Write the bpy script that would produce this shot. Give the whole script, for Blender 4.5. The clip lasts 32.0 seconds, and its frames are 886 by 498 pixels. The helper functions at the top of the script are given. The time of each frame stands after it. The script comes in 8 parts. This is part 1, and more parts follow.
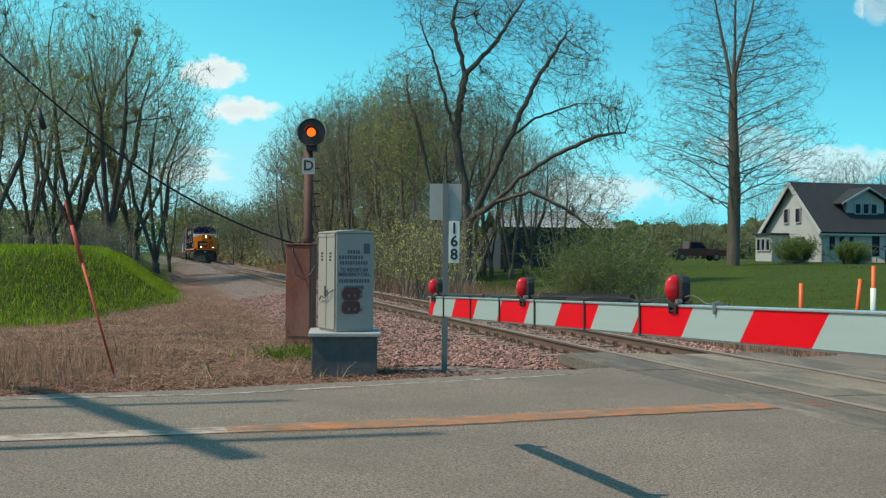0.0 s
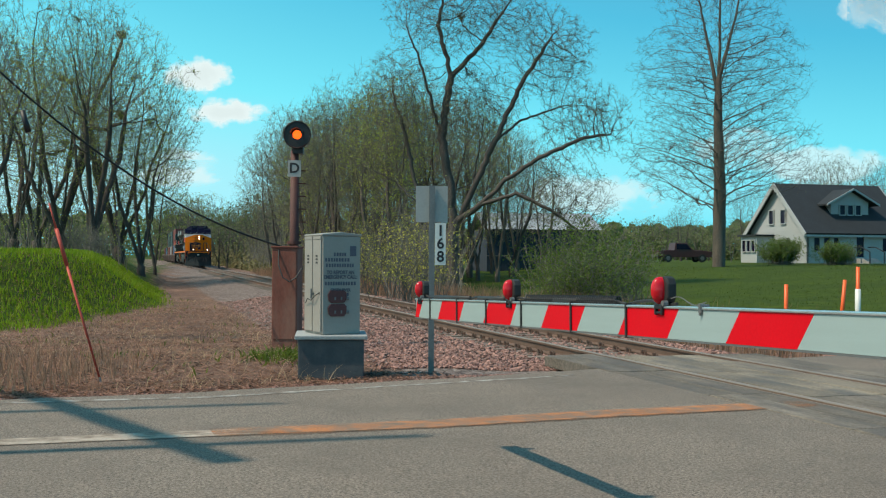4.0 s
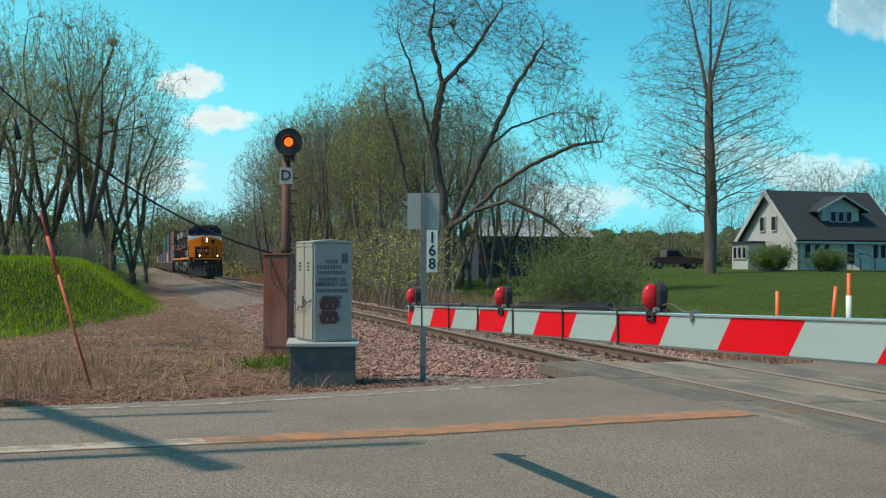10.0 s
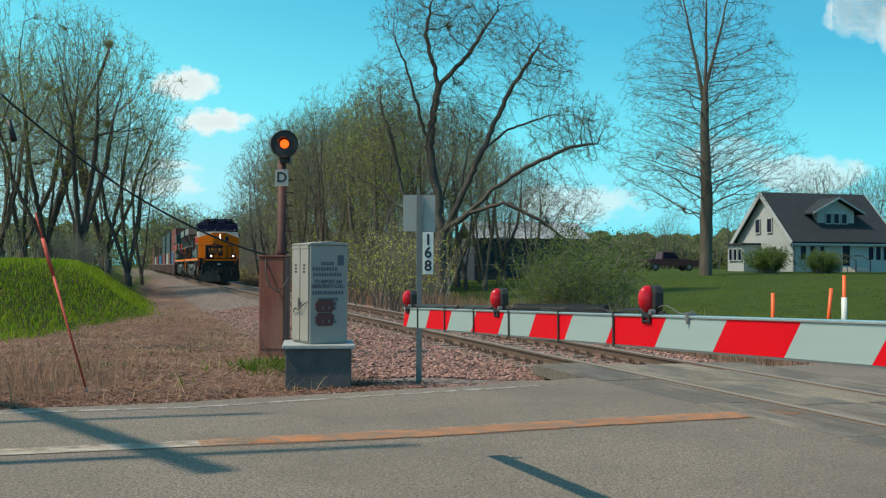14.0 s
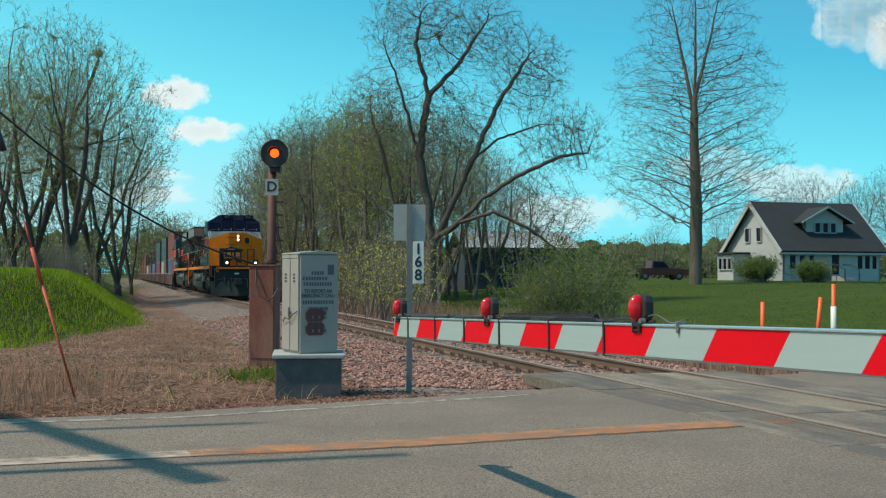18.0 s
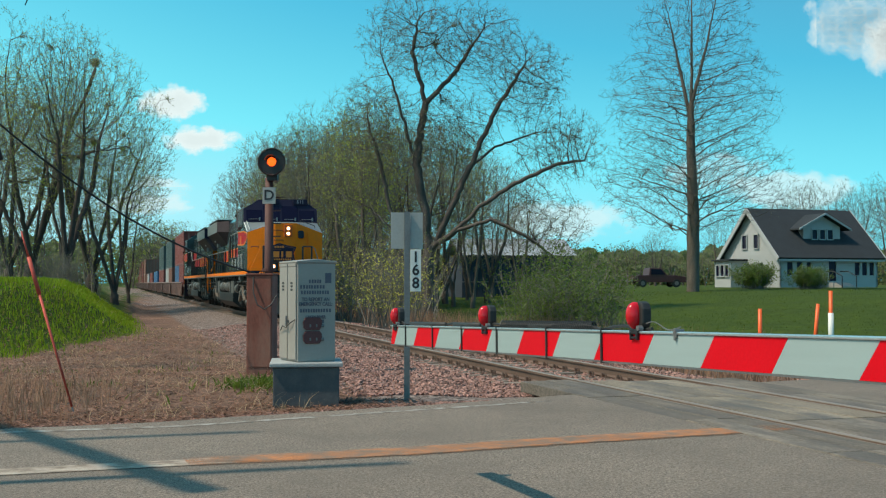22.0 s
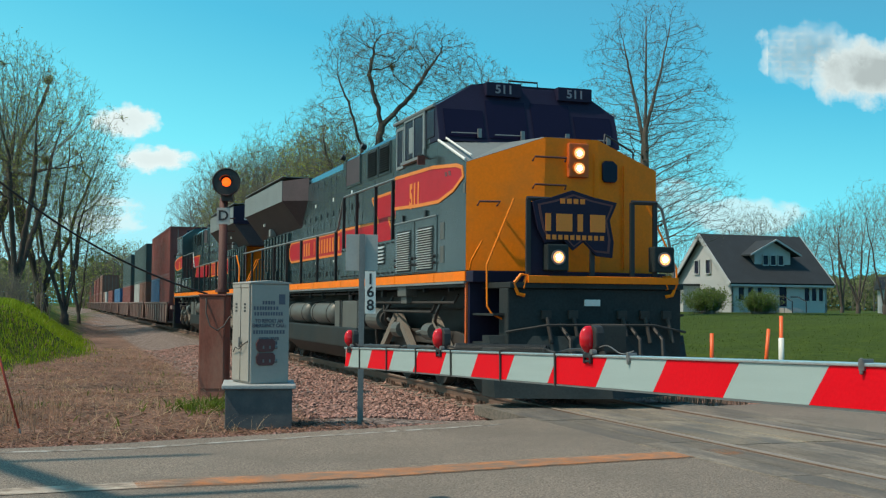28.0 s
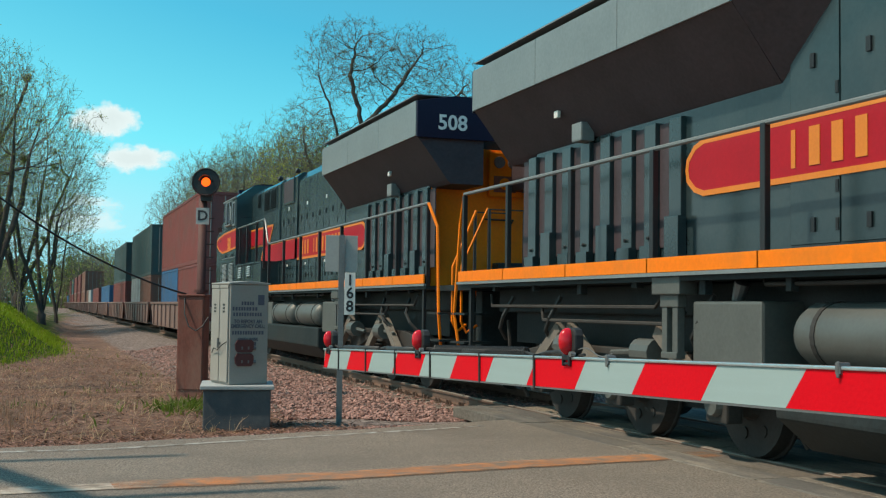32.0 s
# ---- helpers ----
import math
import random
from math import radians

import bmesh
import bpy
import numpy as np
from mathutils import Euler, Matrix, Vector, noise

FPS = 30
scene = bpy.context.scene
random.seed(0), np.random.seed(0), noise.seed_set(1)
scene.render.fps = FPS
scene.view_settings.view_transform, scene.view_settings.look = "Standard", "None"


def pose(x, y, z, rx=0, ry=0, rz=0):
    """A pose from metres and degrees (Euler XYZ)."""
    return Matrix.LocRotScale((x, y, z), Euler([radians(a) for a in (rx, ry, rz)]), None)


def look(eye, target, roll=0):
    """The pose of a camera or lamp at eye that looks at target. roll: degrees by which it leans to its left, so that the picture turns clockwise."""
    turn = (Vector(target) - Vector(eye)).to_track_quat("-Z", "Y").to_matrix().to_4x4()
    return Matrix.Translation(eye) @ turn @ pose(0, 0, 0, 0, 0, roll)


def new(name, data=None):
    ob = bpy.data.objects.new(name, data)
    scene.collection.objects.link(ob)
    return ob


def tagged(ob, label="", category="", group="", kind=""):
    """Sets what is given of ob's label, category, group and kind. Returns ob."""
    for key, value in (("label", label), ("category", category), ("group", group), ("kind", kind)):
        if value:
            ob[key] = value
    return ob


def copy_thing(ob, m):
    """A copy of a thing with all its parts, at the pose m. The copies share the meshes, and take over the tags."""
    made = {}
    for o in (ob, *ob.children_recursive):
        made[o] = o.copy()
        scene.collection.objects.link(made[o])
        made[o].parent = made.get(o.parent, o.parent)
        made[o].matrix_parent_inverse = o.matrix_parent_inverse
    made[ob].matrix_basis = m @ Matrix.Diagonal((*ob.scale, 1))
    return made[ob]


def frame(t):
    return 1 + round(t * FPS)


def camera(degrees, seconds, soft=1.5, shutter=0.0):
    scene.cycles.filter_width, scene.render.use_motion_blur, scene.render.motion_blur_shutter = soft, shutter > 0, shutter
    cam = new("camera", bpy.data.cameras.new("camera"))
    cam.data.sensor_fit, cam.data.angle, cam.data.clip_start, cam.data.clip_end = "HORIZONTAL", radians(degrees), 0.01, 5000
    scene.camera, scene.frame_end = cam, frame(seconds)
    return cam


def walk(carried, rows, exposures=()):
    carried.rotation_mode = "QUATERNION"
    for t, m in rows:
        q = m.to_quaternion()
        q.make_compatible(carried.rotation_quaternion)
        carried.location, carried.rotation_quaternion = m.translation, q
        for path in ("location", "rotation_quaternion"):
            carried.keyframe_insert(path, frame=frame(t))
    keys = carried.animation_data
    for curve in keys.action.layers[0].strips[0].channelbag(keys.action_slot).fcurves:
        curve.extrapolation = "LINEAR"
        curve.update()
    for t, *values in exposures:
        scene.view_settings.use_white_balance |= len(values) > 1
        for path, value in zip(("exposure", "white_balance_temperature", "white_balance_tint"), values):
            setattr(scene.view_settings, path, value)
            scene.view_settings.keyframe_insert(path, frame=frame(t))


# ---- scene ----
cam = camera(42.0, 32.0, soft=1.2)
PATH = [
    (0.0, pose(0, 0, 1.35, 90.264, -0.493, -0.002)),
    (0.5, pose(0, 0, 1.35, 90.406, -0.423, -0.263)),
    (1.0, pose(0, 0, 1.35, 90.509, -0.353, -0.469)),
    (1.5, pose(0, 0, 1.35, 90.544, -0.177, -0.339)),
    (2.0, pose(0, 0, 1.35, 90.456, -0.054, -0.456)),
    (2.5, pose(0, 0, 1.35, 90.519, -0.438, -0.610)),
    (3.0, pose(0, 0, 1.35, 90.504, -0.501, -0.679)),
    (3.5, pose(0, 0, 1.35, 90.361, -0.406, -0.677)),
    (5.5, pose(0, 0, 1.35, 90.490, -0.157, -0.786)),
    (6.0, pose(0, 0, 1.35, 90.425, -0.127, -0.997)),
    (6.5, pose(0, 0, 1.35, 90.546, -0.018, -1.116)),
    (7.0, pose(0, 0, 1.35, 90.512, -0.110, -1.231)),
    (7.5, pose(0, 0, 1.35, 90.653, -0.281, -1.142)),
    (8.0, pose(0, 0, 1.35, 90.767, -0.140, -1.077)),
    (8.5, pose(0, 0, 1.35, 90.542, -0.207, -1.170)),
    (9.0, pose(0, 0, 1.35, 90.933, -0.612, -1.285)),
    (9.5, pose(0, 0, 1.35, 90.632, -0.416, -0.955)),
    (10.0, pose(0, 0, 1.35, 90.734, -0.247, -1.088)),
    (10.5, pose(0, 0, 1.35, 90.717, -0.372, -1.194)),
    (11.0, pose(0, 0, 1.35, 90.616, -0.308, -1.258)),
    (11.5, pose(0, 0, 1.35, 90.643, -0.158, -1.460)),
    (12.0, pose(0, 0, 1.35, 90.630, -0.224, -1.409)),
    (12.5, pose(0, 0, 1.35, 90.690, -0.249, -1.417)),
    (13.0, pose(0, 0, 1.35, 90.668, -0.001, -1.477)),
    (13.5, pose(0, 0, 1.35, 90.826, -0.080, -1.348)),
    (14.0, pose(0, 0, 1.35, 90.834, -0.237, -1.293)),
    (14.5, pose(0, 0, 1.35, 90.999, -0.190, -1.358)),
    (16.5, pose(0, 0, 1.35, 91.356, -0.027, -1.369)),
    (17.0, pose(0, 0, 1.35, 91.277, -0.113, -1.513)),
    (17.5, pose(0, 0, 1.35, 91.241, -0.045, -1.685)),
    (18.0, pose(0, 0, 1.35, 91.297, -0.192, -1.776)),
    (18.5, pose(0, 0, 1.35, 91.446, -0.270, -1.698)),
    (19.0, pose(0, 0, 1.35, 91.298, -0.268, -1.700)),
    (19.5, pose(0, 0, 1.35, 91.289, -0.276, -1.750)),
    (20.0, pose(0, 0, 1.35, 91.097, 0.016, -1.785)),
    (20.5, pose(0, 0, 1.35, 91.159, 0.213, -2.019)),
    (21.0, pose(0, 0, 1.35, 91.258, 0.080, -2.021)),
    (21.5, pose(0, 0, 1.35, 91.386, 0.100, -1.949)),
    (22.0, pose(0, 0, 1.35, 91.691, 0.003, -1.903)),
    (22.5, pose(0, 0, 1.35, 91.964, -0.110, -1.985)),
    (23.0, pose(0, 0, 1.35, 91.848, -0.281, -1.868)),
    (23.5, pose(0, 0, 1.35, 92.008, -0.251, -1.948)),
    (24.0, pose(0, 0, 1.35, 92.174, -0.356, -1.790)),
    (24.5, pose(0, 0, 1.35, 92.389, -0.087, -1.841)),
    (25.0, pose(0, 0, 1.35, 92.456, -0.141, -2.135)),
    (25.5, pose(0, 0, 1.35, 92.434, -0.120, -2.261)),
    (27.5, pose(0, 0, 1.35, 92.551, -0.272, -3.809)),
    (28.0, pose(0, 0, 1.35, 92.815, -0.439, -4.154)),
    (28.5, pose(0, 0, 1.35, 92.973, -0.774, -4.006)),
    (29.0, pose(0, 0, 1.35, 93.028, -0.588, -3.820)),
    (29.5, pose(0, 0, 1.35, 92.822, -0.778, -4.656)),
    (30.0, pose(0, 0, 1.35, 92.754, -0.896, -4.672)),
    (30.5, pose(0, 0, 1.35, 92.967, -0.875, -4.739)),
    (31.0, pose(0, 0, 1.35, 92.809, -0.677, -4.972)),
    (31.5, pose(0, 0, 1.35, 92.836, -0.751, -5.098)),
    (32.0, pose(0, 0, 1.35, 92.907, -0.753, -5.170)),
]

walk(cam, PATH, [(0.0, 0.0), (32.0, 0.0)])

# ---- light ----
SUN_ELEV = 56.0
SUN_DIR = Vector((-0.961, -0.276, 0.0)).normalized()      # from the scene towards the sun, level part
world = bpy.data.worlds.new("world")
scene.world = world
world.use_nodes = True
wn, wl = world.node_tree.nodes, world.node_tree.links
sky = wn.new("ShaderNodeTexSky")
sky.sky_type = "NISHITA"
sky.sun_disc = False
sky.sun_elevation = radians(SUN_ELEV)
sky.sun_rotation = math.atan2(SUN_DIR.x, SUN_DIR.y)
sky.altitude = 200
sky.air_density, sky.dust_density, sky.ozone_density = 1.0, 1.0, 1.5
grey = wn.new("ShaderNodeRGBToBW")
wl.new(sky.outputs[0], grey.inputs[0])
scale_ = wn.new("ShaderNodeMath")
scale_.operation = "MULTIPLY"
scale_.inputs[1].default_value = 1 / 12
wl.new(grey.outputs[0], scale_.inputs[0])
tint = wn.new("ShaderNodeValToRGB")                            # the film's cyan sky, deep to pale
SKY_STOPS = [(0.14, (0.09, 0.3, 0.52)), (0.25, (0.09, 0.54, 0.78)), (0.35, (0.2, 0.84, 0.98)), (0.55, (0.68, 0.96, 1.0))]
while len(tint.color_ramp.elements) < len(SKY_STOPS):
    tint.color_ramp.elements.new(0.5)
for el, (at_, c_) in zip(tint.color_ramp.elements, SKY_STOPS):
    el.position, el.color = at_, (*c_, 1)
way = wn.new("ShaderNodeTexCoord")                             # brighter towards the sun
side_ = wn.new("ShaderNodeSeparateXYZ")
wl.new(way.outputs["Generated"], side_.inputs[0])
glow_ = wn.new("ShaderNodeMath")
glow_.operation = "MULTIPLY_ADD"
glow_.inputs[1].default_value, glow_.inputs[2].default_value = -0.42, 0.98
wl.new(side_.outputs[0], glow_.inputs[0])
both_ = wn.new("ShaderNodeMath")
both_.operation = "MULTIPLY"
wl.new(scale_.outputs[0], both_.inputs[0])
wl.new(glow_.outputs[0], both_.inputs[1])
wl.new(both_.outputs[0], tint.inputs[0])
wl.new(tint.outputs[0], wn["Background"].inputs[0])
wn["Background"].inputs[1].default_value = 1.0
sun_data = bpy.data.lights.new("sun", "SUN")
sun_data.energy, sun_data.angle, sun_data.color = 4.3, radians(1.0), (1.0, 0.85, 0.66)
sun = new("sun", sun_data)
to_sun = SUN_DIR * math.cos(radians(SUN_ELEV)) + Vector((0, 0, math.sin(radians(SUN_ELEV))))
sun.matrix_world = look(to_sun * 50, (0, 0, 0))


# ---- materials ----
def mat(name, color, rough=0.7, metal=0.0, var=0.25, scale=3.0, fine=40.0, bump=0.2, dirt=None, dirt_amount=0.4,
        dirt_scale=0.7, coords="Object", per_object=0.0, spec=0.5, island=0.0, contrast=1.0, stretch=(1, 1, 1), depth=0.01, dirt_range=(0.42, 0.68)):
    """A painted, weathered or natural surface: two sizes of colour change, optional dirt, fine relief."""
    m = bpy.data.materials.new(name)
    m.use_nodes = True
    n, l = m.node_tree.nodes, m.node_tree.links
    b = n["Principled BSDF"]
    tc = n.new("ShaderNodeTexCoord")
    mp = n.new("ShaderNodeMapping")
    mp.inputs["Scale"].default_value = stretch
    l.new(tc.outputs[coords], mp.inputs[0])
    if per_object:                                   # alike pieces do not share one pattern
        oi = n.new("ShaderNodeObjectInfo")
        far = n.new("ShaderNodeMath")
        far.operation = "MULTIPLY"
        far.inputs[1].default_value = 60
        l.new(oi.outputs["Random"], far.inputs[0])
        l.new(far.outputs[0], mp.inputs["Location"])
    big, small = n.new("ShaderNodeTexNoise"), n.new("ShaderNodeTexNoise")
    big.inputs["Scale"].default_value, small.inputs["Scale"].default_value = scale, fine
    big.inputs["Detail"].default_value, small.inputs["Detail"].default_value = 4, 3
    for t in (big, small):
        l.new(mp.outputs[0], t.inputs["Vector"])
    add = n.new("ShaderNodeMath")
    add.operation = "ADD"
    l.new(big.outputs[0], add.inputs[0])
    l.new(small.outputs[0], add.inputs[1])
    value = n.new("ShaderNodeMapRange")
    value.inputs["From Min"].default_value, value.inputs["From Max"].default_value = 1 - 0.4 / contrast, 1 + 0.4 / contrast
    value.inputs["To Min"].default_value, value.inputs["To Max"].default_value = 1 - var, 1 + var
    l.new(add.outputs[0], value.inputs[0])
    shade = value.outputs[0]
    for amount, kind, out in ((per_object, "ShaderNodeObjectInfo", "Random"), (island, "ShaderNodeNewGeometry", "Random Per Island")):
        if amount:
            info = n.new(kind)
            r = n.new("ShaderNodeMapRange")
            r.inputs["To Min"].default_value, r.inputs["To Max"].default_value = 1 - amount, 1 + amount
            l.new(info.outputs[out], r.inputs[0])
            mul = n.new("ShaderNodeMath")
            mul.operation = "MULTIPLY"
            l.new(shade, mul.inputs[0])
            l.new(r.outputs[0], mul.inputs[1])
            shade = mul.outputs[0]
    col = n.new("ShaderNodeVectorMath")
    col.operation = "SCALE"
    col.inputs[0].default_value = color
    l.new(shade, col.inputs["Scale"])
    out = col.outputs[0]
    if dirt:
        d = n.new("ShaderNodeTexNoise")
        d.inputs["Scale"].default_value, d.inputs["Detail"].default_value, d.inputs["Roughness"].default_value = dirt_scale, 6, 0.65
        l.new(mp.outputs[0], d.inputs["Vector"])
        dr = n.new("ShaderNodeMapRange")
        dr.inputs["From Min"].default_value, dr.inputs["From Max"].default_value = dirt_range
        dr.inputs["To Max"].default_value = dirt_amount
        l.new(d.outputs[0], dr.inputs[0])
        mix = n.new("ShaderNodeMix")
        mix.data_type = "RGBA"
        l.new(dr.outputs[0], mix.inputs["Factor"])
        l.new(out, mix.inputs["A"])
        mix.inputs["B"].default_value = (*dirt, 1)
        out = mix.outputs["Result"]
    l.new(out, b.inputs["Base Color"])
    b.inputs["Roughness"].default_value, b.inputs["Metallic"].default_value = rough, metal
    b.inputs["Specular IOR Level"].default_value = spec
    if bump:
        bm_ = n.new("ShaderNodeBump")
        bm_.inputs["Strength"].default_value, bm_.inputs["Distance"].default_value = bump, depth
        l.new(small.outputs[0], bm_.inputs["Height"])
        l.new(bm_.outputs[0], b.inputs["Normal"])
    return m


def glow(name, color, strength):
    m = bpy.data.materials.new(name)
    m.use_nodes = True
    b = m.node_tree.nodes["Principled BSDF"]
    b.inputs["Base Color"].default_value = (*color, 1)
    b.inputs["Emission Color"].default_value = (*color, 1)
    b.inputs["Emission Strength"].default_value = strength
    return m


def leaf_mat(name, color, var=0.35):
    m = mat(name, color, rough=0.6, var=0.15, scale=0.5, fine=2.0, bump=0, island=var, spec=0.3)
    n, l = m.node_tree.nodes, m.node_tree.links
    b = n["Principled BSDF"]
    tr = n.new("ShaderNodeBsdfTranslucent")
    mix = n.new("ShaderNodeMixShader")
    mix.inputs[0].default_value = 0.5
    src = b.inputs["Base Color"].links[0].from_socket
    l.new(src, tr.inputs["Color"])
    l.new(b.outputs[0], mix.inputs[1])
    l.new(tr.outputs[0], mix.inputs[2])
    l.new(mix.outputs[0], n["Material Output"].inputs["Surface"])
    return m


ASPHALT = mat("asphalt", (0.21, 0.17, 0.137), 0.85, var=0.75, scale=55, fine=150, bump=0.8, contrast=1.6, depth=0.012, spec=0.3, dirt=(0.125, 0.102, 0.084), dirt_amount=0.6, dirt_scale=0.45)
PLANK = mat("crossing_panel", (0.19, 0.16, 0.13), 0.9, var=0.45, scale=1.5, fine=30, bump=0.9, dirt=(0.085, 0.082, 0.082), dirt_amount=0.65, dirt_scale=1.4, contrast=1.3, per_object=0.15, stretch=(2.5, 0.6, 1), dirt_range=(0.4, 0.6), depth=0.02, spec=0.2)
PLANK_PALE = mat("dusty_crossing_panel", (0.215, 0.18, 0.14), 0.95, var=0.4, scale=1.2, fine=30, bump=0.9, dirt=(0.1, 0.1, 0.1), dirt_amount=0.8, dirt_scale=0.8, contrast=1.3, per_object=0.2, stretch=(2.0, 0.6, 1), dirt_range=(0.46, 0.62), depth=0.02, spec=0.2)
WHITE_LINE = mat("white_road_paint", (0.4, 0.38, 0.35), 0.8, var=0.2, fine=90, bump=0.4, dirt=(0.17, 0.13, 0.1), dirt_amount=1.0, dirt_scale=7, dirt_range=(0.38, 0.6))
YELLOW_LINE = mat("orange_road_paint", (0.46, 0.17, 0.055), 0.8, var=0.3, fine=60, bump=0.6, dirt=(0.2, 0.14, 0.1), dirt_amount=1.0, dirt_scale=4, contrast=1.6, dirt_range=(0.36, 0.62))
PALE_LINE = mat("pale_yellow_road_paint", (0.46, 0.38, 0.31), 0.8, var=0.25, fine=90, bump=0.4, dirt=(0.2, 0.15, 0.11), dirt_amount=0.95, dirt_scale=6, dirt_range=(0.38, 0.62))
STONE = mat("pink_ballast", (0.3, 0.165, 0.135), 0.9, var=0.2, scale=1.0, fine=60, bump=0.5, island=0.45)
RAIL = mat("rusty_rail", (0.16, 0.1, 0.075), 0.6, 0.3, var=0.3, scale=2, fine=50, bump=0.3)
RAIL_TOP = mat("polished_rail_head", (0.24, 0.2, 0.17), 0.6, 0.3, var=0.15, scale=2, fine=30, bump=0.05)
TIE = mat("weathered_tie", (0.16, 0.125, 0.1), 0.9, var=0.35, scale=2, fine=40, bump=0.6, per_object=0.25, stretch=(1, 6, 1))
GALV = mat("galvanised_steel", (0.19, 0.19, 0.19), 0.55, 0.6, var=0.2, scale=4, fine=40, bump=0.1)
CAB_PAINT = mat("aluminium_cabinet", (0.31, 0.29, 0.265), 0.5, 0.1, var=0.08, scale=2, fine=30, bump=0.06, dirt=(0.3, 0.27, 0.22), dirt_amount=0.35, dirt_scale=2.5)
# plinth block, much darker and bluer than its cap
PLINTH = mat("dark_grey_concrete", (0.06, 0.066, 0.075), 0.8, var=0.2, scale=2, fine=60, bump=0.4, dirt=(0.2, 0.18, 0.16), dirt_amount=0.3, dirt_scale=3)
CONCRETE = mat("grey_concrete", (0.33, 0.34, 0.34), 0.85, var=0.2, scale=2, fine=60, bump=0.4, dirt=(0.16, 0.15, 0.14), dirt_amount=0.5, dirt_scale=2)
RUST_BOX = mat("rusty_red_paint", (0.2, 0.06, 0.04), 0.75, var=0.3, scale=3, fine=50, bump=0.3, dirt=(0.25, 0.15, 0.11), dirt_amount=0.6, dirt_scale=2.5, stretch=(1, 1, 0.35))
RUST_MAST = mat("rusty_mast_paint", (0.085, 0.03, 0.025), 0.7, var=0.3, scale=3, fine=50, bump=0.3)
BLACK = mat("black_paint", (0.015, 0.015, 0.017), 0.5, var=0.25, scale=3, fine=30, bump=0.1)
RUBBER = mat("black_rubber", (0.02, 0.02, 0.02), 0.6, var=0.2, fine=60, bump=0.2)
WHITE_REFL = mat("white_reflective_sheet", (0.31, 0.39, 0.385), 0.4, var=0.06, scale=3, fine=80, bump=0.1, stretch=(1, 1, 12))
RED_REFL = mat("red_reflective_sheet", (0.66, 0.0, 0.008), 0.6, spec=0.15, var=0.08, scale=3, fine=80, bump=0.1)
ARM_EDGE = mat("bare_aluminium", (0.75, 0.76, 0.77), 0.3, 0.9, var=0.1, fine=60, bump=0.05)
RED_LENS = mat("red_plastic_lens", (0.55, 0.006, 0.015), 0.18, var=0.1, scale=8, fine=60, bump=0.1)
SIGN_BACK = mat("bare_sign_back", (0.36, 0.355, 0.34), 0.6, 0.2, var=0.1, scale=3, fine=30, bump=0.05)
SIGN_WHITE = mat("white_sign_sheet", (0.66, 0.66, 0.63), 0.5, var=0.08, scale=4, fine=30, bump=0.05)
INK = mat("black_ink", (0.02, 0.02, 0.025), 0.6, var=0.1, bump=0)
INK_BLUE = mat("dark_blue_ink", (0.09, 0.09, 0.12), 0.6, var=0.2, bump=0)
MAROON = mat("maroon_decal", (0.1, 0.03, 0.03), 0.5, var=0.2, bump=0)
ORANGE_POST = mat("orange_plastic", (0.85, 0.12, 0.02), 0.45, var=0.1, fine=30, bump=0.05)
STAKE_RED = mat("faded_red_fibreglass", (0.5, 0.07, 0.045), 0.6, var=0.25, fine=30, bump=0.1)
WOOD_POLE = mat("weathered_pole_wood", (0.13, 0.095, 0.07), 0.9, var=0.3, scale=2, fine=40, bump=0.5, stretch=(4, 4, 0.4))
SIGNAL_GLOW = glow("amber_signal_light", (1.0, 0.1, 0.008), 2.2)
HEADLIGHT = glow("lit_headlight", (1.0, 0.64, 0.36), 38.0)
LAMP_BOWL = glow("lit_lamp_bowl", (1.0, 0.4, 0.15), 1.2)
GLASS_DARK = mat("dark_glass", (0.008, 0.006, 0.022), 0.12, var=0.1, bump=0, spec=0.2)
# locomotive and wagons
LOCO_GREY = mat("loco_grey_green", (0.02, 0.037, 0.042), 0.22, 0.0, spec=0.55, var=0.14, scale=1.5, fine=25, bump=0.08, dirt=(0.06, 0.07, 0.068), dirt_amount=0.35, dirt_scale=1.3)
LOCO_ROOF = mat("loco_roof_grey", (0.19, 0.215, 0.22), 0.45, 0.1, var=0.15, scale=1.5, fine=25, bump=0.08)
LOCO_ORANGE = mat("loco_orange_yellow", (0.9, 0.2, 0.002), 0.5, spec=0.2, var=0.1, scale=1.5, fine=25, bump=0.06, dirt=(0.3, 0.13, 0.03), dirt_amount=0.35, dirt_scale=1.5)
# dark brown, lifted a little to put haze and glare into the colour
WING_UNDER = mat("dark_brown_underside", (0.052, 0.036, 0.042), 0.6, var=0.3, scale=2, fine=25, bump=0.1)
LOCO_RED = mat("loco_red", (0.38, 0.008, 0.018), 0.5, spec=0.25, var=0.12, scale=1.5, fine=25, bump=0.05)
LOCO_NAVY = mat("loco_dark_roof", (0.014, 0.012, 0.032), 0.5, spec=0.2, var=0.2, scale=2, fine=25, bump=0.06)
# black raised towards blue: the haze over dark parts is in the colour
LOCO_BLACK = mat("underframe_black", (0.022, 0.03, 0.033), 0.55, 0.0, spec=0.15, var=0.35, scale=2, fine=30, bump=0.2, dirt=(0.05, 0.042, 0.035), dirt_amount=0.4)
TRUCK_GREY = mat("dusty_truck_frame", (0.028, 0.026, 0.025), 0.8, 0.0, var=0.3, scale=3, fine=30, bump=0.25, dirt=(0.06, 0.052, 0.044), dirt_amount=0.5)
TANK_GREY = mat("grey_air_tank", (0.115, 0.12, 0.113), 0.5, 0.3, var=0.15, scale=3, fine=30, bump=0.06)
RAIL_GREY = mat("grey_handrail", (0.2, 0.21, 0.21), 0.45, 0.3, var=0.1, bump=0.05)
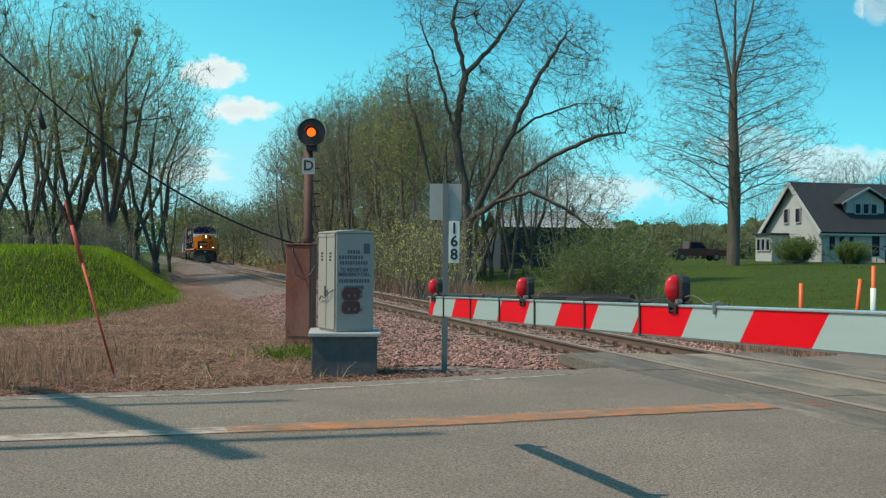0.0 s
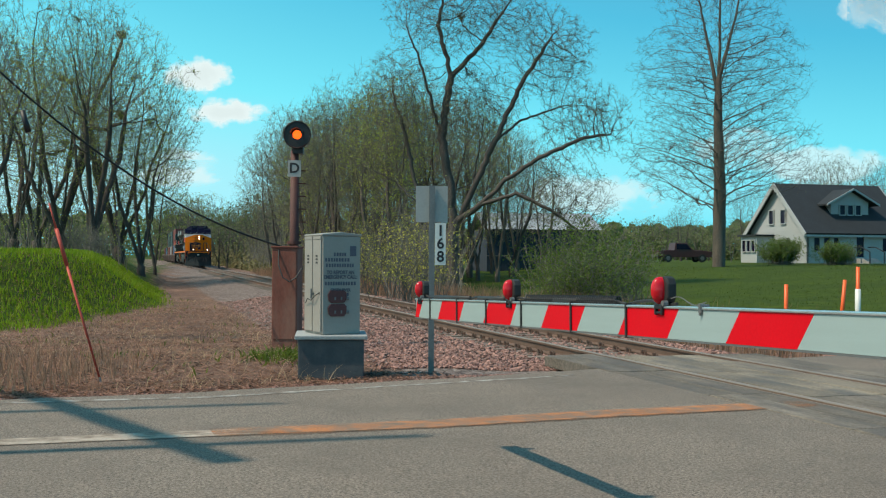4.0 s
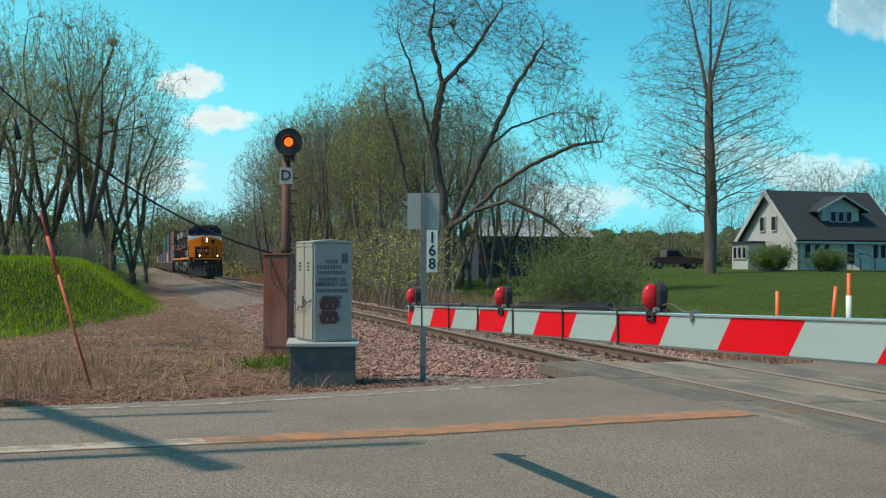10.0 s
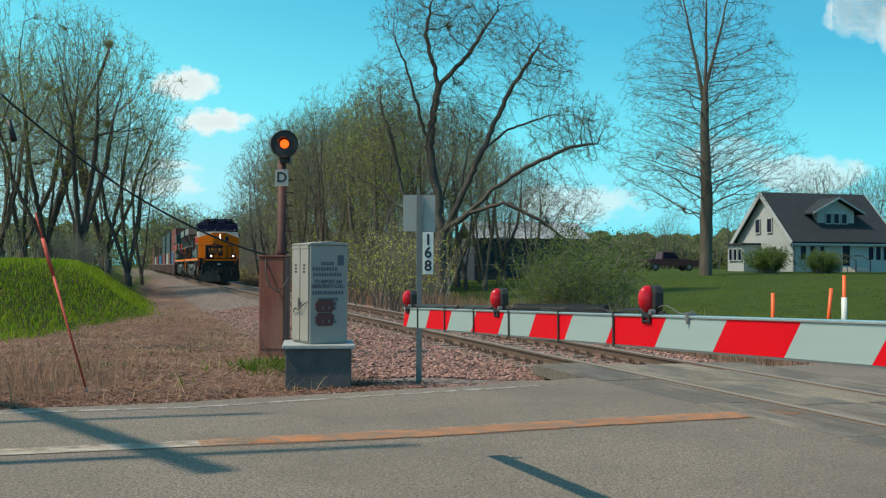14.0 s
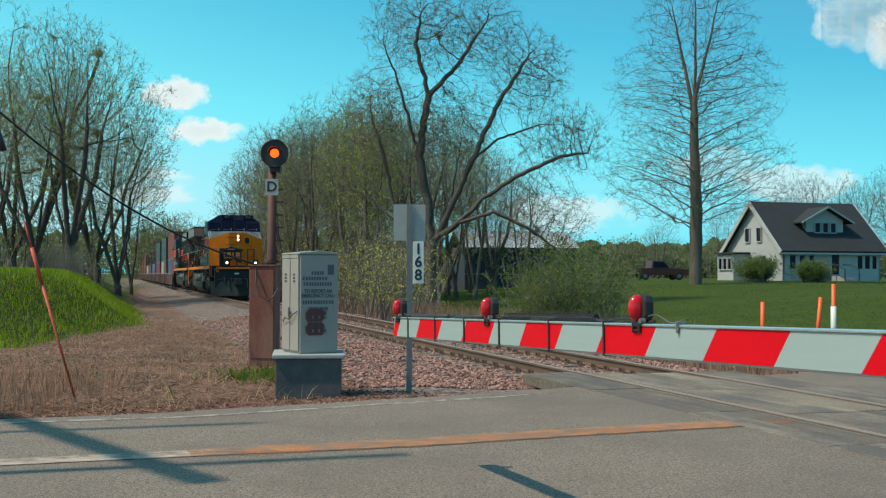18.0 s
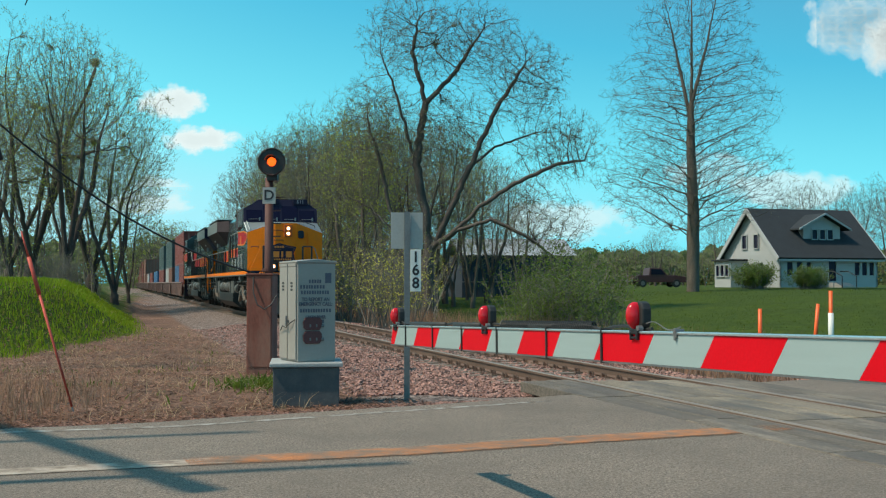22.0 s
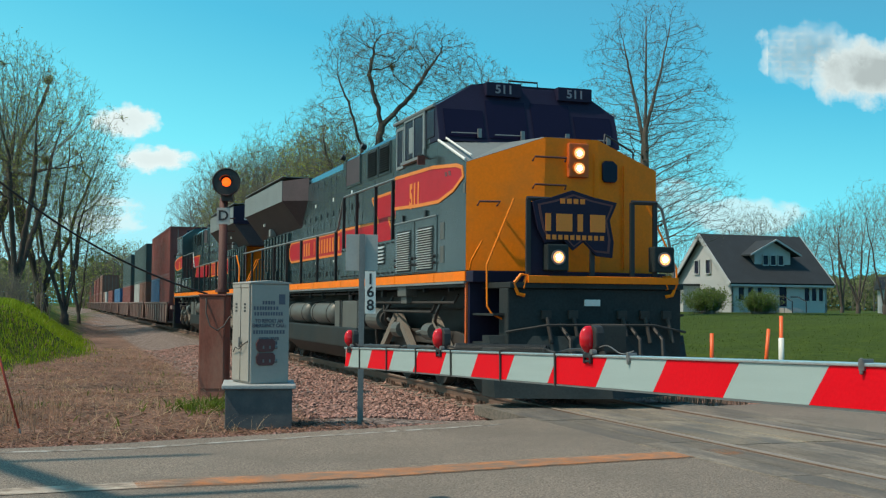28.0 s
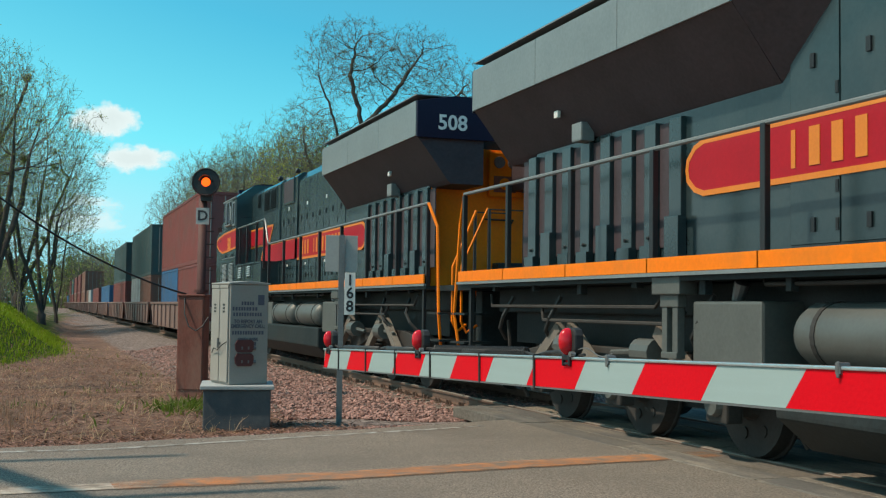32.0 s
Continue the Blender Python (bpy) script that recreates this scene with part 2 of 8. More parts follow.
TEXT_GOLD = mat("gold_lettering", (0.66, 0.2, 0.02), 0.5, var=0.08, bump=0)
TEXT_WHITE = mat("white_lettering", (0.75, 0.75, 0.72), 0.5, var=0.08, bump=0)
HEAD_BOX = mat("rusty_orange_paint", (0.5, 0.09, 0.01), 0.6, var=0.2, scale=5, fine=30, bump=0.1)
TEXT_DIM = mat("dim_grey_lettering", (0.2, 0.2, 0.23), 0.5, var=0.08, bump=0)
STRUT_TAN = mat("dusty_tan_casting", (0.17, 0.145, 0.12), 0.8, var=0.2, scale=4, fine=30, bump=0.2, dirt=(0.12, 0.1, 0.085), dirt_amount=0.5)
LOUVRE = mat("silver_louvre", (0.42, 0.44, 0.43), 0.45, 0.4, var=0.12, bump=0.05)


def box_paint(name, color):
    return mat(name, color, 0.55, 0.0, var=0.15, scale=1.2, fine=20, bump=0.15, dirt=(0.1, 0.075, 0.06), dirt_amount=0.5, dirt_scale=0.8, per_object=0.1)


BOX_MAROON = box_paint("maroon_container", (0.19, 0.045, 0.04))
BOX_BROWN = box_paint("brown_container", (0.2, 0.085, 0.06))
BOX_GREEN = box_paint("dark_green_container", (0.035, 0.075, 0.08))
BOX_BLUE = box_paint("blue_container", (0.03, 0.12, 0.26))
BOX_GREY = box_paint("grey_container", (0.35, 0.37, 0.37))
WELL_PAINT = box_paint("brown_well_wagon", (0.23, 0.14, 0.12))
# plants
BARK = mat("grey_bark", (0.13, 0.105, 0.085), 0.95, var=0.35, scale=1.5, fine=12, bump=0.5, stretch=(3, 3, 0.5))
BARK_DARK = mat("dark_bark", (0.085, 0.068, 0.058), 0.95, var=0.35, scale=1.5, fine=12, bump=0.5, stretch=(3, 3, 0.5))
TWIG = mat("twig_bark", (0.15, 0.135, 0.115), 0.95, var=0.3, scale=0.4, fine=6, bump=0)
# darker copy of TWIG: silhouette against the sky put into the colour
TWIG_SILHOUETTE = mat("silhouetted_twig_bark", (0.11, 0.092, 0.075), 0.95, var=0.3, scale=0.4, fine=6, bump=0)
LEAF_BROWN = leaf_mat("brushwood_leaf", (0.2, 0.18, 0.085), 0.5)
LEAF_DULL = leaf_mat("dull_bud_leaf", (0.17, 0.18, 0.07))
LEAF_SPRING = leaf_mat("spring_leaf", (0.34, 0.4, 0.06))
LEAF_OLIVE = leaf_mat("olive_bud_leaf", (0.32, 0.36, 0.1))
LEAF_FAR = leaf_mat("far_wood_leaf", (0.13, 0.16, 0.06), 0.4)
LEAF_GREEN = leaf_mat("green_leaf", (0.12, 0.18, 0.03))
LEAF_YELLOW = leaf_mat("yellow_green_leaf", (0.4, 0.38, 0.07))
GRASS_BLADE = leaf_mat("grass_blade", (0.22, 0.31, 0.015))
LAWN_BLADE = leaf_mat("lawn_blade", (0.062, 0.09, 0.004))
DRY_BLADE = leaf_mat("dry_grass_blade", (0.34, 0.2, 0.13), 0.5)
STRAW = leaf_mat("pale_straw", (0.5, 0.36, 0.22), 0.4)
WEED = leaf_mat("weed_leaf", (0.11, 0.15, 0.02), 0.4)
LITTER = leaf_mat("dry_litter", (0.25, 0.14, 0.1), 0.8)
SIDING = mat("white_siding", (0.4, 0.41, 0.415), 0.6, var=0.06, scale=0.5, fine=8, bump=0.1)
ROOF_DARK = mat("dark_shingles", (0.018, 0.023, 0.028), 0.85, var=0.25, scale=1, fine=10, bump=0.4)
BARN_WALL = mat("weathered_barn_board", (0.028, 0.042, 0.065), 0.85, var=0.25, scale=0.6, fine=8, bump=0.3, stretch=(4, 4, 0.3))
BARN_ROOF = mat("corrugated_roof_steel", (0.34, 0.36, 0.38), 0.5, 0.2, var=0.2, scale=0.6, fine=8, bump=0.1)
TRUCK_RED = mat("faded_dark_red_paint", (0.07, 0.02, 0.02), 0.4, var=0.2, bump=0.05)


def worn(m, scale, keep):
    """Paint rubbed off towards its edges and in patches, down to the bare road."""
    n, l = m.node_tree.nodes, m.node_tree.links
    at = n.new("ShaderNodeAttribute")
    at.attribute_name = "paint"
    t = n.new("ShaderNodeTexNoise")
    t.inputs["Scale"].default_value, t.inputs["Detail"].default_value, t.inputs["Roughness"].default_value = scale, 7, 0.75
    tc = n.new("ShaderNodeTexCoord")
    mp = n.new("ShaderNodeMapping")
    mp.inputs["Scale"].default_value = (0.35, 1.6, 1)
    l.new(tc.outputs["Object"], mp.inputs[0])
    l.new(mp.outputs[0], t.inputs["Vector"])
    k = n.new("ShaderNodeMath")
    k.operation = "ADD"
    l.new(t.outputs[0], k.inputs[0])
    l.new(at.outputs["Fac"], k.inputs[1])
    r = n.new("ShaderNodeMapRange")
    r.inputs["From Min"].default_value, r.inputs["From Max"].default_value = 1.15 - keep, 1.6 - keep
    r.inputs["To Max"].default_value = 0.9
    l.new(k.outputs[0], r.inputs[0])
    l.new(r.outputs[0], n["Principled BSDF"].inputs["Alpha"])


worn(WHITE_LINE, 7, 0.6)
worn(PALE_LINE, 6, 0.85)
worn(YELLOW_LINE, 13, 0.55)


# ---- building helpers ----
class Geo:
    """Collects vertices and faces for one mesh."""
    def __init__(self):
        self.v, self.f = [], []

    def add(self, verts, faces):
        k = len(self.v)
        self.v += [tuple(p) for p in verts]
        self.f += [tuple(i + k for i in q) for q in faces]
        return self

    def box(self, x0, x1, y0, y1, z0, z1, m=None):
        c = [(x, y, z) for x in (x0, x1) for y in (y0, y1) for z in (z0, z1)]
        if m is not None:
            c = [m @ Vector(p) for p in c]
        return self.add(c, [(0, 1, 3, 2), (4, 6, 7, 5), (0, 4, 5, 1), (2, 3, 7, 6), (0, 2, 6, 4), (1, 5, 7, 3)])

    def tube(self, a, b, ra, rb=None, n=8, caps=True):
        a, b = Vector(a), Vector(b)
        rb = ra if rb is None else rb
        d = (b - a).normalized()
        s = d.orthogonal().normalized()
        t = d.cross(s)
        ring = [(math.cos(6.28318 * i / n), math.sin(6.28318 * i / n)) for i in range(n)]
        v = [a + (s * c + t * q) * ra for c, q in ring] + [b + (s * c + t * q) * rb for c, q in ring]
        f = [(i, (i + 1) % n, n + (i + 1) % n, n + i) for i in range(n)]
        if caps:
            f += [tuple(range(n - 1, -1, -1)), tuple(range(n, 2 * n))]
        return self.add(v, f)

    def line(self, pts, r, n=6):
        """A bent round bar through the points, in one piece."""
        return self.sweep(pts, [r] * len(pts), n, True)

    def sweep(self, pts, rads, n=6, caps=False):
        pts = [Vector(p) for p in pts]
        k = len(self.v)
        s = None
        for i, p in enumerate(pts):
            d = (pts[min(i + 1, len(pts) - 1)] - pts[max(i - 1, 0)]).normalized()
            s = d.orthogonal().normalized() if s is None else (s - d * s.dot(d)).normalized()
            t = d.cross(s)
            for j in range(n):
                a = 6.28318 * j / n
                q = p + (s * math.cos(a) + t * math.sin(a)) * rads[i]
                self.v.append((q.x, q.y, q.z))
            if i:
                b0, b1 = k + (i - 1) * n, k + i * n
                self.f += [(b0 + j, b0 + (j + 1) % n, b1 + (j + 1) % n, b1 + j) for j in range(n)]
        if caps:
            self.f += [tuple(range(k + n - 1, k - 1, -1)), tuple(range(k + (len(pts) - 1) * n, k + len(pts) * n))]
        return self

    def prism(self, outline, y0, y1, m=None):
        """An outline in x, z, drawn out along y."""
        n = len(outline)
        v = [(x, y0, z) for x, z in outline] + [(x, y1, z) for x, z in outline]
        if m is not None:
            v = [m @ Vector(p) for p in v]
        return self.add(v, [tuple(range(n)), tuple(range(2 * n - 1, n - 1, -1))] + [(i, n + i, n + (i + 1) % n, (i + 1) % n) for i in range(n)])

    def mesh(self, name, material, smooth=False, bevel=0.0):
        me = bpy.data.meshes.new(name)
        me.from_pydata(self.v, [], self.f)
        if bevel:
            bm = bmesh.new()
            bm.from_mesh(me)
            bmesh.ops.recalc_face_normals(bm, faces=bm.faces)
            sharp = [e for e in bm.edges if len(e.link_faces) == 2 and e.calc_face_angle(0) > 0.6]
            bmesh.ops.bevel(bm, geom=sharp, offset=bevel, segments=2, affect="EDGES", profile=0.6, clamp_overlap=True)
            bm.to_mesh(me)
            bm.free()
        else:
            bm = bmesh.new()
            bm.from_mesh(me)
            bmesh.ops.recalc_face_normals(bm, faces=bm.faces)
            bm.to_mesh(me)
            bm.free()
        if smooth:
            me.shade_smooth()
        me.materials.append(material)
        return me


def piece(name, geo, material, parent=None, label="", smooth=False, bevel=0.0, m=None):
    """One mesh object, under a thing or a part."""
    ob = new(name, geo.mesh(name, material, smooth, bevel))
    ob.parent = parent
    if m is not None:
        ob.matrix_basis = m
    return tagged(ob, label)


def welded(ob):
    """Joins the touching pieces of a mesh along their shared corners."""
    bm = bmesh.new()
    bm.from_mesh(ob.data)
    bmesh.ops.remove_doubles(bm, verts=bm.verts, dist=0.0005)
    bm.to_mesh(ob.data)
    bm.free()
    return ob


def thing(name, label, category, group="", m=None, kind=""):
    ob = new(name)
    ob.empty_display_size = 0.2
    if m is not None:
        ob.matrix_basis = m
    return tagged(ob, label, category, group, kind)


def writing(name, text, size, material, parent, m, label="", align="CENTER", depth=0.002, spread=1.0, wide=1.0, bold=0.022):
    """Lettering as a mesh, in the x, y plane of m."""
    cu = bpy.data.curves.new(name, "FONT")
    cu.body, cu.size, cu.align_x, cu.align_y, cu.extrude, cu.space_character = text, size, align, "CENTER", depth, spread
    cu.resolution_u = 3
    cu.offset = size * bold
    tmp = bpy.data.objects.new("tmp", cu)
    scene.collection.objects.link(tmp)
    me = bpy.data.meshes.new_from_object(tmp.evaluated_get(bpy.context.evaluated_depsgraph_get()))
    bpy.data.objects.remove(tmp)
    if wide != 1.0:
        me.transform(Matrix.Diagonal((wide, 1, 1, 1)))
    me.materials.clear()
    me.materials.append(material)
    ob = new(name, me)
    ob.parent = parent
    ob.matrix_basis = m
    return tagged(ob, label)


# ---- the plan: the track runs straight, 14.66 degrees left of ahead ----
TH = radians(14.66)
AWAY = Vector((-math.sin(TH), math.cos(TH), 0))
SIDE = Vector((math.cos(TH), math.sin(TH), 0))
PC = 7.164                                  # the track's middle, metres to the side of the camera
TRACK = Matrix.Translation(SIDE * PC) @ Matrix.Rotation(TH, 4, "Z")      # x across to the far side, y away, z up


def bend(s):
    return 0.005618 * (math.sqrt((s - 39.78) ** 2 + 283.6) + s - 39.78) - 0.0194


def ps(x, y):
    """Metres to the side of the camera, less the track's bend, and along the track."""
    s = x * AWAY.x + y * AWAY.y
    return x * SIDE.x + y * SIDE.y - bend(s), s


def sm(a, b, v):
    t = min(1.0, max(0.0, (v - a) / (b - a)))
    return t * t * (3 - 2 * t)


ROAD_FAR = [(-160, -43.05), (-40, -2.27), (-10, 8.78), (-4.1, 10.93), (-2.6, 11.44), (-1.3, 12.18), (0, 12.91), (1.9, 14.05), (4.2, 15.41), (6.5, 16.77), (12, 19.94), (40, 35.12), (200, 117.81)]


def road_edge(x):
    for (xa, ya), (xb, yb) in zip(ROAD_FAR, ROAD_FAR[1:]):
        if x <= xb:
            return ya + (yb - ya) * (x - xa) / (xb - xa)
    return ROAD_FAR[-1][1]


ROAD_WIDTH = 10.7


def bank_toe(s):
    """Where the grassy bank begins beside the track."""
    return min(1.2, -1.8 + 0.267 * (s - 29.2))


def height(x, y):
    p, s = ps(x, y)
    e = y - road_edge(x)
    d = abs(p - PC)
    left = -0.1 - 0.3 * sm(15.7, 27, s) if p < PC else -0.45
    nat = left + 1.8 * sm(bank_toe(s) + 0.4, bank_toe(s) - 3.2, p) * sm(26.4, 36, s) + (1.35 * sm(11, 48, p)) * sm(6.8, 27, e)
    nat += 0.04 * noise.noise((x * 0.8, y * 0.8, 0)) + 0.25 * sm(12, 60, d) * noise.noise((x * 0.06, y * 0.06, 3))
    bed = -0.19
    w = sm(3.9, 1.9, d)
    z = nat * (1 - w) + bed * w
    k = sm(1.4, 0.1, e) * sm(-ROAD_WIDTH - 2, -ROAD_WIDTH, e)      # level with the road beside it
    k = max(k, sm(1.4, 0.1, e) if e > -ROAD_WIDTH else 0)
    if d < 2.6 and e > 0:
        k *= sm(0.6, 0.0, e)
    return z * (1 - k) - 0.06 * k


def axis(lo, hi, step, out_lo, out_hi, grow=1.22):
    a = list(np.arange(lo, hi + 1e-6, step))
    s, v = step, a[-1]
    while v < out_hi:
        s *= grow
        v += s
        a.append(v)
    s, v = step, a[0]
    while v > out_lo:
        s *= grow
        v -= s
        a.insert(0, v)
    return a


def ground_material():
    m = bpy.data.materials.new("ground_soil_and_grass")
    m.use_nodes = True
    n, l = m.node_tree.nodes, m.node_tree.links
    b = n["Principled BSDF"]
    b.inputs["Roughness"].default_value = 0.95
    b.inputs["Specular IOR Level"].default_value = 0.2
    tc = n.new("ShaderNodeTexCoord")

    def tex(scale, detail=5, rough=0.6):
        t = n.new("ShaderNodeTexNoise")
        t.inputs["Scale"].default_value, t.inputs["Detail"].default_value, t.inputs["Roughness"].default_value = scale, detail, rough
        l.new(tc.outputs["Object"], t.inputs["Vector"])
        return t.outputs[0]

    def ramp(fac, stops):
        r = n.new("ShaderNodeValToRGB")
        while len(r.color_ramp.elements) < len(stops):
            r.color_ramp.elements.new(0.5)
        for e, (pos, c) in zip(r.color_ramp.elements, stops):
            e.position, e.color = pos, (*c, 1)
        l.new(fac, r.inputs[0])
        return r.outputs[0]

    def mix(fac, a, c):
        x = n.new("ShaderNodeMix")
        x.data_type = "RGBA"
        l.new(fac, x.inputs["Factor"])
        l.new(a, x.inputs["A"])
        l.new(c, x.inputs["B"])
        return x.outputs["Result"]

    def edge(name, wobble, amount):
        at = n.new("ShaderNodeAttribute")
        at.attribute_name = name
        k = n.new("ShaderNodeMath")
        k.operation = "MULTIPLY_ADD"
        l.new(wobble, k.inputs[0])
        k.inputs[1].default_value = amount
        l.new(at.outputs["Fac"], k.inputs[2])
        r = n.new("ShaderNodeMapRange")
        r.inputs["From Min"].default_value, r.inputs["From Max"].default_value = 0.35 + amount / 2, 0.65 + amount / 2
        l.new(k.outputs[0], r.inputs[0])
        return r.outputs[0]

    soil = ramp(tex(9, 6, 0.7), [(0.3, (0.08, 0.045, 0.034)), (0.5, (0.2, 0.112, 0.082)), (0.72, (0.4, 0.26, 0.19))])
    soil = mix(ramp(tex(0.9, 5, 0.65), [(0.4, (0, 0, 0)), (0.62, (0.75, 0.75, 0.75))]), soil, ramp(tex(14, 6, 0.75), [(0.3, (0.045, 0.03, 0.024)), (0.7, (0.13, 0.085, 0.06))]))
    grass = ramp(tex(2.2, 6, 0.7), [(0.3, (0.022, 0.04, 0.002)), (0.55, (0.048, 0.076, 0.003)), (0.75, (0.1, 0.115, 0.006))])
    grass = mix(ramp(tex(0.22, 3, 0.55), [(0.42, (0, 0, 0)), (0.62, (0.6, 0.6, 0.6))]), grass, ramp(tex(5, 5, 0.7), [(0.3, (0.018, 0.036, 0.004)), (0.7, (0.042, 0.066, 0.005))]))
    vor = n.new("ShaderNodeTexVoronoi")
    vor.inputs["Scale"].default_value = 17
    l.new(tc.outputs["Object"], vor.inputs["Vector"])
    sep = n.new("ShaderNodeSeparateColor")
    l.new(vor.outputs["Color"], sep.inputs[0])
    gravel = ramp(sep.outputs[0], [(0.1, (0.065, 0.05, 0.045)), (0.5, (0.16, 0.118, 0.105)), (0.95, (0.3, 0.24, 0.21))])
    col = mix(edge("grass", tex(1.3, 6, 0.7), 0.9), soil, grass)
    col = mix(edge("gravel", tex(2.5, 5, 0.7), 0.6), col, gravel)
    l.new(col, b.inputs["Base Color"])
    bump = n.new("ShaderNodeBump")
    bump.inputs["Strength"].default_value, bump.inputs["Distance"].default_value = 0.8, 0.03
    l.new(tex(30, 4, 0.7), bump.inputs["Height"])
    l.new(bump.outputs[0], b.inputs["Normal"])
    return m


def grass_weight(x, y):
    p, s = ps(x, y)
    e = y - road_edge(x)
    if p > PC:
        return sm(11.5, 15, p) * sm(0.5, 3, e)
    b = bank_toe(s)
    g = sm(b + 0.5, b - 0.5, p) * sm(26.4, 29.2, s)
    return max(g, 0.35 * sm(-3.6, -4.5, x) * sm(0.4, 1.5, e) * sm(16.4, 14.2, y))


def gravel_weight(x, y):
    p, s = ps(x, y)
    e = y - road_edge(x)
    bed = sm(4.3, 3.5, abs(p - PC)) if p < PC else sm(3.8, 2.4, abs(p - PC))
    return max(bed, 0.8 * sm(0.9, 0.4, e) * sm(-0.2, 0.1, e), sm(7.5, 8.5, p) * sm(4, 1.5, e) * (e > -0.5))


def make_ground():
    xs, ys = axis(-14, 18, 0.4, -2500, 2500), axis(4, 48, 0.4, -1500, 4500)
    g = Geo()
    nx = len(xs)
    g.v = [(x, y, height(x, y)) for y in ys for x in xs]
    g.f = [(j * nx + i, j * nx + i + 1, (j + 1) * nx + i + 1, (j + 1) * nx + i) for j in range(len(ys) - 1) for i in range(nx - 1)]
    me = bpy.data.meshes.new("ground")
    me.from_pydata(g.v, [], g.f)
    me.shade_smooth()
    for key, fn in (("grass", grass_weight), ("gravel", gravel_weight)):
        a = me.attributes.new(key, "FLOAT", "POINT")
        a.data.foreach_set("value", [fn(x, y) for x, y, z in g.v])
    me.materials.append(ground_material())
    return tagged(new("ground", me), "dry weedy soil, green grass and pink gravel ground", "ground", kind="structure")


make_ground()


def strip(name, inner, outer, z, material, label, category, kind="structure"):
    g = Geo()
    g.v = [(x, y, z) for x, y in inner] + [(x, y, z) for x, y in outer]
    n = len(inner)
    g.f = [(i, i + 1, n + i + 1, n + i) for i in range(n - 1)]
    return tagged(piece(name, g, material), label, category, kind=kind)


def shifted(line, d):
    out = []
    for i, (x, y) in enumerate(line):
        xa, ya = line[max(0, i - 1)]
        xb, yb = line[min(len(line) - 1, i + 1)]
        k = math.hypot(xb - xa, yb - ya)
        out.append((x + (yb - ya) / k * d, y - (xb - xa) / k * d))
    return out


def dense(line, step=0.5, lo=-12, hi=14, wob=0.0, seed=0):
    out = []
    for (xa, ya), (xb, yb) in zip(line, line[1:]):
        k = max(1, int((xb - xa) / step)) if xa >= lo - 40 and xb <= hi + 30 else 1
        for i in range(k):
            t = i / k
            x, y = xa + (xb - xa) * t, ya + (yb - ya) * t
            out.append((x, y + wob * noise.noise((x * 1.3, seed, 7))))
    return out + [line[-1]]


far_edge = dense(ROAD_FAR, 0.25, wob=0.12)
strip("road", far_edge, shifted(dense(ROAD_FAR, 0.25), ROAD_WIDTH), -0.022, ASPHALT, "worn grey asphalt road with faded painted lines", "road")


def painted(name, line, width, material, label, x0, x1, z=-0.018):
    run = [q for q in dense(line, 0.3) if x0 <= q[0] <= x1]
    offs = (-0.5, -0.28, 0.0, 0.28, 0.5)
    rows = [shifted(run, width * o) for o in offs]
    g = Geo()
    n = len(run)
    g.v = [(x, y, z) for row in rows for x, y in row]
    g.f = [(j * n + i, j * n + i + 1, (j + 1) * n + i + 1, (j + 1) * n + i) for j in range(len(offs) - 1) for i in range(n - 1)]
    ob = tagged(piece(name, g, material), label, "road marking", kind="structure")
    at = ob.data.attributes.new("paint", "FLOAT", "POINT")
    ends = [min(1.0, i / 4, (n - 1 - i) / 4) for i in range(n)]
    at.data.foreach_set("value", [(1 - (abs(o) * 2) ** 2) * min(1.0, 0.3 + e) if abs(o) < 0.5 else 0.0 for o in offs for e in ends])
    return ob


EDGE_LINE = [(-40, -2.83), (-10, 8.27), (-4.06, 10.63), (-2.09, 11.2), (0.01, 12.44), (1.69, 13.41), (2.4, 13.82)]
CENTRE_LINE = [(-40, -5.44), (-10, 5.89), (-3.23, 8.43), (-1.67, 8.93), (0.01, 9.46), (1.58, 10.14), (3.3, 10.78), (4.2, 11.12)]
painted("edge_line", EDGE_LINE, 0.14, WHITE_LINE, "worn white road edge line", -40, 1.8)
painted("centre_line", shifted(CENTRE_LINE, -0.04), 0.22, PALE_LINE, "worn pale yellow centre line", -40, -0.1)
painted("centre_line", [(x, y + 0.0) for x, y in shifted(CENTRE_LINE, 0.112)], 0.135, PALE_LINE, "worn pale yellow centre line", -40, -1.2, -0.0155)
painted("centre_line", shifted(CENTRE_LINE, 0.03), 0.51, YELLOW_LINE, "faded smeared orange centre line", -1.8, 3.9, -0.013)


# ---- railway track ----
RAIL_OUT = [(-0.07, -0.165), (0.07, -0.165), (0.07, -0.15), (0.012, -0.13), (0.012, -0.045), (0.036, -0.035), (0.036, -0.008), (-0.036, -0.008), (-0.036, -0.035), (-0.012, -0.045), (-0.012, -0.13), (-0.07, -0.15)]
track = thing("railway_track", "single railway track of rusty rails on wooden ties", "railway track", m=TRACK, kind="structure")
STATIONS = [-60, 0, 14] + [14 + 6 * i for i in range(1, 70)]


def swept(outline):
    g = Geo()
    n = len(outline)
    g.v = [(x + bend(y), y, z) for y in STATIONS for x, z in outline]
    g.f = [(k * n + i, k * n + (i + 1) % n, (k + 1) * n + (i + 1) % n, (k + 1) * n + i) for k in range(len(STATIONS) - 1) for i in range(n)]
    return g


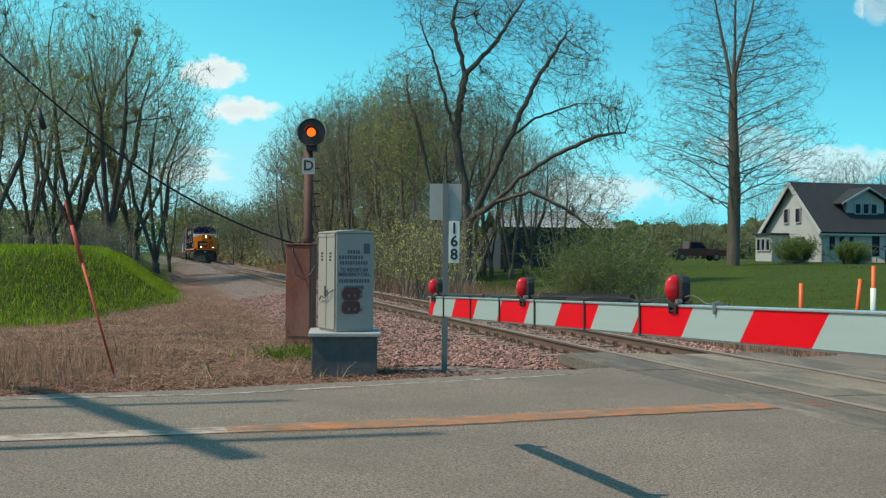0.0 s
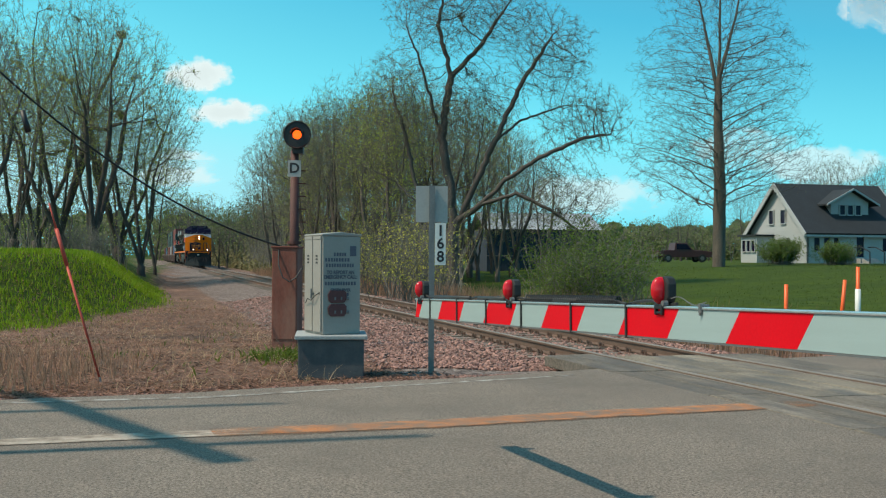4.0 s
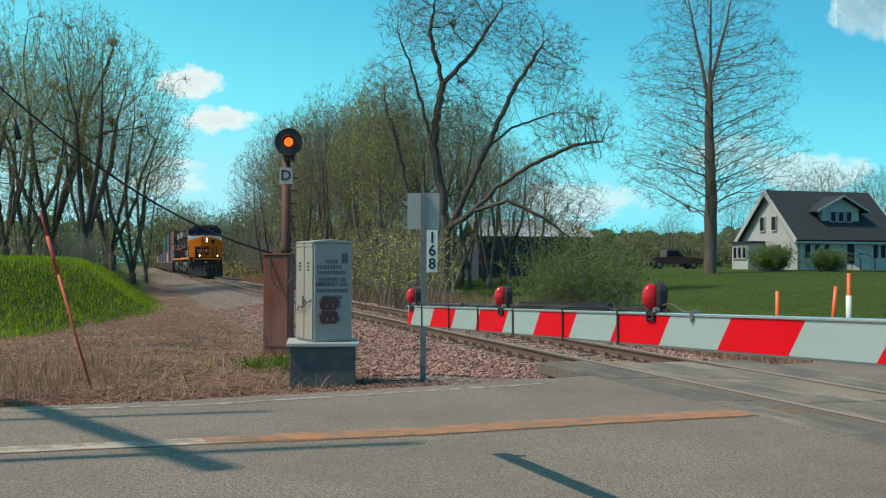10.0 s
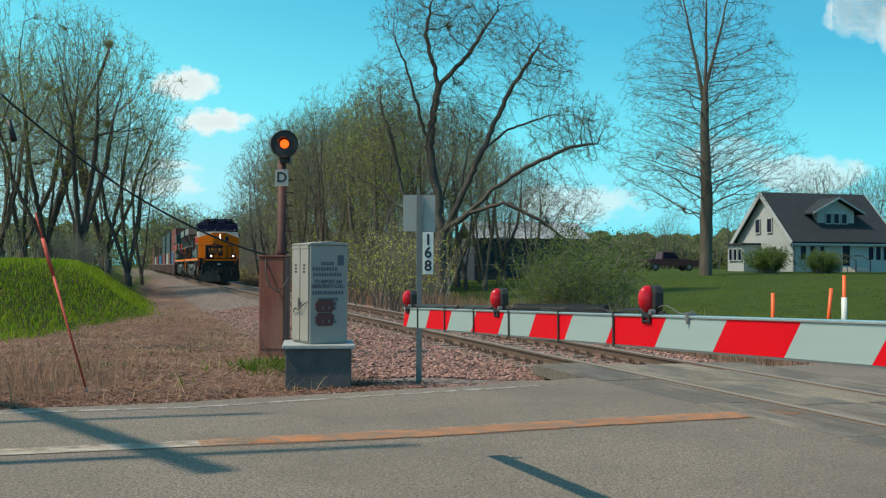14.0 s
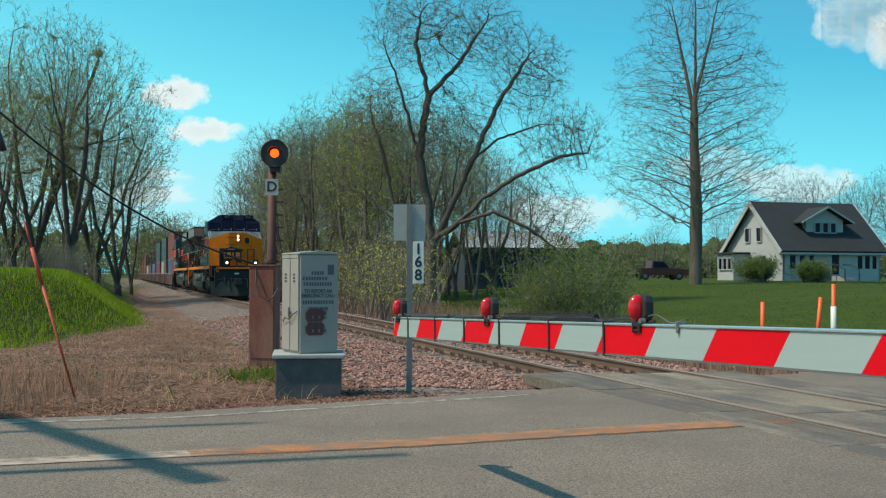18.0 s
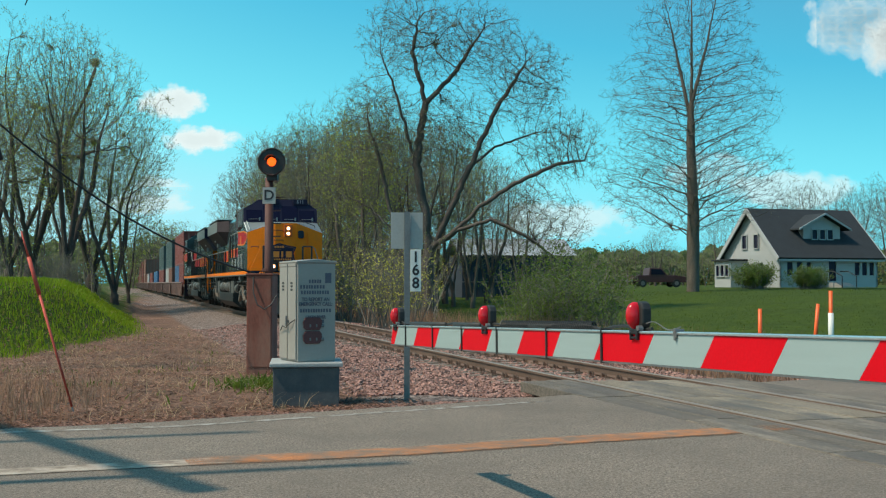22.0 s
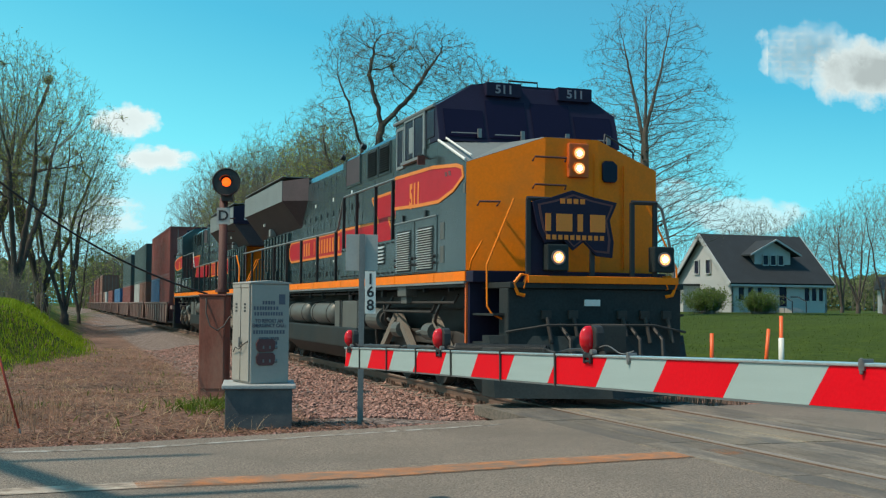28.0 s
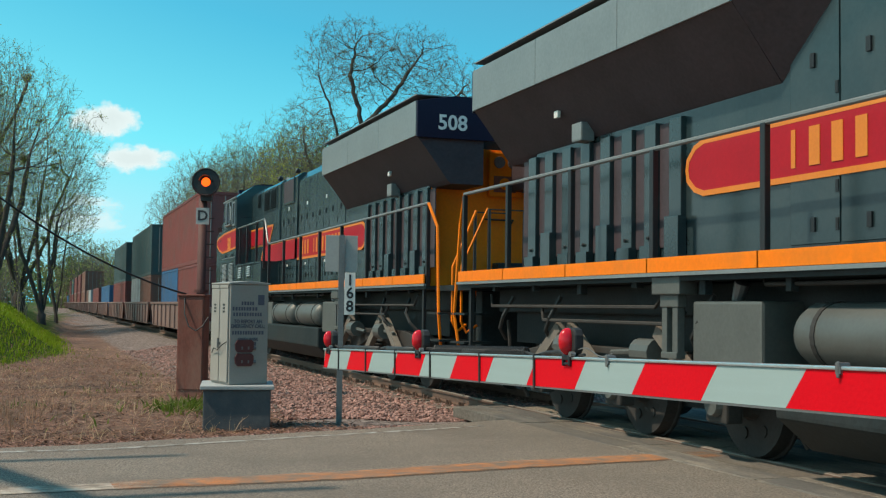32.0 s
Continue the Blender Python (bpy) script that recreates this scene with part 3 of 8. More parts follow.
for x in (-0.755, 0.755):
    rail = piece("rail", swept([(x + a, z) for a, z in RAIL_OUT]), RAIL, track)
    piece("rail_head", swept([(x - 0.034, -0.0079), (x + 0.034, -0.0079), (x + 0.028, 0.0), (x - 0.028, 0.0)]), RAIL_TOP, rail, "polished steel rail head")
tie_me = Geo().box(-1.3, 1.3, -0.11, 0.11, -0.36, -0.17).mesh("tie", TIE, bevel=0.012)
spike = Geo()
for x in (-0.755, 0.755):
    spike.box(x - 0.18, x + 0.18, -0.09, 0.09, -0.172, -0.158)
    for k in (-1, 1):
        spike.tube((x + k * 0.11, -0.055, -0.16), (x + k * 0.11, -0.055, -0.11), 0.018, n=6)
        spike.tube((x + k * 0.12, 0.05, -0.16), (x + k * 0.085, 0.05, -0.1), 0.02, n=6)
        spike.tube((x + k * 0.15, 0.0, -0.15), (x + k * 0.15, 0.0, -0.09), 0.022, n=6)
spike_me = spike.mesh("spike_plate", RAIL)
rnd = random.Random(5)
S_CROSS = 14.63
for i in range(190):
    y = S_CROSS + 0.4 + i * 0.53
    t = new("tie", tie_me)
    t.parent = track
    t.matrix_basis = pose(bend(y) + rnd.uniform(-0.04, 0.04), y, rnd.uniform(-0.012, 0.004), 0, 0, rnd.uniform(-1.2, 1.2))
    if i < 60:
        sp = new("spike_plate", spike_me)
        sp.parent = t
# crossing panels: planks along the rails, where the road goes over
cross = thing("road_crossing", "worn timber and asphalt level crossing panels", "level crossing", m=TRACK, kind="structure")
plank_me = {}
for k, (x0, x1) in enumerate(((-1.55, -1.2), (-1.19, -0.83), (-0.63, -0.22), (-0.2, 0.2), (0.22, 0.63), (0.83, 1.19), (1.2, 1.55))):
    for j in range(6):
        y0, y1 = S_CROSS - 14.0 + j * 2.36, S_CROSS - 14.0 + j * 2.36 + 2.33
        paint = PLANK_PALE if k in (2, 3, 4) and j > 3 else PLANK
        key = (round(x1 - x0, 2), paint.name)
        if key not in plank_me:
            plank_me[key] = Geo().box(0, x1 - x0, 0, 2.33, -0.16, -0.012).mesh("plank", paint, bevel=0.012)
        pl = new("plank", plank_me[key])
        pl.parent = cross
        pl.matrix_basis = pose(x0, y0 + (0.35 if k in (0, 1) else 0), rnd.uniform(-0.006, 0.003), rnd.uniform(-0.15, 0.15), rnd.uniform(-0.4, 0.4), 0)


# ---- crossing gate ----
def arm_at(k):
    """A place along the gate arm, k in pairs of stripes from its first full red stripe."""
    return Vector(((0.0211 + 0.0399 * k) * 6.549, (1 - 0.1144 * k) * 7.419, 0))


def gate():
    a, b = arm_at(0), arm_at(1)
    along = (b - a)
    pair = along.length / 1.092
    ang = math.degrees(math.atan2(along.y, along.x))
    z0 = 1.0035                                       # the arm's middle at its first full red stripe
    rise = math.degrees(math.atan2(0.0976, 4 * along.length))
    m = pose(a.x, a.y, z0, 0, 0, ang) @ pose(0, 0, 0, 0, -rise, 0) @ Matrix.Diagonal((1.092, 0.976, 0.976, 1))    # x runs along the arm towards the mast, z up
    root = thing("crossing_gate", "lowered red and white striped crossing gate arm", "crossing gate", m=m)
    hh, slant, x0, x1 = 0.062, 0.045, -0.73, 6.6 * pair
    piece("arm_beam", Geo().box(x0, x1, 0.004, 0.035, -hh, hh), ARM_EDGE, root, "aluminium arm", bevel=0.004)
    piece("arm_edge", Geo().box(x0, x1, -0.006, 0.045, hh + 0.001, hh + 0.012), ARM_EDGE, root, "bright aluminium top edge", bevel=0.003)
    piece("arm_edge", Geo().box(x0, x1, -0.004, 0.04, -hh - 0.008, -hh - 0.001), GALV, root)
    half = pair / 2
    for k in range(-2, 14):
        xa, xb = max(x0, k * half - half / 2), (k + 1) * half - half / 2
        red = k % 2 == 0
        sl = slant
        o = [(max(x0, xa - sl), -hh), (xb - sl, -hh), (xb + sl, hh), (max(x0, xa + sl), hh)]
        piece("red_stripe" if red else "white_stripe", Geo().prism([(p[0] + (0.0015 if not red else 0), p[1]) for p in o], 0.0, 0.003), RED_REFL if red else WHITE_REFL, root)
    # lamps on the top edge
    for x in (-0.61, 0.97, 2.55):
        lamp = piece("lamp_bracket", Geo().box(x - 0.03, x + 0.032, -0.012, 0.05, 0.06, 0.082).box(x - 0.03, x - 0.02, -0.014, 0.03, 0.035, 0.08).box(x + 0.018, x + 0.03, -0.014, 0.03, 0.035, 0.08).box(x - 0.02, x + 0.02, -0.012, 0.03, 0.04, 0.05), BLACK, root, bevel=0.004)
        lens = bmesh.new()
        bmesh.ops.create_uvsphere(lens, u_segments=20, v_segments=14, radius=0.5)
        for v in lens.verts:
            w_ = 1 - 0.25 * max(0.0, -v.co.z * 2) ** 2
            v.co = Vector((v.co.x * 0.05 * w_, v.co.y * 0.085 * w_, (abs(v.co.z * 2) ** 0.8) * (0.5 if v.co.z > 0 else -0.5) * 0.118))
        me = bpy.data.meshes.new("red_lens")
        lens.to_mesh(me)
        lens.free()
        me.shade_smooth()
        me.materials.append(RED_LENS)
        ob = new("red_lens", me)
        ob.parent, ob.matrix_basis = lamp, pose(x - 0.002, 0.0, 0.138)
        tagged(ob, "red plastic lamp lens")
        piece("lamp_housing", Geo().prism([(x - 0.02, 0.085), (x + 0.03, 0.085), (x + 0.044, 0.11), (x + 0.046, 0.165), (x + 0.036, 0.19), (x + 0.012, 0.2), (x - 0.012, 0.192)], 0.006, 0.05), RUBBER, lamp, bevel=0.008)
        piece("lens_screw", Geo().tube((x + 0.034, -0.012, 0.085), (x + 0.034, 0.01, 0.085), 0.012, n=10), GALV, lamp)
    # cable along the top, part of it coiled
    pts = [Vector((x0 + 0.06 + i * 0.1, 0.03, 0.085 + 0.012 * math.sin(i * 1.9))) for i in range(34)]
    piece("cable", Geo().line(pts, 0.007), RUBBER, root)
    for xa, xb in ((1.14, 2.15),):
        turns = 46
        pts = [Vector((xa + (xb - xa) * i / (turns * 6), 0.03 + 0.022 * math.cos(i * 1.047), 0.09 + 0.022 * math.sin(i * 1.047))) for i in range(turns * 6)]
        piece("coiled_cable", Geo().line(pts, 0.005, 4), RUBBER, root)
    pts = [Vector((2.6 + 0.25 * t, 0.02, 0.105 + 0.012 * math.sin(t * 7) - 0.02 * t)) for t in np.linspace(0, 1, 12)]
    piece("wire", Geo().line(pts, 0.0028, 4), GALV, root)
    for x in (2.85, 4.04):
        piece("clip", Geo().box(x - 0.01, x + 0.01, -0.01, 0.03, 0.05, 0.085).tube((x, -0.008, 0.04), (x + 0.004, -0.01, 0.088), 0.006, n=6), GALV, root, bevel=0.005)
    for x in (-0.40, 0.126, 0.62, 1.13, 1.73, 2.27):
        piece("tie_band", Geo().box(x - 0.006, x + 0.006, -0.008, 0.045, -hh - 0.012, hh + 0.02), RUBBER, root)
    for xa, xb in ((-0.35, 0.3), (0.45, 0.85), (1.5, 1.75)):
        piece("cable_sleeve", Geo().tube((xa, 0.02, 0.085), (xb, 0.02, 0.085), 0.014, n=8), RUBBER, root, smooth=True)
    # the mast that carries the arm, beyond the picture's edge
    mast = piece("gate_mast", Geo().tube((x1 + 0.2, 0.3, -1.4), (x1 + 0.2, 0.3, 2.6), 0.06, n=14), GALV, root, smooth=True)
    piece("gate_box", Geo().box(x1 - 0.1, x1 + 0.35, 0.05, 0.55, -0.3, 0.4), GALV, mast, bevel=0.02)


gate()


# ---- signal cabinet on its concrete base ----
def cabinet():
    root = thing("signal_cabinet", "weathered pale aluminium signal cabinet with printed front", "cabinet", m=pose(-1.255, 13.62, 0.42, 0, 0, 26.4))
    w, d, h = 0.48, 0.58, 1.17
    # the front is -y, the door side is -x; the near corner is the origin
    piece("body", Geo().box(0, w, 0.0, d, 0.0, h), CAB_PAINT, root, bevel=0.012)
    piece("top_cap", Geo().prism([(-0.015, h + 0.001), (w + 0.015, h + 0.001), (w + 0.015, h + 0.02), (w / 2, h + 0.045), (-0.015, h + 0.02)], -0.015, d + 0.015), CAB_PAINT, root, bevel=0.006)
    for y0, y1 in ((0.02, d / 2 - 0.012), (d / 2 + 0.012, d - 0.02)):
        door = piece("door", Geo().box(-0.02, -0.002, y0, y1, 0.03, h - 0.05), CAB_PAINT, root, bevel=0.005)
        piece("door_head", Geo().box(-0.024, -0.002, y0, y1, h - 0.045, h - 0.005), CAB_PAINT, root, bevel=0.004)
        for z in (0.84, 0.88, 0.92):
            piece("vent_slot", Geo().box(-0.0235, -0.0205, (y0 + y1) / 2 - 0.03, (y0 + y1) / 2 + 0.03, z, z + 0.022), BLACK, door)
    piece("latch", Geo().tube((-0.05, d / 2 - 0.04, 0.42), (-0.05, d / 2 - 0.04, 0.54), 0.012).box(-0.05, -0.02, d / 2 - 0.05, d / 2 - 0.03, 0.46, 0.49), GALV, root)
    piece("latch_wire", Geo().line([(-0.04, d * 0.8, 0.36), (-0.06, d * 0.6, 0.42), (-0.06, d * 0.4, 0.4), (-0.05, d * 0.2, 0.46), (-0.02, 0.04, 0.5)], 0.006), RUBBER, root)
    for t, sz, z, wd in (("TO REPORT AN", 0.062, 0.735, 0.8), ("EMERGENCY CALL:", 0.062, 0.68, 0.8), ("GREEN RIVER", 0.055, 0.525, 0.78), ("MP 168.00", 0.055, 0.425, 0.78)):
        writing("lettering", t, sz, INK_BLUE, root, pose(0.225, -0.004, z, 90, 0, 0), wide=wd)
    for z, ww, x0 in ((0.95, 0.16, 0.14), (0.885, 0.31, 0.03), (0.82, 0.35, 0.04), (0.605, 0.4, 0.03), (0.475, 0.2, 0.13)):
        x = x0
        rr = random.Random(int(z * 1000))
        while x < x0 + ww:
            b = rr.uniform(0.02, 0.026)
            piece("text_bar", Geo().box(x, x + b, -0.003, -0.001, z - 0.021, z + 0.021), INK_BLUE, root)
            x += b + rr.uniform(0.008, 0.014)
    piece("square_mark", Geo().box(0.345, 0.425, -0.003, -0.001, 0.93, 1.05), INK_BLUE, root, "faded blue square mark")
    for z0 in (0.215, 0.375):
        plate = piece("maroon_plate", Geo().prism([(0.07, z0 + 0.03), (0.1, z0), (0.27, z0), (0.3, z0 + 0.04), (0.3, z0 + 0.12), (0.27, z0 + 0.15), (0.09, z0 + 0.15), (0.06, z0 + 0.1)], -0.02, -0.001), MAROON, root, "maroon plate", bevel=0.008)
        for x in (0.15, 0.23):
            piece("socket", Geo().box(x - 0.009, x + 0.009, -0.027, -0.021, z0 + 0.035, z0 + 0.07), GALV, plate)
        piece("hasp", Geo().tube((0.295, -0.01, z0 + 0.05), (0.325, -0.015, z0 + 0.05), 0.018, n=8), GALV, plate)
    base = thing("cabinet_base", "grey concrete plinth under the signal cabinet", "plinth", m=pose(-1.15, 13.59, 0, 0, 0, 5))
    piece("block", Geo().box(-0.385, 0.385, -0.05, 0.85, -0.25, 0.37), PLINTH, base, bevel=0.015)
    piece("cap", Geo().box(-0.425, 0.425, -0.09, 0.9, 0.371, 0.418), CONCRETE, base, bevel=0.012)
    piece("form_mark", Geo().box(0.19, 0.33, -0.056, -0.049, 0.27, 0.345), PLINTH, base)


cabinet()


# ---- light signal on its mast, with the rusty box beside it ----
def signal():
    x, y = -2.32, 19.82
    z = height(x, y)
    root = thing("signal_mast", "rusty signal mast with a lit amber light", "railway signal", m=pose(x, y, 0))
    piece("pole", Geo().tube((0, 0, z - 0.1), (0, 0, 3.15), 0.085, 0.07, 16), RUST_MAST, root, smooth=True)
    piece("flange", Geo().tube((0, 0, 1.55), (0, 0, 1.6), 0.12, n=16), RUST_MAST, root)
    for k in range(6):
        piece("rung", Geo().box(-0.04, 0.2, -0.015, 0.015, 1.7 + k * 0.22, 1.72 + k * 0.22), RUST_MAST, root)
    head = piece("target", Geo().tube((0.06, -0.18, 3.41), (0.06, -0.15, 3.41), 0.235, n=32), BLACK, root, "round black signal target", smooth=False)
    piece("housing", Geo().tube((0.06, -0.15, 3.41), (0.06, 0.2, 3.41), 0.13, n=20).box(-0.03, 0.15, -0.1, 0.12, 3.1, 3.3), BLACK, head)
    ring = Geo()
    for i in range(32):
        a, b = 6.28318 * i / 32, 6.28318 * (i + 1) / 32
        ring.tube((0.06 + 0.226 * math.cos(a), -0.19, 3.41 + 0.226 * math.sin(a)), (0.06 + 0.226 * math.cos(b), -0.19, 3.41 + 0.226 * math.sin(b)), 0.012, n=6)
    piece("rim", ring, BLACK, head)
    hood = Geo()
    for i in range(12):
        a, b = radians(10 + i * 13.3), radians(10 + (i + 1) * 13.3)
        c = [(0.06 + 0.105 * math.cos(t), q, 3.41 + 0.105 * math.sin(t)) for t in (a, b) for q in (-0.18, -0.34)]
        d = [(0.06 + 0.112 * math.cos(t), q, 3.41 + 0.112 * math.sin(t)) for t in (a, b) for q in (-0.18, -0.34)]
        hood.add(c + d, [(0, 1, 3, 2), (4, 6, 7, 5), (1, 5, 7, 3)])
    welded(piece("hood", hood, BLACK, head))
    bm = bmesh.new()
    bmesh.ops.create_uvsphere(bm, u_segments=20, v_segments=10, radius=0.078)
    me = bpy.data.meshes.new("lens")
    bm.to_mesh(me)
    bm.free()
    me.materials.append(SIGNAL_GLOW)
    me.shade_smooth()
    ob = new("lens", me)
    ob.parent, ob.matrix_basis = head, pose(0.06, -0.165, 3.41)
    tagged(ob, "glowing amber lens")
    pl = piece("letter_plate", Geo().box(-0.1, 0.12, -0.115, -0.105, 2.70, 2.98), SIGN_BACK, root, "grey plate with the letter D")
    writing("letter", "D", 0.24, INK, pl, pose(0.01, -0.118, 2.84, 90, 0, 0))
    box = thing("relay_box", "rusty red steel relay box beside the signal", "relay box", m=pose(-2.35, 19.09, 0, 0, 0, -4))
    zb = height(-2.35, 19.09)
    piece("body", Geo().box(-0.21, 0.21, -0.2, 0.3, zb - 0.1, 1.48), RUST_BOX, box, bevel=0.015)
    piece("lid", Geo().box(-0.225, 0.225, -0.22, 0.32, 1.481, 1.51), RUST_BOX, box, bevel=0.008)
    piece("door_edge", Geo().box(-0.19, 0.19, -0.212, -0.202, zb + 0.15, 1.42), RUST_BOX, box, bevel=0.004)
    pts = [(-0.1, -0.2, 1.45), (-0.08, -0.3, 1.2), (0.0, -0.36, 1.0), (0.12, -0.38, 0.93), (0.22, -0.36, 1.0), (0.3, -0.3, 1.15)]
    piece("loose_cable", Geo().line(pts, 0.012), RUBBER, box)
    # the cable that comes down from the left
    a, b = Vector((-7.6, 14.69, 5.87)), Vector((-2.56, 19.77, 1.52))
    pts = [a.lerp(b, t) + Vector((0, 0, -0.72 * 4 * t * (1 - t))) for t in np.linspace(0, 1, 40)]
    tagged(piece("overhead_cable", Geo().line(pts, 0.016, 6), RUBBER, smooth=True), "black cable sagging down to the relay box", "cable")


signal()


# ---- small post with its signs ----
def sign_post():
    x, y = 0.03, 14.44
    z = height(x, y)
    root = thing("sign_post", "galvanised post with blank sign backs and a black number plate", "sign", m=pose(x, y, 0, 0, 0, 4))
    piece("post", Geo().box(-0.035, 0.035, -0.005, 0.002, z - 0.2, 2.24), GALV, root)
    for xx in (-0.0352, 0.0282):
        piece("post_flange", Geo().box(xx, xx + 0.007, 0.0021, 0.03, z - 0.2, 2.24), GALV, root)
    piece("sign_back", Geo().box(-0.2, 0.2, 0.035, 0.042, 1.78, 2.235), SIGN_BACK, root, "bare grey back of a sign", bevel=0.002)
    pl = piece("number_plate", Geo().box(0.04, 0.175, -0.012, -0.006, 1.245, 1.77), SIGN_WHITE, root, "white plate with black numbers", bevel=0.002)
    for t, zz in (("1", 1.67), ("6", 1.51), ("8", 1.345)):
        writing("number", t, 0.19, INK, pl, pose(0.108, -0.0145, zz, 90, 0, 0), depth=0.001)


sign_post()


# ---- marker stakes ----
def stake(x, y, top, z0, h, r, material, label, lean=0.0, name="marker_stake", base=None, group="orange marker posts"):
    root = thing(name, label, "marker post", group, m=pose(x, y, z0, 0, lean, 0))
    piece("shaft", Geo().tube((0, 0, -0.1), (0, 0, h), r, r * 0.85, 10), material, root, smooth=True)
    if base:
        piece("white_sleeve", Geo().tube((0, 0, -0.05), (0, 0, h - 0.55), r * 1.25, r * 1.25, 12), SIGN_WHITE, root, "white sleeve", smooth=True)
        piece("foot_cone", Geo().tube((0, 0, -0.1), (0, 0, 0.42), 0.62, 0.1, 14), GALV, root, smooth=True)
    return root


# wooden utility pole beside the verge, its arm reaching over
root = thing("utility_pole", "brown wooden utility pole with a thick cross-arm", "utility pole", m=pose(-10.6, 22.66, height(-10.6, 22.66)))
piece("pole", Geo().tube((0, 0, -0.3), (0, 0, 9.0), 0.15, 0.11, 14), WOOD_POLE, root, smooth=True)
piece("cross_arm", Geo().box(-1.6, 3.45, -0.3, -0.16, 7.3, 7.6), WOOD_POLE, root, bevel=0.01)
for xx in (-1.2, 1.6, 3.3):
    piece("insulator", Geo().tube((xx, -0.23, 7.6), (xx, -0.23, 7.75), 0.05, 0.04, 10), GALV, root)
piece("wire_stub", Geo().line([(3.28, -0.23, 7.3), (3.3, -0.24, 7.2), (3.26, -0.24, 7.1)], 0.012), RUBBER, root)


# guy wire of a pole out of view, with its red guard
root = thing("guy_wire", "steel guy wire with a faded red plastic guard", "guy wire", m=pose(-3.68, 13.03, height(-3.68, 13.03), 0, -16.5, 0))
piece("anchor_rod", Geo().tube((0, 0, -0.15), (0, 0, 0.2), 0.012, n=8), GALV, root, smooth=True)
piece("wire", Geo().tube((0, 0, 0.2), (0, 0, 7.5), 0.006, n=6), GALV, root, smooth=True)
piece("guard", Geo().tube((0, 0, 0.08), (0, 0, 1.40), 0.013, 0.016, 8), STAKE_RED, root, "faded red guard", smooth=True)
piece("guard_sleeve", Geo().tube((0, 0, 1.39), (0, 0, 1.82), 0.024, 0.022, 8), STAKE_RED, root, "faded red sleeve", smooth=True)
piece("guard_tip", Geo().tube((0, 0, 1.82), (0, 0, 2.12), 0.013, 0.008, 8), STAKE_RED, root, smooth=True)
piece("insulator", Geo().tube((0, 0, 2.95), (0, 0, 3.2), 0.035, 0.03, 10), BLACK, root, smooth=True)


# ---- train ----
# Vehicle space: x across (the camera is on the -x side), y back from the leading end, z up from the rail heads.
def track_pose(s):
    p = AWAY * s + SIDE * (PC + bend(s))
    return Matrix.Translation(p) @ Matrix.Rotation(TH - (bend(s + 1) - bend(s - 1)) / 2, 4, "Z")


def letter_blocks(text, x, k, y0, z, h, w, material, parent):
    """A name drawn as plain upright bars of its letters' size, along y, on the side k."""
    for i, c in enumerate(text):
        if c != " ":
            a, b = (0.38, 0.58) if c == "I" else (0.22, 0.70)
            ya, yb = y0 + k * (i + a) * w, y0 + k * (i + b) * w
            g = Geo()
            g.box(x - 0.008, x + 0.008, min(ya, yb), max(ya, yb), z - h / 2, z + h / 2)
            piece("letter_bar", g, material, parent)


WHEELSETS = []


def wheelset(parent, y):
    g = Geo()
    for k in (-1, 1):
        g.tube((k * 0.69, 0, 0), (k * 0.82, 0, 0), 0.5, 0.49, 28)
        g.tube((k * 0.66, 0, 0), (k * 0.69, 0, 0), 0.53, 0.53, 28)
        g.tube((k * 0.82, 0, 0), (k * 0.9, 0, 0), 0.16, 0.13, 12)
        for a in range(6):
            c, s = math.cos(a * 1.047), math.sin(a * 1.047)
            g.tube((k * 0.82, 0.3 * c, 0.3 * s), (k * 0.835, 0.3 * c, 0.3 * s), 0.06, n=8)
    g.tube((-0.7, 0, 0), (0.7, 0, 0), 0.09, n=10)
    ob = piece("wheelset", g, TRUCK_GREY, parent, m=pose(0, y, 0.5))
    WHEELSETS.append((ob, y))
    return ob


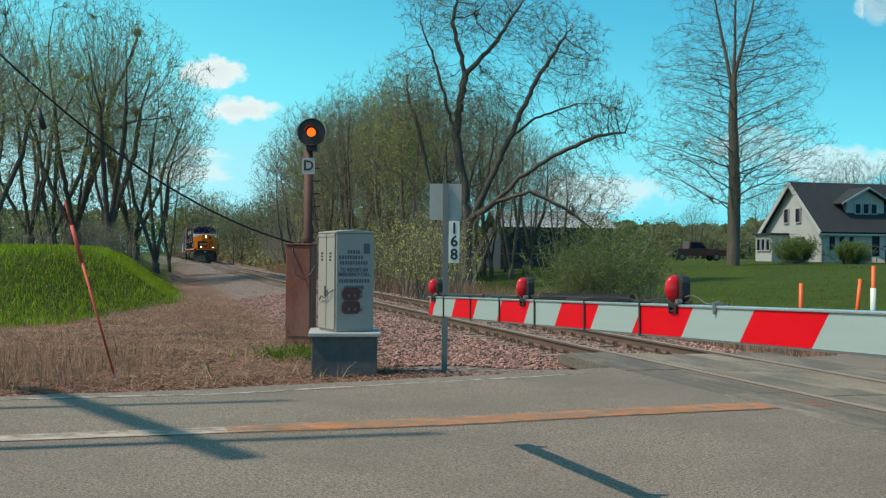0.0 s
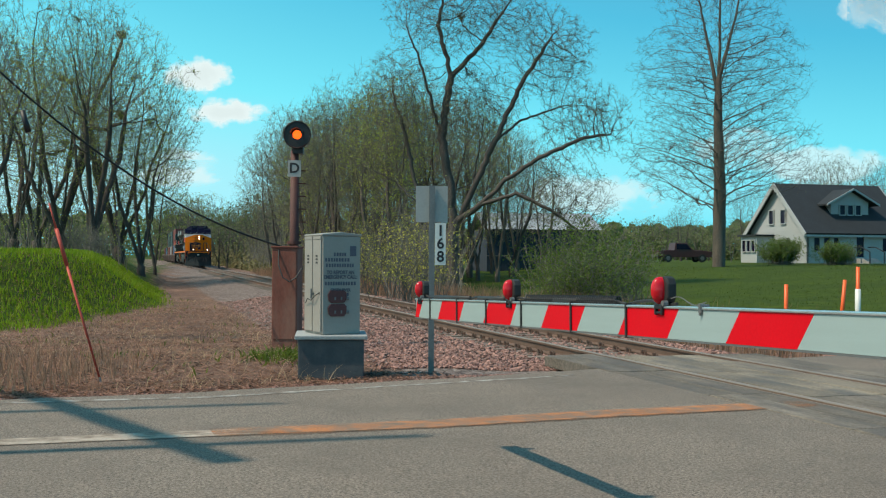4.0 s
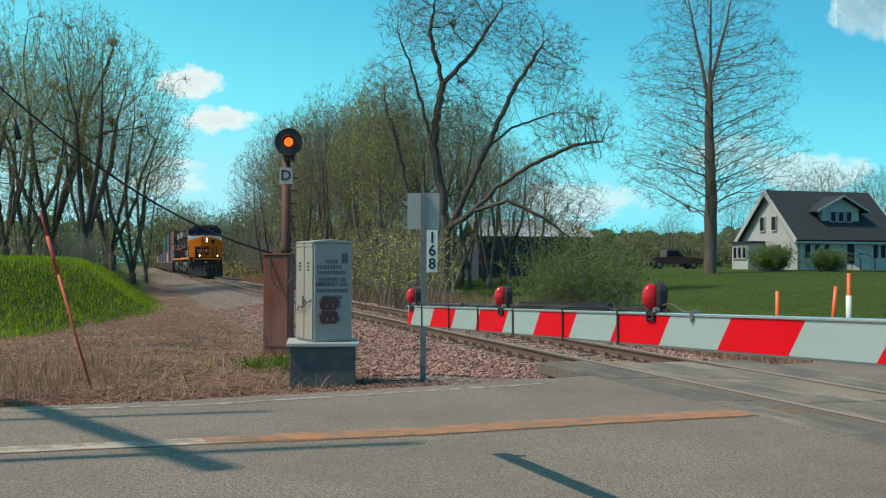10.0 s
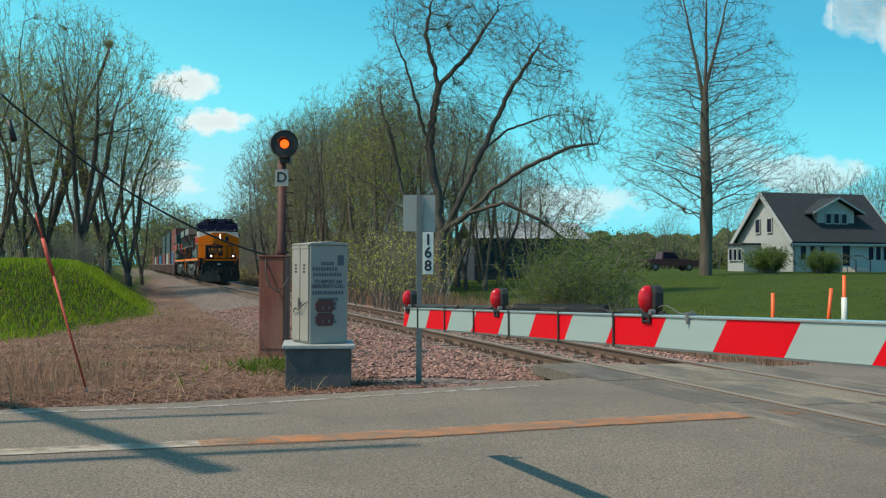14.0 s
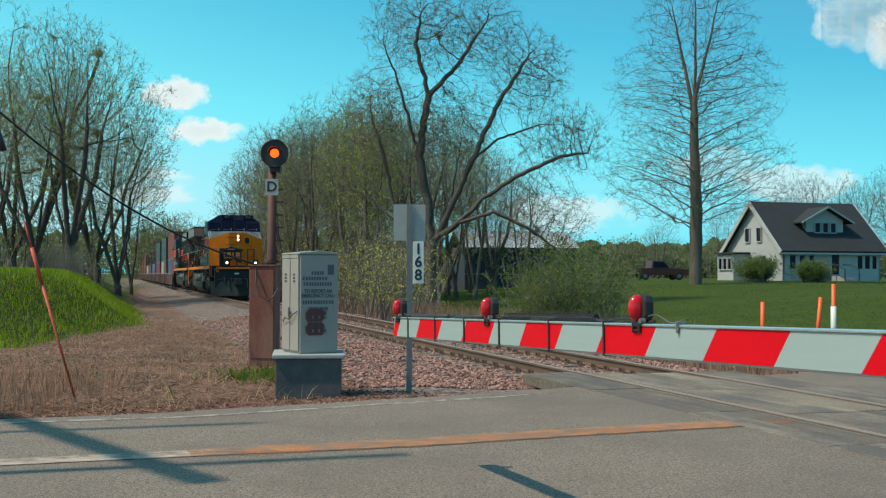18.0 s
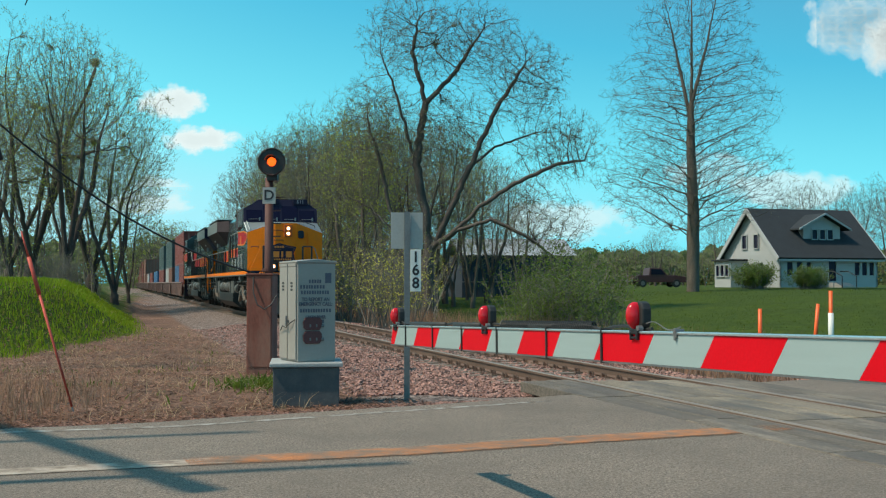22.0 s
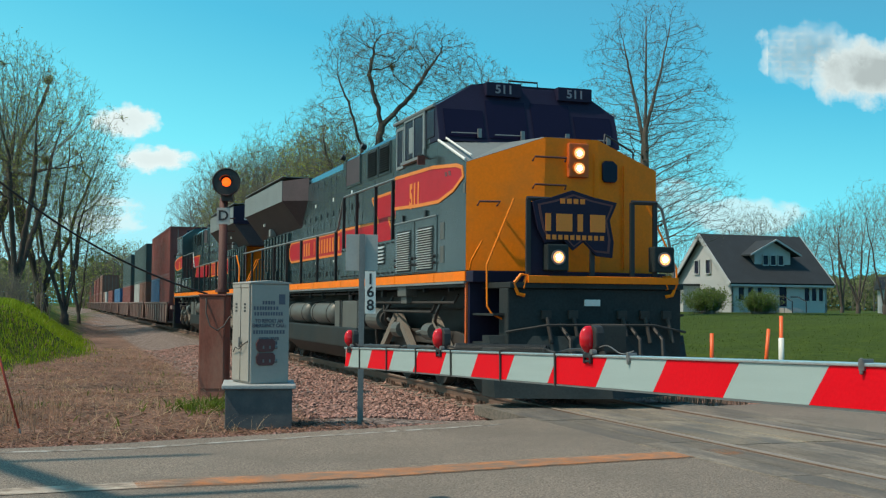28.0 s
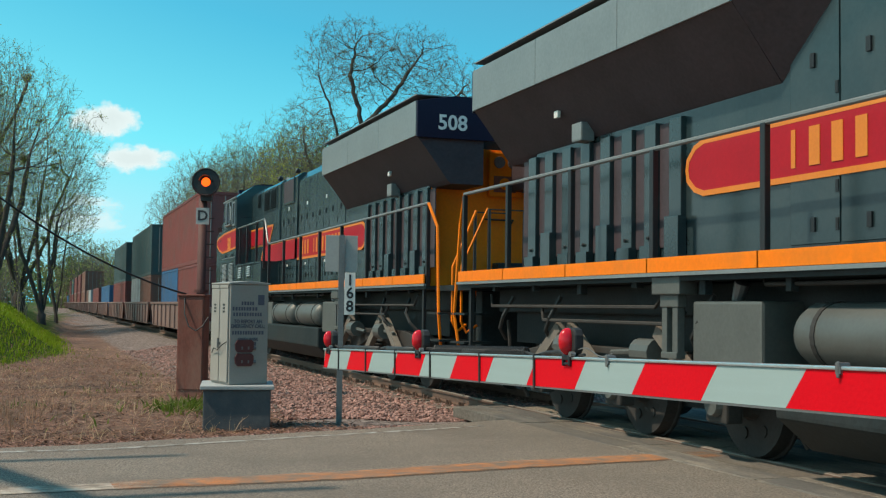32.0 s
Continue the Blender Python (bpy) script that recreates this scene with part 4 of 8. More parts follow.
def truck(loco, y):
    """A three-axle bogie, middle at y."""
    frame_ = Geo()
    for k in (-1, 1):
        frame_.prism([(y - 2.6, 0.62), (y - 2.6, 0.82), (y - 1.7, 0.95), (y + 1.7, 0.95), (y + 2.6, 0.82), (y + 2.6, 0.62), (y + 1.4, 0.55), (y + 0.6, 0.72), (y - 0.6, 0.72), (y - 1.4, 0.55)],
                     0, 0.1, Matrix.Translation((k * 1.08 + (-0.05), 0, 0)) @ Matrix(((0, 1, 0, 0), (1, 0, 0, 0), (0, 0, 1, 0), (0, 0, 0, 1))))
    fr = piece("bogie_frame", frame_, TRUCK_GREY, loco, bevel=0.02)
    for a in (-1.98, 0, 1.98):
        for k in (-1, 1):
            piece("axle_box", Geo().box(k * 1.12 - 0.09, k * 1.12 + 0.09, y + a - 0.17, y + a + 0.17, 0.33, 0.68), TRUCK_GREY, fr, bevel=0.025)
            piece("bearing_cap", Geo().tube((k * 1.2, y + a, 0.5), (k * 1.27, y + a, 0.5), 0.12, 0.1, 14), TANK_GREY, fr, smooth=False)
            piece("strut", Geo().box(-0.05, 0.05, -0.52, 0.52, -0.07, 0.07, pose(k * 1.29, y + a + (0.45 if a <= 0 else -0.45), 0.86, 34 if a <= 0 else -34, 0, 0)), STRUT_TAN, fr, "dusty diagonal strut")
    for a in (-0.9, 0.9):
        for k in (-1, 1):
            piece("brake_cylinder", Geo().tube((k * 1.28, y + a - 0.18, 0.93), (k * 1.28, y + a + 0.18, 0.93), 0.14, n=14), TANK_GREY, fr, smooth=False)
            piece("brake_rod", Geo().tube((k * 1.3, y + a + 0.2, 0.93), (k * 1.3, y + a + 0.75, 0.9), 0.03, n=6), TANK_GREY, fr)
    for a in (-2.9, 2.9):
        piece("sand_pipe", Geo().line([(-1.2, y + a, 1.2), (-1.15, y + a, 0.6), (-0.9, y + a * 1.0, 0.2)], 0.025), TRUCK_GREY, fr)
    for a in (-1.98, 0, 1.98):
        wheelset(loco, y + a)


SLATS = {}


def louvre(parent, k, x, y0, y1, z0, z1, n, material):
    """A louvre on the side k, slat by slat."""
    piece("louvre_back", Geo().box(k * x - 0.002 + 0.003 * k, k * x + 0.002 + 0.003 * k, y0 - 0.02, y1 + 0.02, z0 - 0.02, z1 + 0.02), LOCO_BLACK, parent)
    key = (round(y1 - y0, 2), round((z1 - z0) / n, 3), material.name)
    if key not in SLATS:
        h = (z1 - z0) / n
        SLATS[key] = Geo().add([(0.0, 0, -0.3 * h), (0.035, 0, -0.4 * h), (0.0, 0, 0.3 * h), (0.0, y1 - y0, -0.3 * h), (0.035, y1 - y0, -0.4 * h), (0.0, y1 - y0, 0.3 * h)], [(0, 1, 2), (5, 4, 3), (0, 3, 4, 1), (1, 4, 5, 2), (2, 5, 3, 0)]).mesh("slat", material)
    for i in range(n):
        o = new("slat", SLATS[key])
        o.parent = parent
        o.matrix_basis = pose(k * (x + 0.006), y0 if k > 0 else y1, z0 + (z1 - z0) * (i + 0.5) / n, 0, 0, 0 if k > 0 else 180)


SWAP = Matrix(((0, 1, 0, 0), (1, 0, 0, 0), (0, 0, 1, 0), (0, 0, 0, 1)))


def edging(shape, x, parent, skip=()):
    """A gold line round an outline in y, z, on the upright plane x."""
    n = len(shape)
    for i in range(n):
        if i in skip:
            continue
        a, b = shape[i], shape[(i + 1) % n]
        d = Vector((b[0] - a[0], b[1] - a[1])).normalized() * 0.027
        o = [(a[0] - d.y - d.x * 0.5, a[1] + d.x - d.y * 0.5), (a[0] + d.y - d.x * 0.5, a[1] - d.x - d.y * 0.5), (b[0] + d.y + d.x * 0.5, b[1] - d.x + d.y * 0.5), (b[0] - d.y + d.x * 0.5, b[1] + d.x + d.y * 0.5)]
        piece("stripe_edge", Geo().prism(o, x - 0.006 - 0.0003 * i, x + 0.006 + 0.0003 * i, SWAP), TEXT_GOLD, parent, "orange stripe edging")


def loco_front(root, number, W):
    # wedge-shaped orange nose
    g = Geo()
    g.add([(-W, 0.30, 1.86), (-0.45, 0.02, 1.86), (0.45, 0.02, 1.86), (W, 0.30, 1.86), (W, 0.30, 3.42), (0.42, 0.02, 3.80), (-0.42, 0.02, 3.80), (-W, 0.30, 3.42)], [(0, 1, 6, 7), (1, 2, 5, 6), (2, 3, 4, 5)])
    g.add([(-W, 0.34, 1.86), (W, 0.34, 1.86), (W, 0.34, 3.40), (0.42, 0.09, 3.76), (-0.42, 0.09, 3.76), (-W, 0.34, 3.40)], [(0, 1, 2, 3, 4, 5)])
    piece("nose_front", g, LOCO_ORANGE, root, "orange nose front")
    for k in (-1, 1):
        piece("nose_side", Geo().add([(k * W, 0.305, 1.86), (k * W, 1.62, 1.86), (k * W, 1.62, 3.90), (k * W, 0.305, 3.42), (k * (W - 0.03), 0.305, 1.86), (k * (W - 0.03), 1.62, 1.86), (k * (W - 0.03), 1.62, 3.90), (k * (W - 0.03), 0.305, 3.42)],
                                     [(0, 1, 2, 3), (7, 6, 5, 4), (0, 4, 5, 1), (2, 6, 7, 3)]), LOCO_GREY, root)
        piece("nose_corner_plate", Geo().box(k * (W + 0.004) - 0.003, k * (W + 0.004) + 0.003, 0.33, 0.42, 2.98, 3.12), TANK_GREY, root)
    piece("nose_top", Geo().add([(-W, 0.31, 3.424), (-0.42, 0.03, 3.804), (0.42, 0.03, 3.804), (W, 0.31, 3.424), (W, 1.60, 3.90), (0.42, 1.5, 3.92), (-0.42, 1.5, 3.92), (-W, 1.60, 3.90)], [(0, 1, 6, 7), (1, 2, 5, 6), (2, 3, 4, 5)]), LOCO_ROOF, root, "grey nose top")
    for z, x0, x1, y in ((3.5, -0.62, -0.13, -0.07), (3.1, -0.62, -0.13, -0.07), (2.84, -1.40, -1.12, 0.10)):
        piece("grab_iron", Geo().line([(x0, y + 0.09, z - 0.05), (x0, y, z), (x1, y - (0.08 if x0 < -1 else 0), z), (x1, y + 0.05, z - 0.05)], 0.016), RUST_MAST, root, "dark red grab iron")
    piece("nose_handrail", Geo().line([(0.55, 0.1, 3.70), (0.62, 0.2, 3.92), (1.25, 0.5, 3.72), (1.28, 0.55, 3.5)], 0.016), BLACK, root)
    hl = piece("headlight_box", Geo().box(-0.08, 0.24, -0.05, 0.05, 3.23, 3.73), HEAD_BOX, root, "rusty orange headlight box", bevel=0.02)
    for z in (3.36, 3.58):
        piece("headlight_rim", Geo().tube((0.08, -0.066, z), (0.08, -0.05, z), 0.1, 0.1, 20), LOCO_ORANGE, hl)
        lens_ = piece("headlight", Geo().tube((0.08, -0.074, z), (0.08, -0.0665, z), 0.08, 0.08, 20), LAMP_BOWL, hl, "lit warm headlight")
        piece("bulb", Geo().tube((0.08, -0.083, z), (0.08, -0.0745, z), 0.034, 0.04, 14), HEADLIGHT, lens_)
    nw = piece("nose_window", Geo().prism([(0.49, 3.22), (0.53, 3.18), (0.69, 3.18), (0.73, 3.22), (0.73, 3.44), (0.66, 3.5), (0.53, 3.5), (0.49, 3.46)], 0.0, 0.09), GLASS_DARK, root, "dark nose door window", bevel=0.01)
    piece("nose_door", Geo().box(0.35, 0.36, 0.002, 0.012, 1.9, 3.6).box(0.88, 0.89, 0.09, 0.12, 1.9, 3.45), LOCO_ORANGE, root)
    for x in (-0.63, 1.0):
        d = piece("ditch_light", Geo().box(x - 0.16, x + 0.16, -0.9, -0.72, 1.84, 2.2), LOCO_BLACK, root, bevel=0.02)
        piece("ditch_rim", Geo().tube((x, -0.914, 2.02), (x, -0.9, 2.02), 0.105, 0.105, 18), GALV, d)
        lens_ = piece("ditch_lens", Geo().tube((x, -0.925, 2.02), (x, -0.9145, 2.02), 0.08, 0.08, 18), LAMP_BOWL, d, "lit ditch light")
        piece("bulb", Geo().tube((x, -0.935, 2.02), (x, -0.9255, 2.02), 0.036, 0.042, 14), HEADLIGHT, lens_)
    # platform, railing and the dark shield on it
    piece("front_platform", Geo().box(-1.3, 1.35, -0.82, 0.28, 1.6, 1.68), LOCO_BLACK, root, bevel=0.01)
    piece("platform_edge", Geo().box(-1.05, 1.25, -0.86, -0.82, 1.67, 1.77), LOCO_ORANGE, root, "orange platform edge", bevel=0.008)
    for x in (-1.02, -0.06, 0.56, 0.92):
        piece("railing_post", Geo().box(x - 0.035, x + 0.035, -0.79, -0.75, 1.68, 2.82), BLACK, root, bevel=0.008)
    for xa, xb in ((-1.04, -0.7), (0.55, 0.95)):
        piece("front_railing", Geo().line([(xa, -0.77, 2.82), (xb, -0.77, 2.82)], 0.032), BLACK, root)
    piece("curved_railing", Geo().line([(0.95, -0.77, 2.82), (1.05, -0.74, 2.74), (1.32, -0.6, 1.95), (1.36, -0.55, 1.3)], 0.022), RAIL_GREY, root, "grey curved railing")
    piece("dark_guard", Geo().box(-1.02, -0.42, -0.745, -0.735, 1.8, 2.78), LOCO_NAVY, root, bevel=0.003)
    shield = [(-0.95, 2.62), (-0.98, 2.78), (-0.72, 2.84), (-0.39, 2.95), (-0.05, 2.86), (0.29, 2.8), (0.26, 2.72), (0.18, 2.55), (0.24, 2.25), (0.22, 2.03), (-0.02, 2.05), (-0.22, 2.24), (-0.38, 2.12), (-0.52, 2.26), (-0.8, 2.22), (-0.9, 2.4)]
    sh = piece("shield_plate", Geo().prism(shield, -0.84, -0.80), LOCO_NAVY, root, "dark navy shield-shaped plate with gold marks", bevel=0.006)
    inner = [(x * 0.9 - 0.03, 2.5 + (z - 2.5) * 0.88) for x, z in shield]
    piece("shield_rim", Geo().prism(inner, -0.846, -0.841), MAROON, sh, "maroon inner shield")
    piece("shield_field", Geo().prism([(x * 0.93 - 0.025, 2.5 + (z - 2.5) * 0.93) for x, z in inner], -0.85, -0.8462), LOCO_NAVY, sh)
    marks = [(-0.8, -0.72, 2.38, 2.62), (-0.64, -0.4, 2.38, 2.62), (-0.32, -0.24, 2.38, 2.62), (-0.13, 0.1, 2.38, 2.62)]
    marks += [(-0.79 + i * 0.09, -0.73 + i * 0.09, 2.265, 2.33) for i in range(10)] + [(-0.58 + i * 0.1, -0.51 + i * 0.1, 2.76, 2.83) for i in range(4)]
    for x0, x1, z0, z1 in marks:
        piece("gold_mark", Geo().box(x0, x1, -0.857, -0.8505, z0, z1), TEXT_GOLD, sh)
    for sgn in (-1, 1):
        piece("corner_handrail", Geo().line([(sgn * 1.22, -0.55, 1.14), (sgn * 1.42, -0.45, 1.24), (sgn * 1.48, -0.42, 1.35), (sgn * 1.48, -0.40, 1.92), (sgn * 1.04, -0.3, 2.86)], 0.014), LOCO_ORANGE, root, "orange corner handrail")
        piece("step_loop", Geo().line([(sgn * 1.08, -0.8, 1.5), (sgn * 1.18, -0.8, 1.52), (sgn * 1.24, -0.8, 1.66), (sgn * 1.14, -0.8, 1.78), (sgn * 1.05, -0.8, 1.78), (sgn * 1.1, -0.8, 1.6)], 0.026), LOCO_ORANGE, root, "orange grab loop")
        for z in (0.42, 0.82, 1.22):
            st = piece("front_step", Geo().box(min(sgn * 0.98, sgn * 1.46), max(sgn * 0.98, sgn * 1.46), -0.6, 0.2, z, z + 0.03), LOCO_BLACK, root)
            piece("step_edge", Geo().box(min(sgn * 0.98, sgn * 1.47), max(sgn * 0.98, sgn * 1.47), -0.62, -0.605, z + 0.004, z + 0.034), LOCO_ORANGE if z < 0.5 else TRUCK_GREY, st)
        piece("step_back", Geo().box(min(sgn * 0.95, sgn * 1.5), max(sgn * 0.95, sgn * 1.5), 0.22, 0.3, 0.38, 1.84), LOCO_NAVY, root)
        piece("step_post", Geo().box(sgn * 1.5 - 0.025, sgn * 1.5 + 0.025, 0.3, 0.36, 0.42, 1.84), HEAD_BOX if sgn < 0 else LOCO_BLACK, root)
        piece("grab_bar", Geo().line([(sgn * 1.5, 0.24, 1.86), (sgn * 1.5, 0.16, 2.0), (sgn * 1.36, 0.1, 2.28)], 0.014), LOCO_ORANGE, root)
    piece("pilot_plate", Geo().box(-1.3, 1.35, -0.74, -0.4, 0.4, 1.6), LOCO_BLACK, root, bevel=0.02)
    for x in (-0.75, -0.35, 0.4, 0.75, 1.1):
        piece("pilot_fitting", Geo().box(x - 0.07, x + 0.07, -0.8, -0.745, 1.18, 1.3).tube((x, -0.8, 1.2), (x + 0.03, -0.9, 0.85), 0.03, n=8), TRUCK_GREY, root, bevel=0.006)
    plow = Geo().add([(-1.5, -0.55, 0.95), (0, -1.05, 0.95), (1.5, -0.55, 0.95), (1.5, -0.8, 0.12), (0, -1.3, 0.12), (-1.5, -0.8, 0.12), (-1.5, -0.3, 0.95), (1.5, -0.3, 0.95), (1.5, -0.3, 0.12), (-1.5, -0.3, 0.12)],
                     [(0, 1, 4, 5), (1, 2, 3, 4), (6, 7, 2, 1, 0), (5, 4, 3, 8, 9), (6, 0, 5, 9), (2, 7, 8, 3), (6, 9, 8, 7)])
    piece("snow_plough", plow, LOCO_BLACK, root, "black front plough")
    piece("coupler", Geo().box(-0.14, 0.14, -1.05, -0.4, 0.8, 1.08).box(-0.2, 0.2, -1.3, -1.0, 0.74, 1.12), TRUCK_GREY, root, bevel=0.03)
    for x in (-0.55, 0.5, 0.85):
        piece("air_hose", Geo().line([(x, -0.75, 1.12), (x + 0.06, -1.0, 0.9), (x + 0.02, -1.1, 0.55)], 0.028), RUBBER, root)
    piece("uncoupling_bar", Geo().line([(-1.35, -0.78, 1.0), (-0.8, -0.95, 1.1), (0.8, -0.95, 1.1), (1.4, -0.78, 1.0)], 0.018), TRUCK_GREY, root)
    piece("white_bar", Geo().box(-0.17, 0.07, -0.765, -0.745, 1.36, 1.45), SIGN_WHITE, root, "small white plate")


def loco_cab(root, number, W):
    R = 3.91
    piece("cab_side", Geo().box(-W, W, 1.625, R, 1.86, 3.90), LOCO_GREY, root, bevel=0.01)
    front = [(-W - 0.01, 3.90), (W + 0.01, 3.90), (W + 0.01, 4.47), (1.0, 4.86), (-0.9, 4.86), (-W - 0.01, 4.47)]
    top = Geo()
    v0 = [(x, 1.50 + (z - 3.90) * 0.34, z) for x, z in front]
    v1 = [(x, 1.98, z) for x, z in front]
    top.add(v0 + v1, [(0, 1, 2, 3, 4, 5), (11, 10, 9, 8, 7, 6)] + [(a, 6 + a, 6 + (a + 1) % 6, (a + 1) % 6) for a in range(6)])
    piece("cab_front", top, LOCO_NAVY, root, "dark windscreen surround", bevel=0.012)
    piece("cab_upper", Geo().prism([(x * 0.998, z) for x, z in front], 1.985, R), LOCO_GREY, root, bevel=0.015)
    piece("cab_roof", Geo().prism([(-0.92, 4.862), (1.02, 4.862), (0.8, 4.9), (-0.7, 4.9)], 1.85, R - 0.02), LOCO_NAVY, root)
    for k in (-1, 1):
        piece("roof_edge", Geo().line([(k * (W + 0.02), 1.72, 4.48), (k * (W + 0.02), R + 0.05, 4.48)], 0.03), LOCO_ROOF, root)
    for x0, x1 in ((-1.44, -0.78), (-0.72, -0.05), (0.05, 0.72), (0.78, 1.44)):
        zt = 4.42 if abs(x0 + x1) > 1.6 else 4.6
        w = Geo().add([(x0, 1.50 + 0.07 * 0.34, 3.97), (x1, 1.50 + 0.07 * 0.34, 3.97), (x1, 1.50 + (zt - 3.9) * 0.34, zt), (x0, 1.50 + (zt - 3.9) * 0.34, zt)], [(0, 1, 2, 3)])
        ws = piece("windscreen", w, GLASS_DARK, root, "dark windscreen glass", m=pose(0, -0.014, 0.004))
        piece("wiper", Geo().tube(((x0 + x1) / 2 - 0.25, 1.485, 4.02), ((x0 + x1) / 2 + 0.2, 1.5, 4.03), 0.01, n=5).box((x0 + x1) / 2 + 0.18, (x0 + x1) / 2 + 0.24, 1.46, 1.5, 3.96, 4.1), RAIL_GREY, ws)
    for x in (-0.4, 0.84):
        bd = piece("number_board", Geo().box(x - 0.3, x + 0.3, 1.7, 1.95, 4.68, 4.9), LOCO_NAVY, root, "dark number board", bevel=0.01)
        writing("number", number, 0.19, TEXT_DIM, bd, pose(x, 1.692, 4.785, 90, 0, 0), wide=1.1)
    piece("roof_rail", Geo().line([(-0.2, 2.0, 4.88), (-0.2, 2.0, 5.0), (0.3, 2.0, 5.0), (0.3, 2.0, 4.88)], 0.015), BLACK, root)
    piece("bright_trim", Geo().line([(-W - 0.005, 1.55, 3.9), (-W - 0.005, 0.33, 3.46)], 0.022), SIGN_WHITE, root, "bright white edge strip")
    piece("bright_trim", Geo().line([(-W + 0.1, 1.5, 3.935), (-W + 0.1, 0.36, 3.53)], 0.016), SIGN_WHITE, root, "bright white edge strip")
    for k in (-1, 1):
        x = k * W
        win = piece("cab_window", Geo().box(x - 0.02, x + 0.02, 2.30, 3.28, 3.78, 4.42), GLASS_DARK, root, "dark cab side window", bevel=0.01)
        fr = Geo()
        for ya, yb, za, zb in ((2.24, 2.30, 3.72, 4.46), (3.28, 3.33, 3.72, 4.46), (2.30, 3.28, 4.42, 4.46), (2.78, 2.83, 3.78, 4.42)):
            fr.box(x - 0.03, x + 0.03, ya, yb, za, zb)
        piece("window_frame", fr, LOCO_ROOF, win)
        piece("window_sill", Geo().box(x - 0.09, x + 0.09, 2.24, 3.33, 3.70, 3.745), RAIL_GREY, win, "bright window sill")
        piece("seat_back", Geo().box(x - 0.028, x + 0.022, 2.86, 3.08, 3.86, 4.3), LOCO_ROOF, win, bevel=0.02)
        sw = piece("quarter_window", Geo().box(x - 0.02, x + 0.02, 3.42, 3.74, 3.72, 4.33), GLASS_DARK, root, "dark rear cab window", bevel=0.01)
        fr = Geo()
        for ya, yb, za, zb in ((3.37, 3.42, 3.67, 4.38), (3.74, 3.79, 3.67, 4.38), (3.42, 3.74, 4.33, 4.38), (3.42, 3.74, 3.67, 3.72)):
            fr.box(x - 0.03, x + 0.03, ya, yb, za, zb)
        piece("window_frame", fr, LOCO_ROOF, sw)
        piece("front_quarter", Geo().box(x - 0.022, x + 0.022, 1.74, 2.16, 3.98, 4.42), GLASS_DARK, root, bevel=0.015)
        piece("drain_pipe", Geo().line([(k * (W + 0.03), 2.2, 4.46), (k * (W + 0.03), 2.18, 3.85)], 0.02), LOCO_ROOF, root)
        mr = piece("mirror_arm", Geo().line([(k * W, 2.0, 3.66), (k * (W + 0.16), 1.95, 3.72)], 0.012), BLACK, root)
        piece("mirror", Geo().box(k * (W + 0.16) - 0.06, k * (W + 0.16) + 0.06, 1.93, 1.97, 3.56, 3.7), RUST_MAST, mr)
        # louvred lower doors
        d = piece("louvre_door", Geo().box(x - 0.014, x + 0.014, 1.60, 3.89, 1.88, 2.74), LOCO_GREY, root, bevel=0.01)
        louvre(d, k, W + 0.016, 2.95, 3.70, 1.93, 2.58, 17, LOUVRE)
        louvre(d, k, W + 0.016, 1.78, 2.53, 1.93, 2.58, 17, LOUVRE)
        piece("door_gap", Geo().box(k * (W + 0.014) - 0.004, k * (W + 0.014) + 0.004, 2.735, 2.755, 1.88, 2.74), LOCO_BLACK, d)
        piece("door_top_strip", Geo().box(k * (W + 0.02) - 0.012, k * (W + 0.02) + 0.012, 1.60, 3.89, 2.735, 2.755), LOCO_ROOF, d)
        for yy in (1.68, 2.62, 2.84, 3.80):
            for zz in (2.02, 2.12):
                piece("door_latch", Geo().tube((k * (W + 0.014), yy, zz), (k * (W + 0.05), yy, zz), 0.028, 0.024, 8), BLACK, d)
        for yy in (2.1, 3.35):
            piece("lifting_tab", Geo().box(k * (W + 0.02) - 0.015, k * (W + 0.02) + 0.015, yy, yy + 0.06, 2.76, 2.86), BLACK, d)
        for za, zb in ((2.36, 2.62), (2.0, 2.26)):
            piece("data_plate", Geo().box(k * (W + 0.004) - 0.004, k * (W + 0.004) + 0.004, 1.27, 1.45, za, zb), TANK_GREY, root, "grey notice plate")
        tip = [(0.42, 3.22), (0.47, 3.36), (0.72, 3.42), (1.83, 3.51), (R - 0.005, 3.545), (R - 0.005, 3.02), (2.6, 2.97), (1.54, 2.95), (0.85, 3.06)]
        fl = piece("red_flash", Geo().prism(tip, k * (W + 0.004) - 0.003, k * (W + 0.004) + 0.003, SWAP), LOCO_RED, root, "red flash with orange edging")
        edging(tip, k * (W + 0.006), fl, skip=(4,))
        writing("number", number, 0.54, TEXT_GOLD, root, pose(k * (W + 0.01), 2.77, 3.13, 90, 0, 90 * k), wide=0.68, bold=0.045, spread=1.08)
        for yy in (0.95, 1.12):
            piece("dark_mark", Geo().prism([(yy, 3.3), (yy + 0.1, 3.3), (yy + 0.13, 3.37), (yy + 0.03, 3.37)], k * (W + 0.009) - 0.002, k * (W + 0.009) + 0.002, SWAP), MAROON, fl)


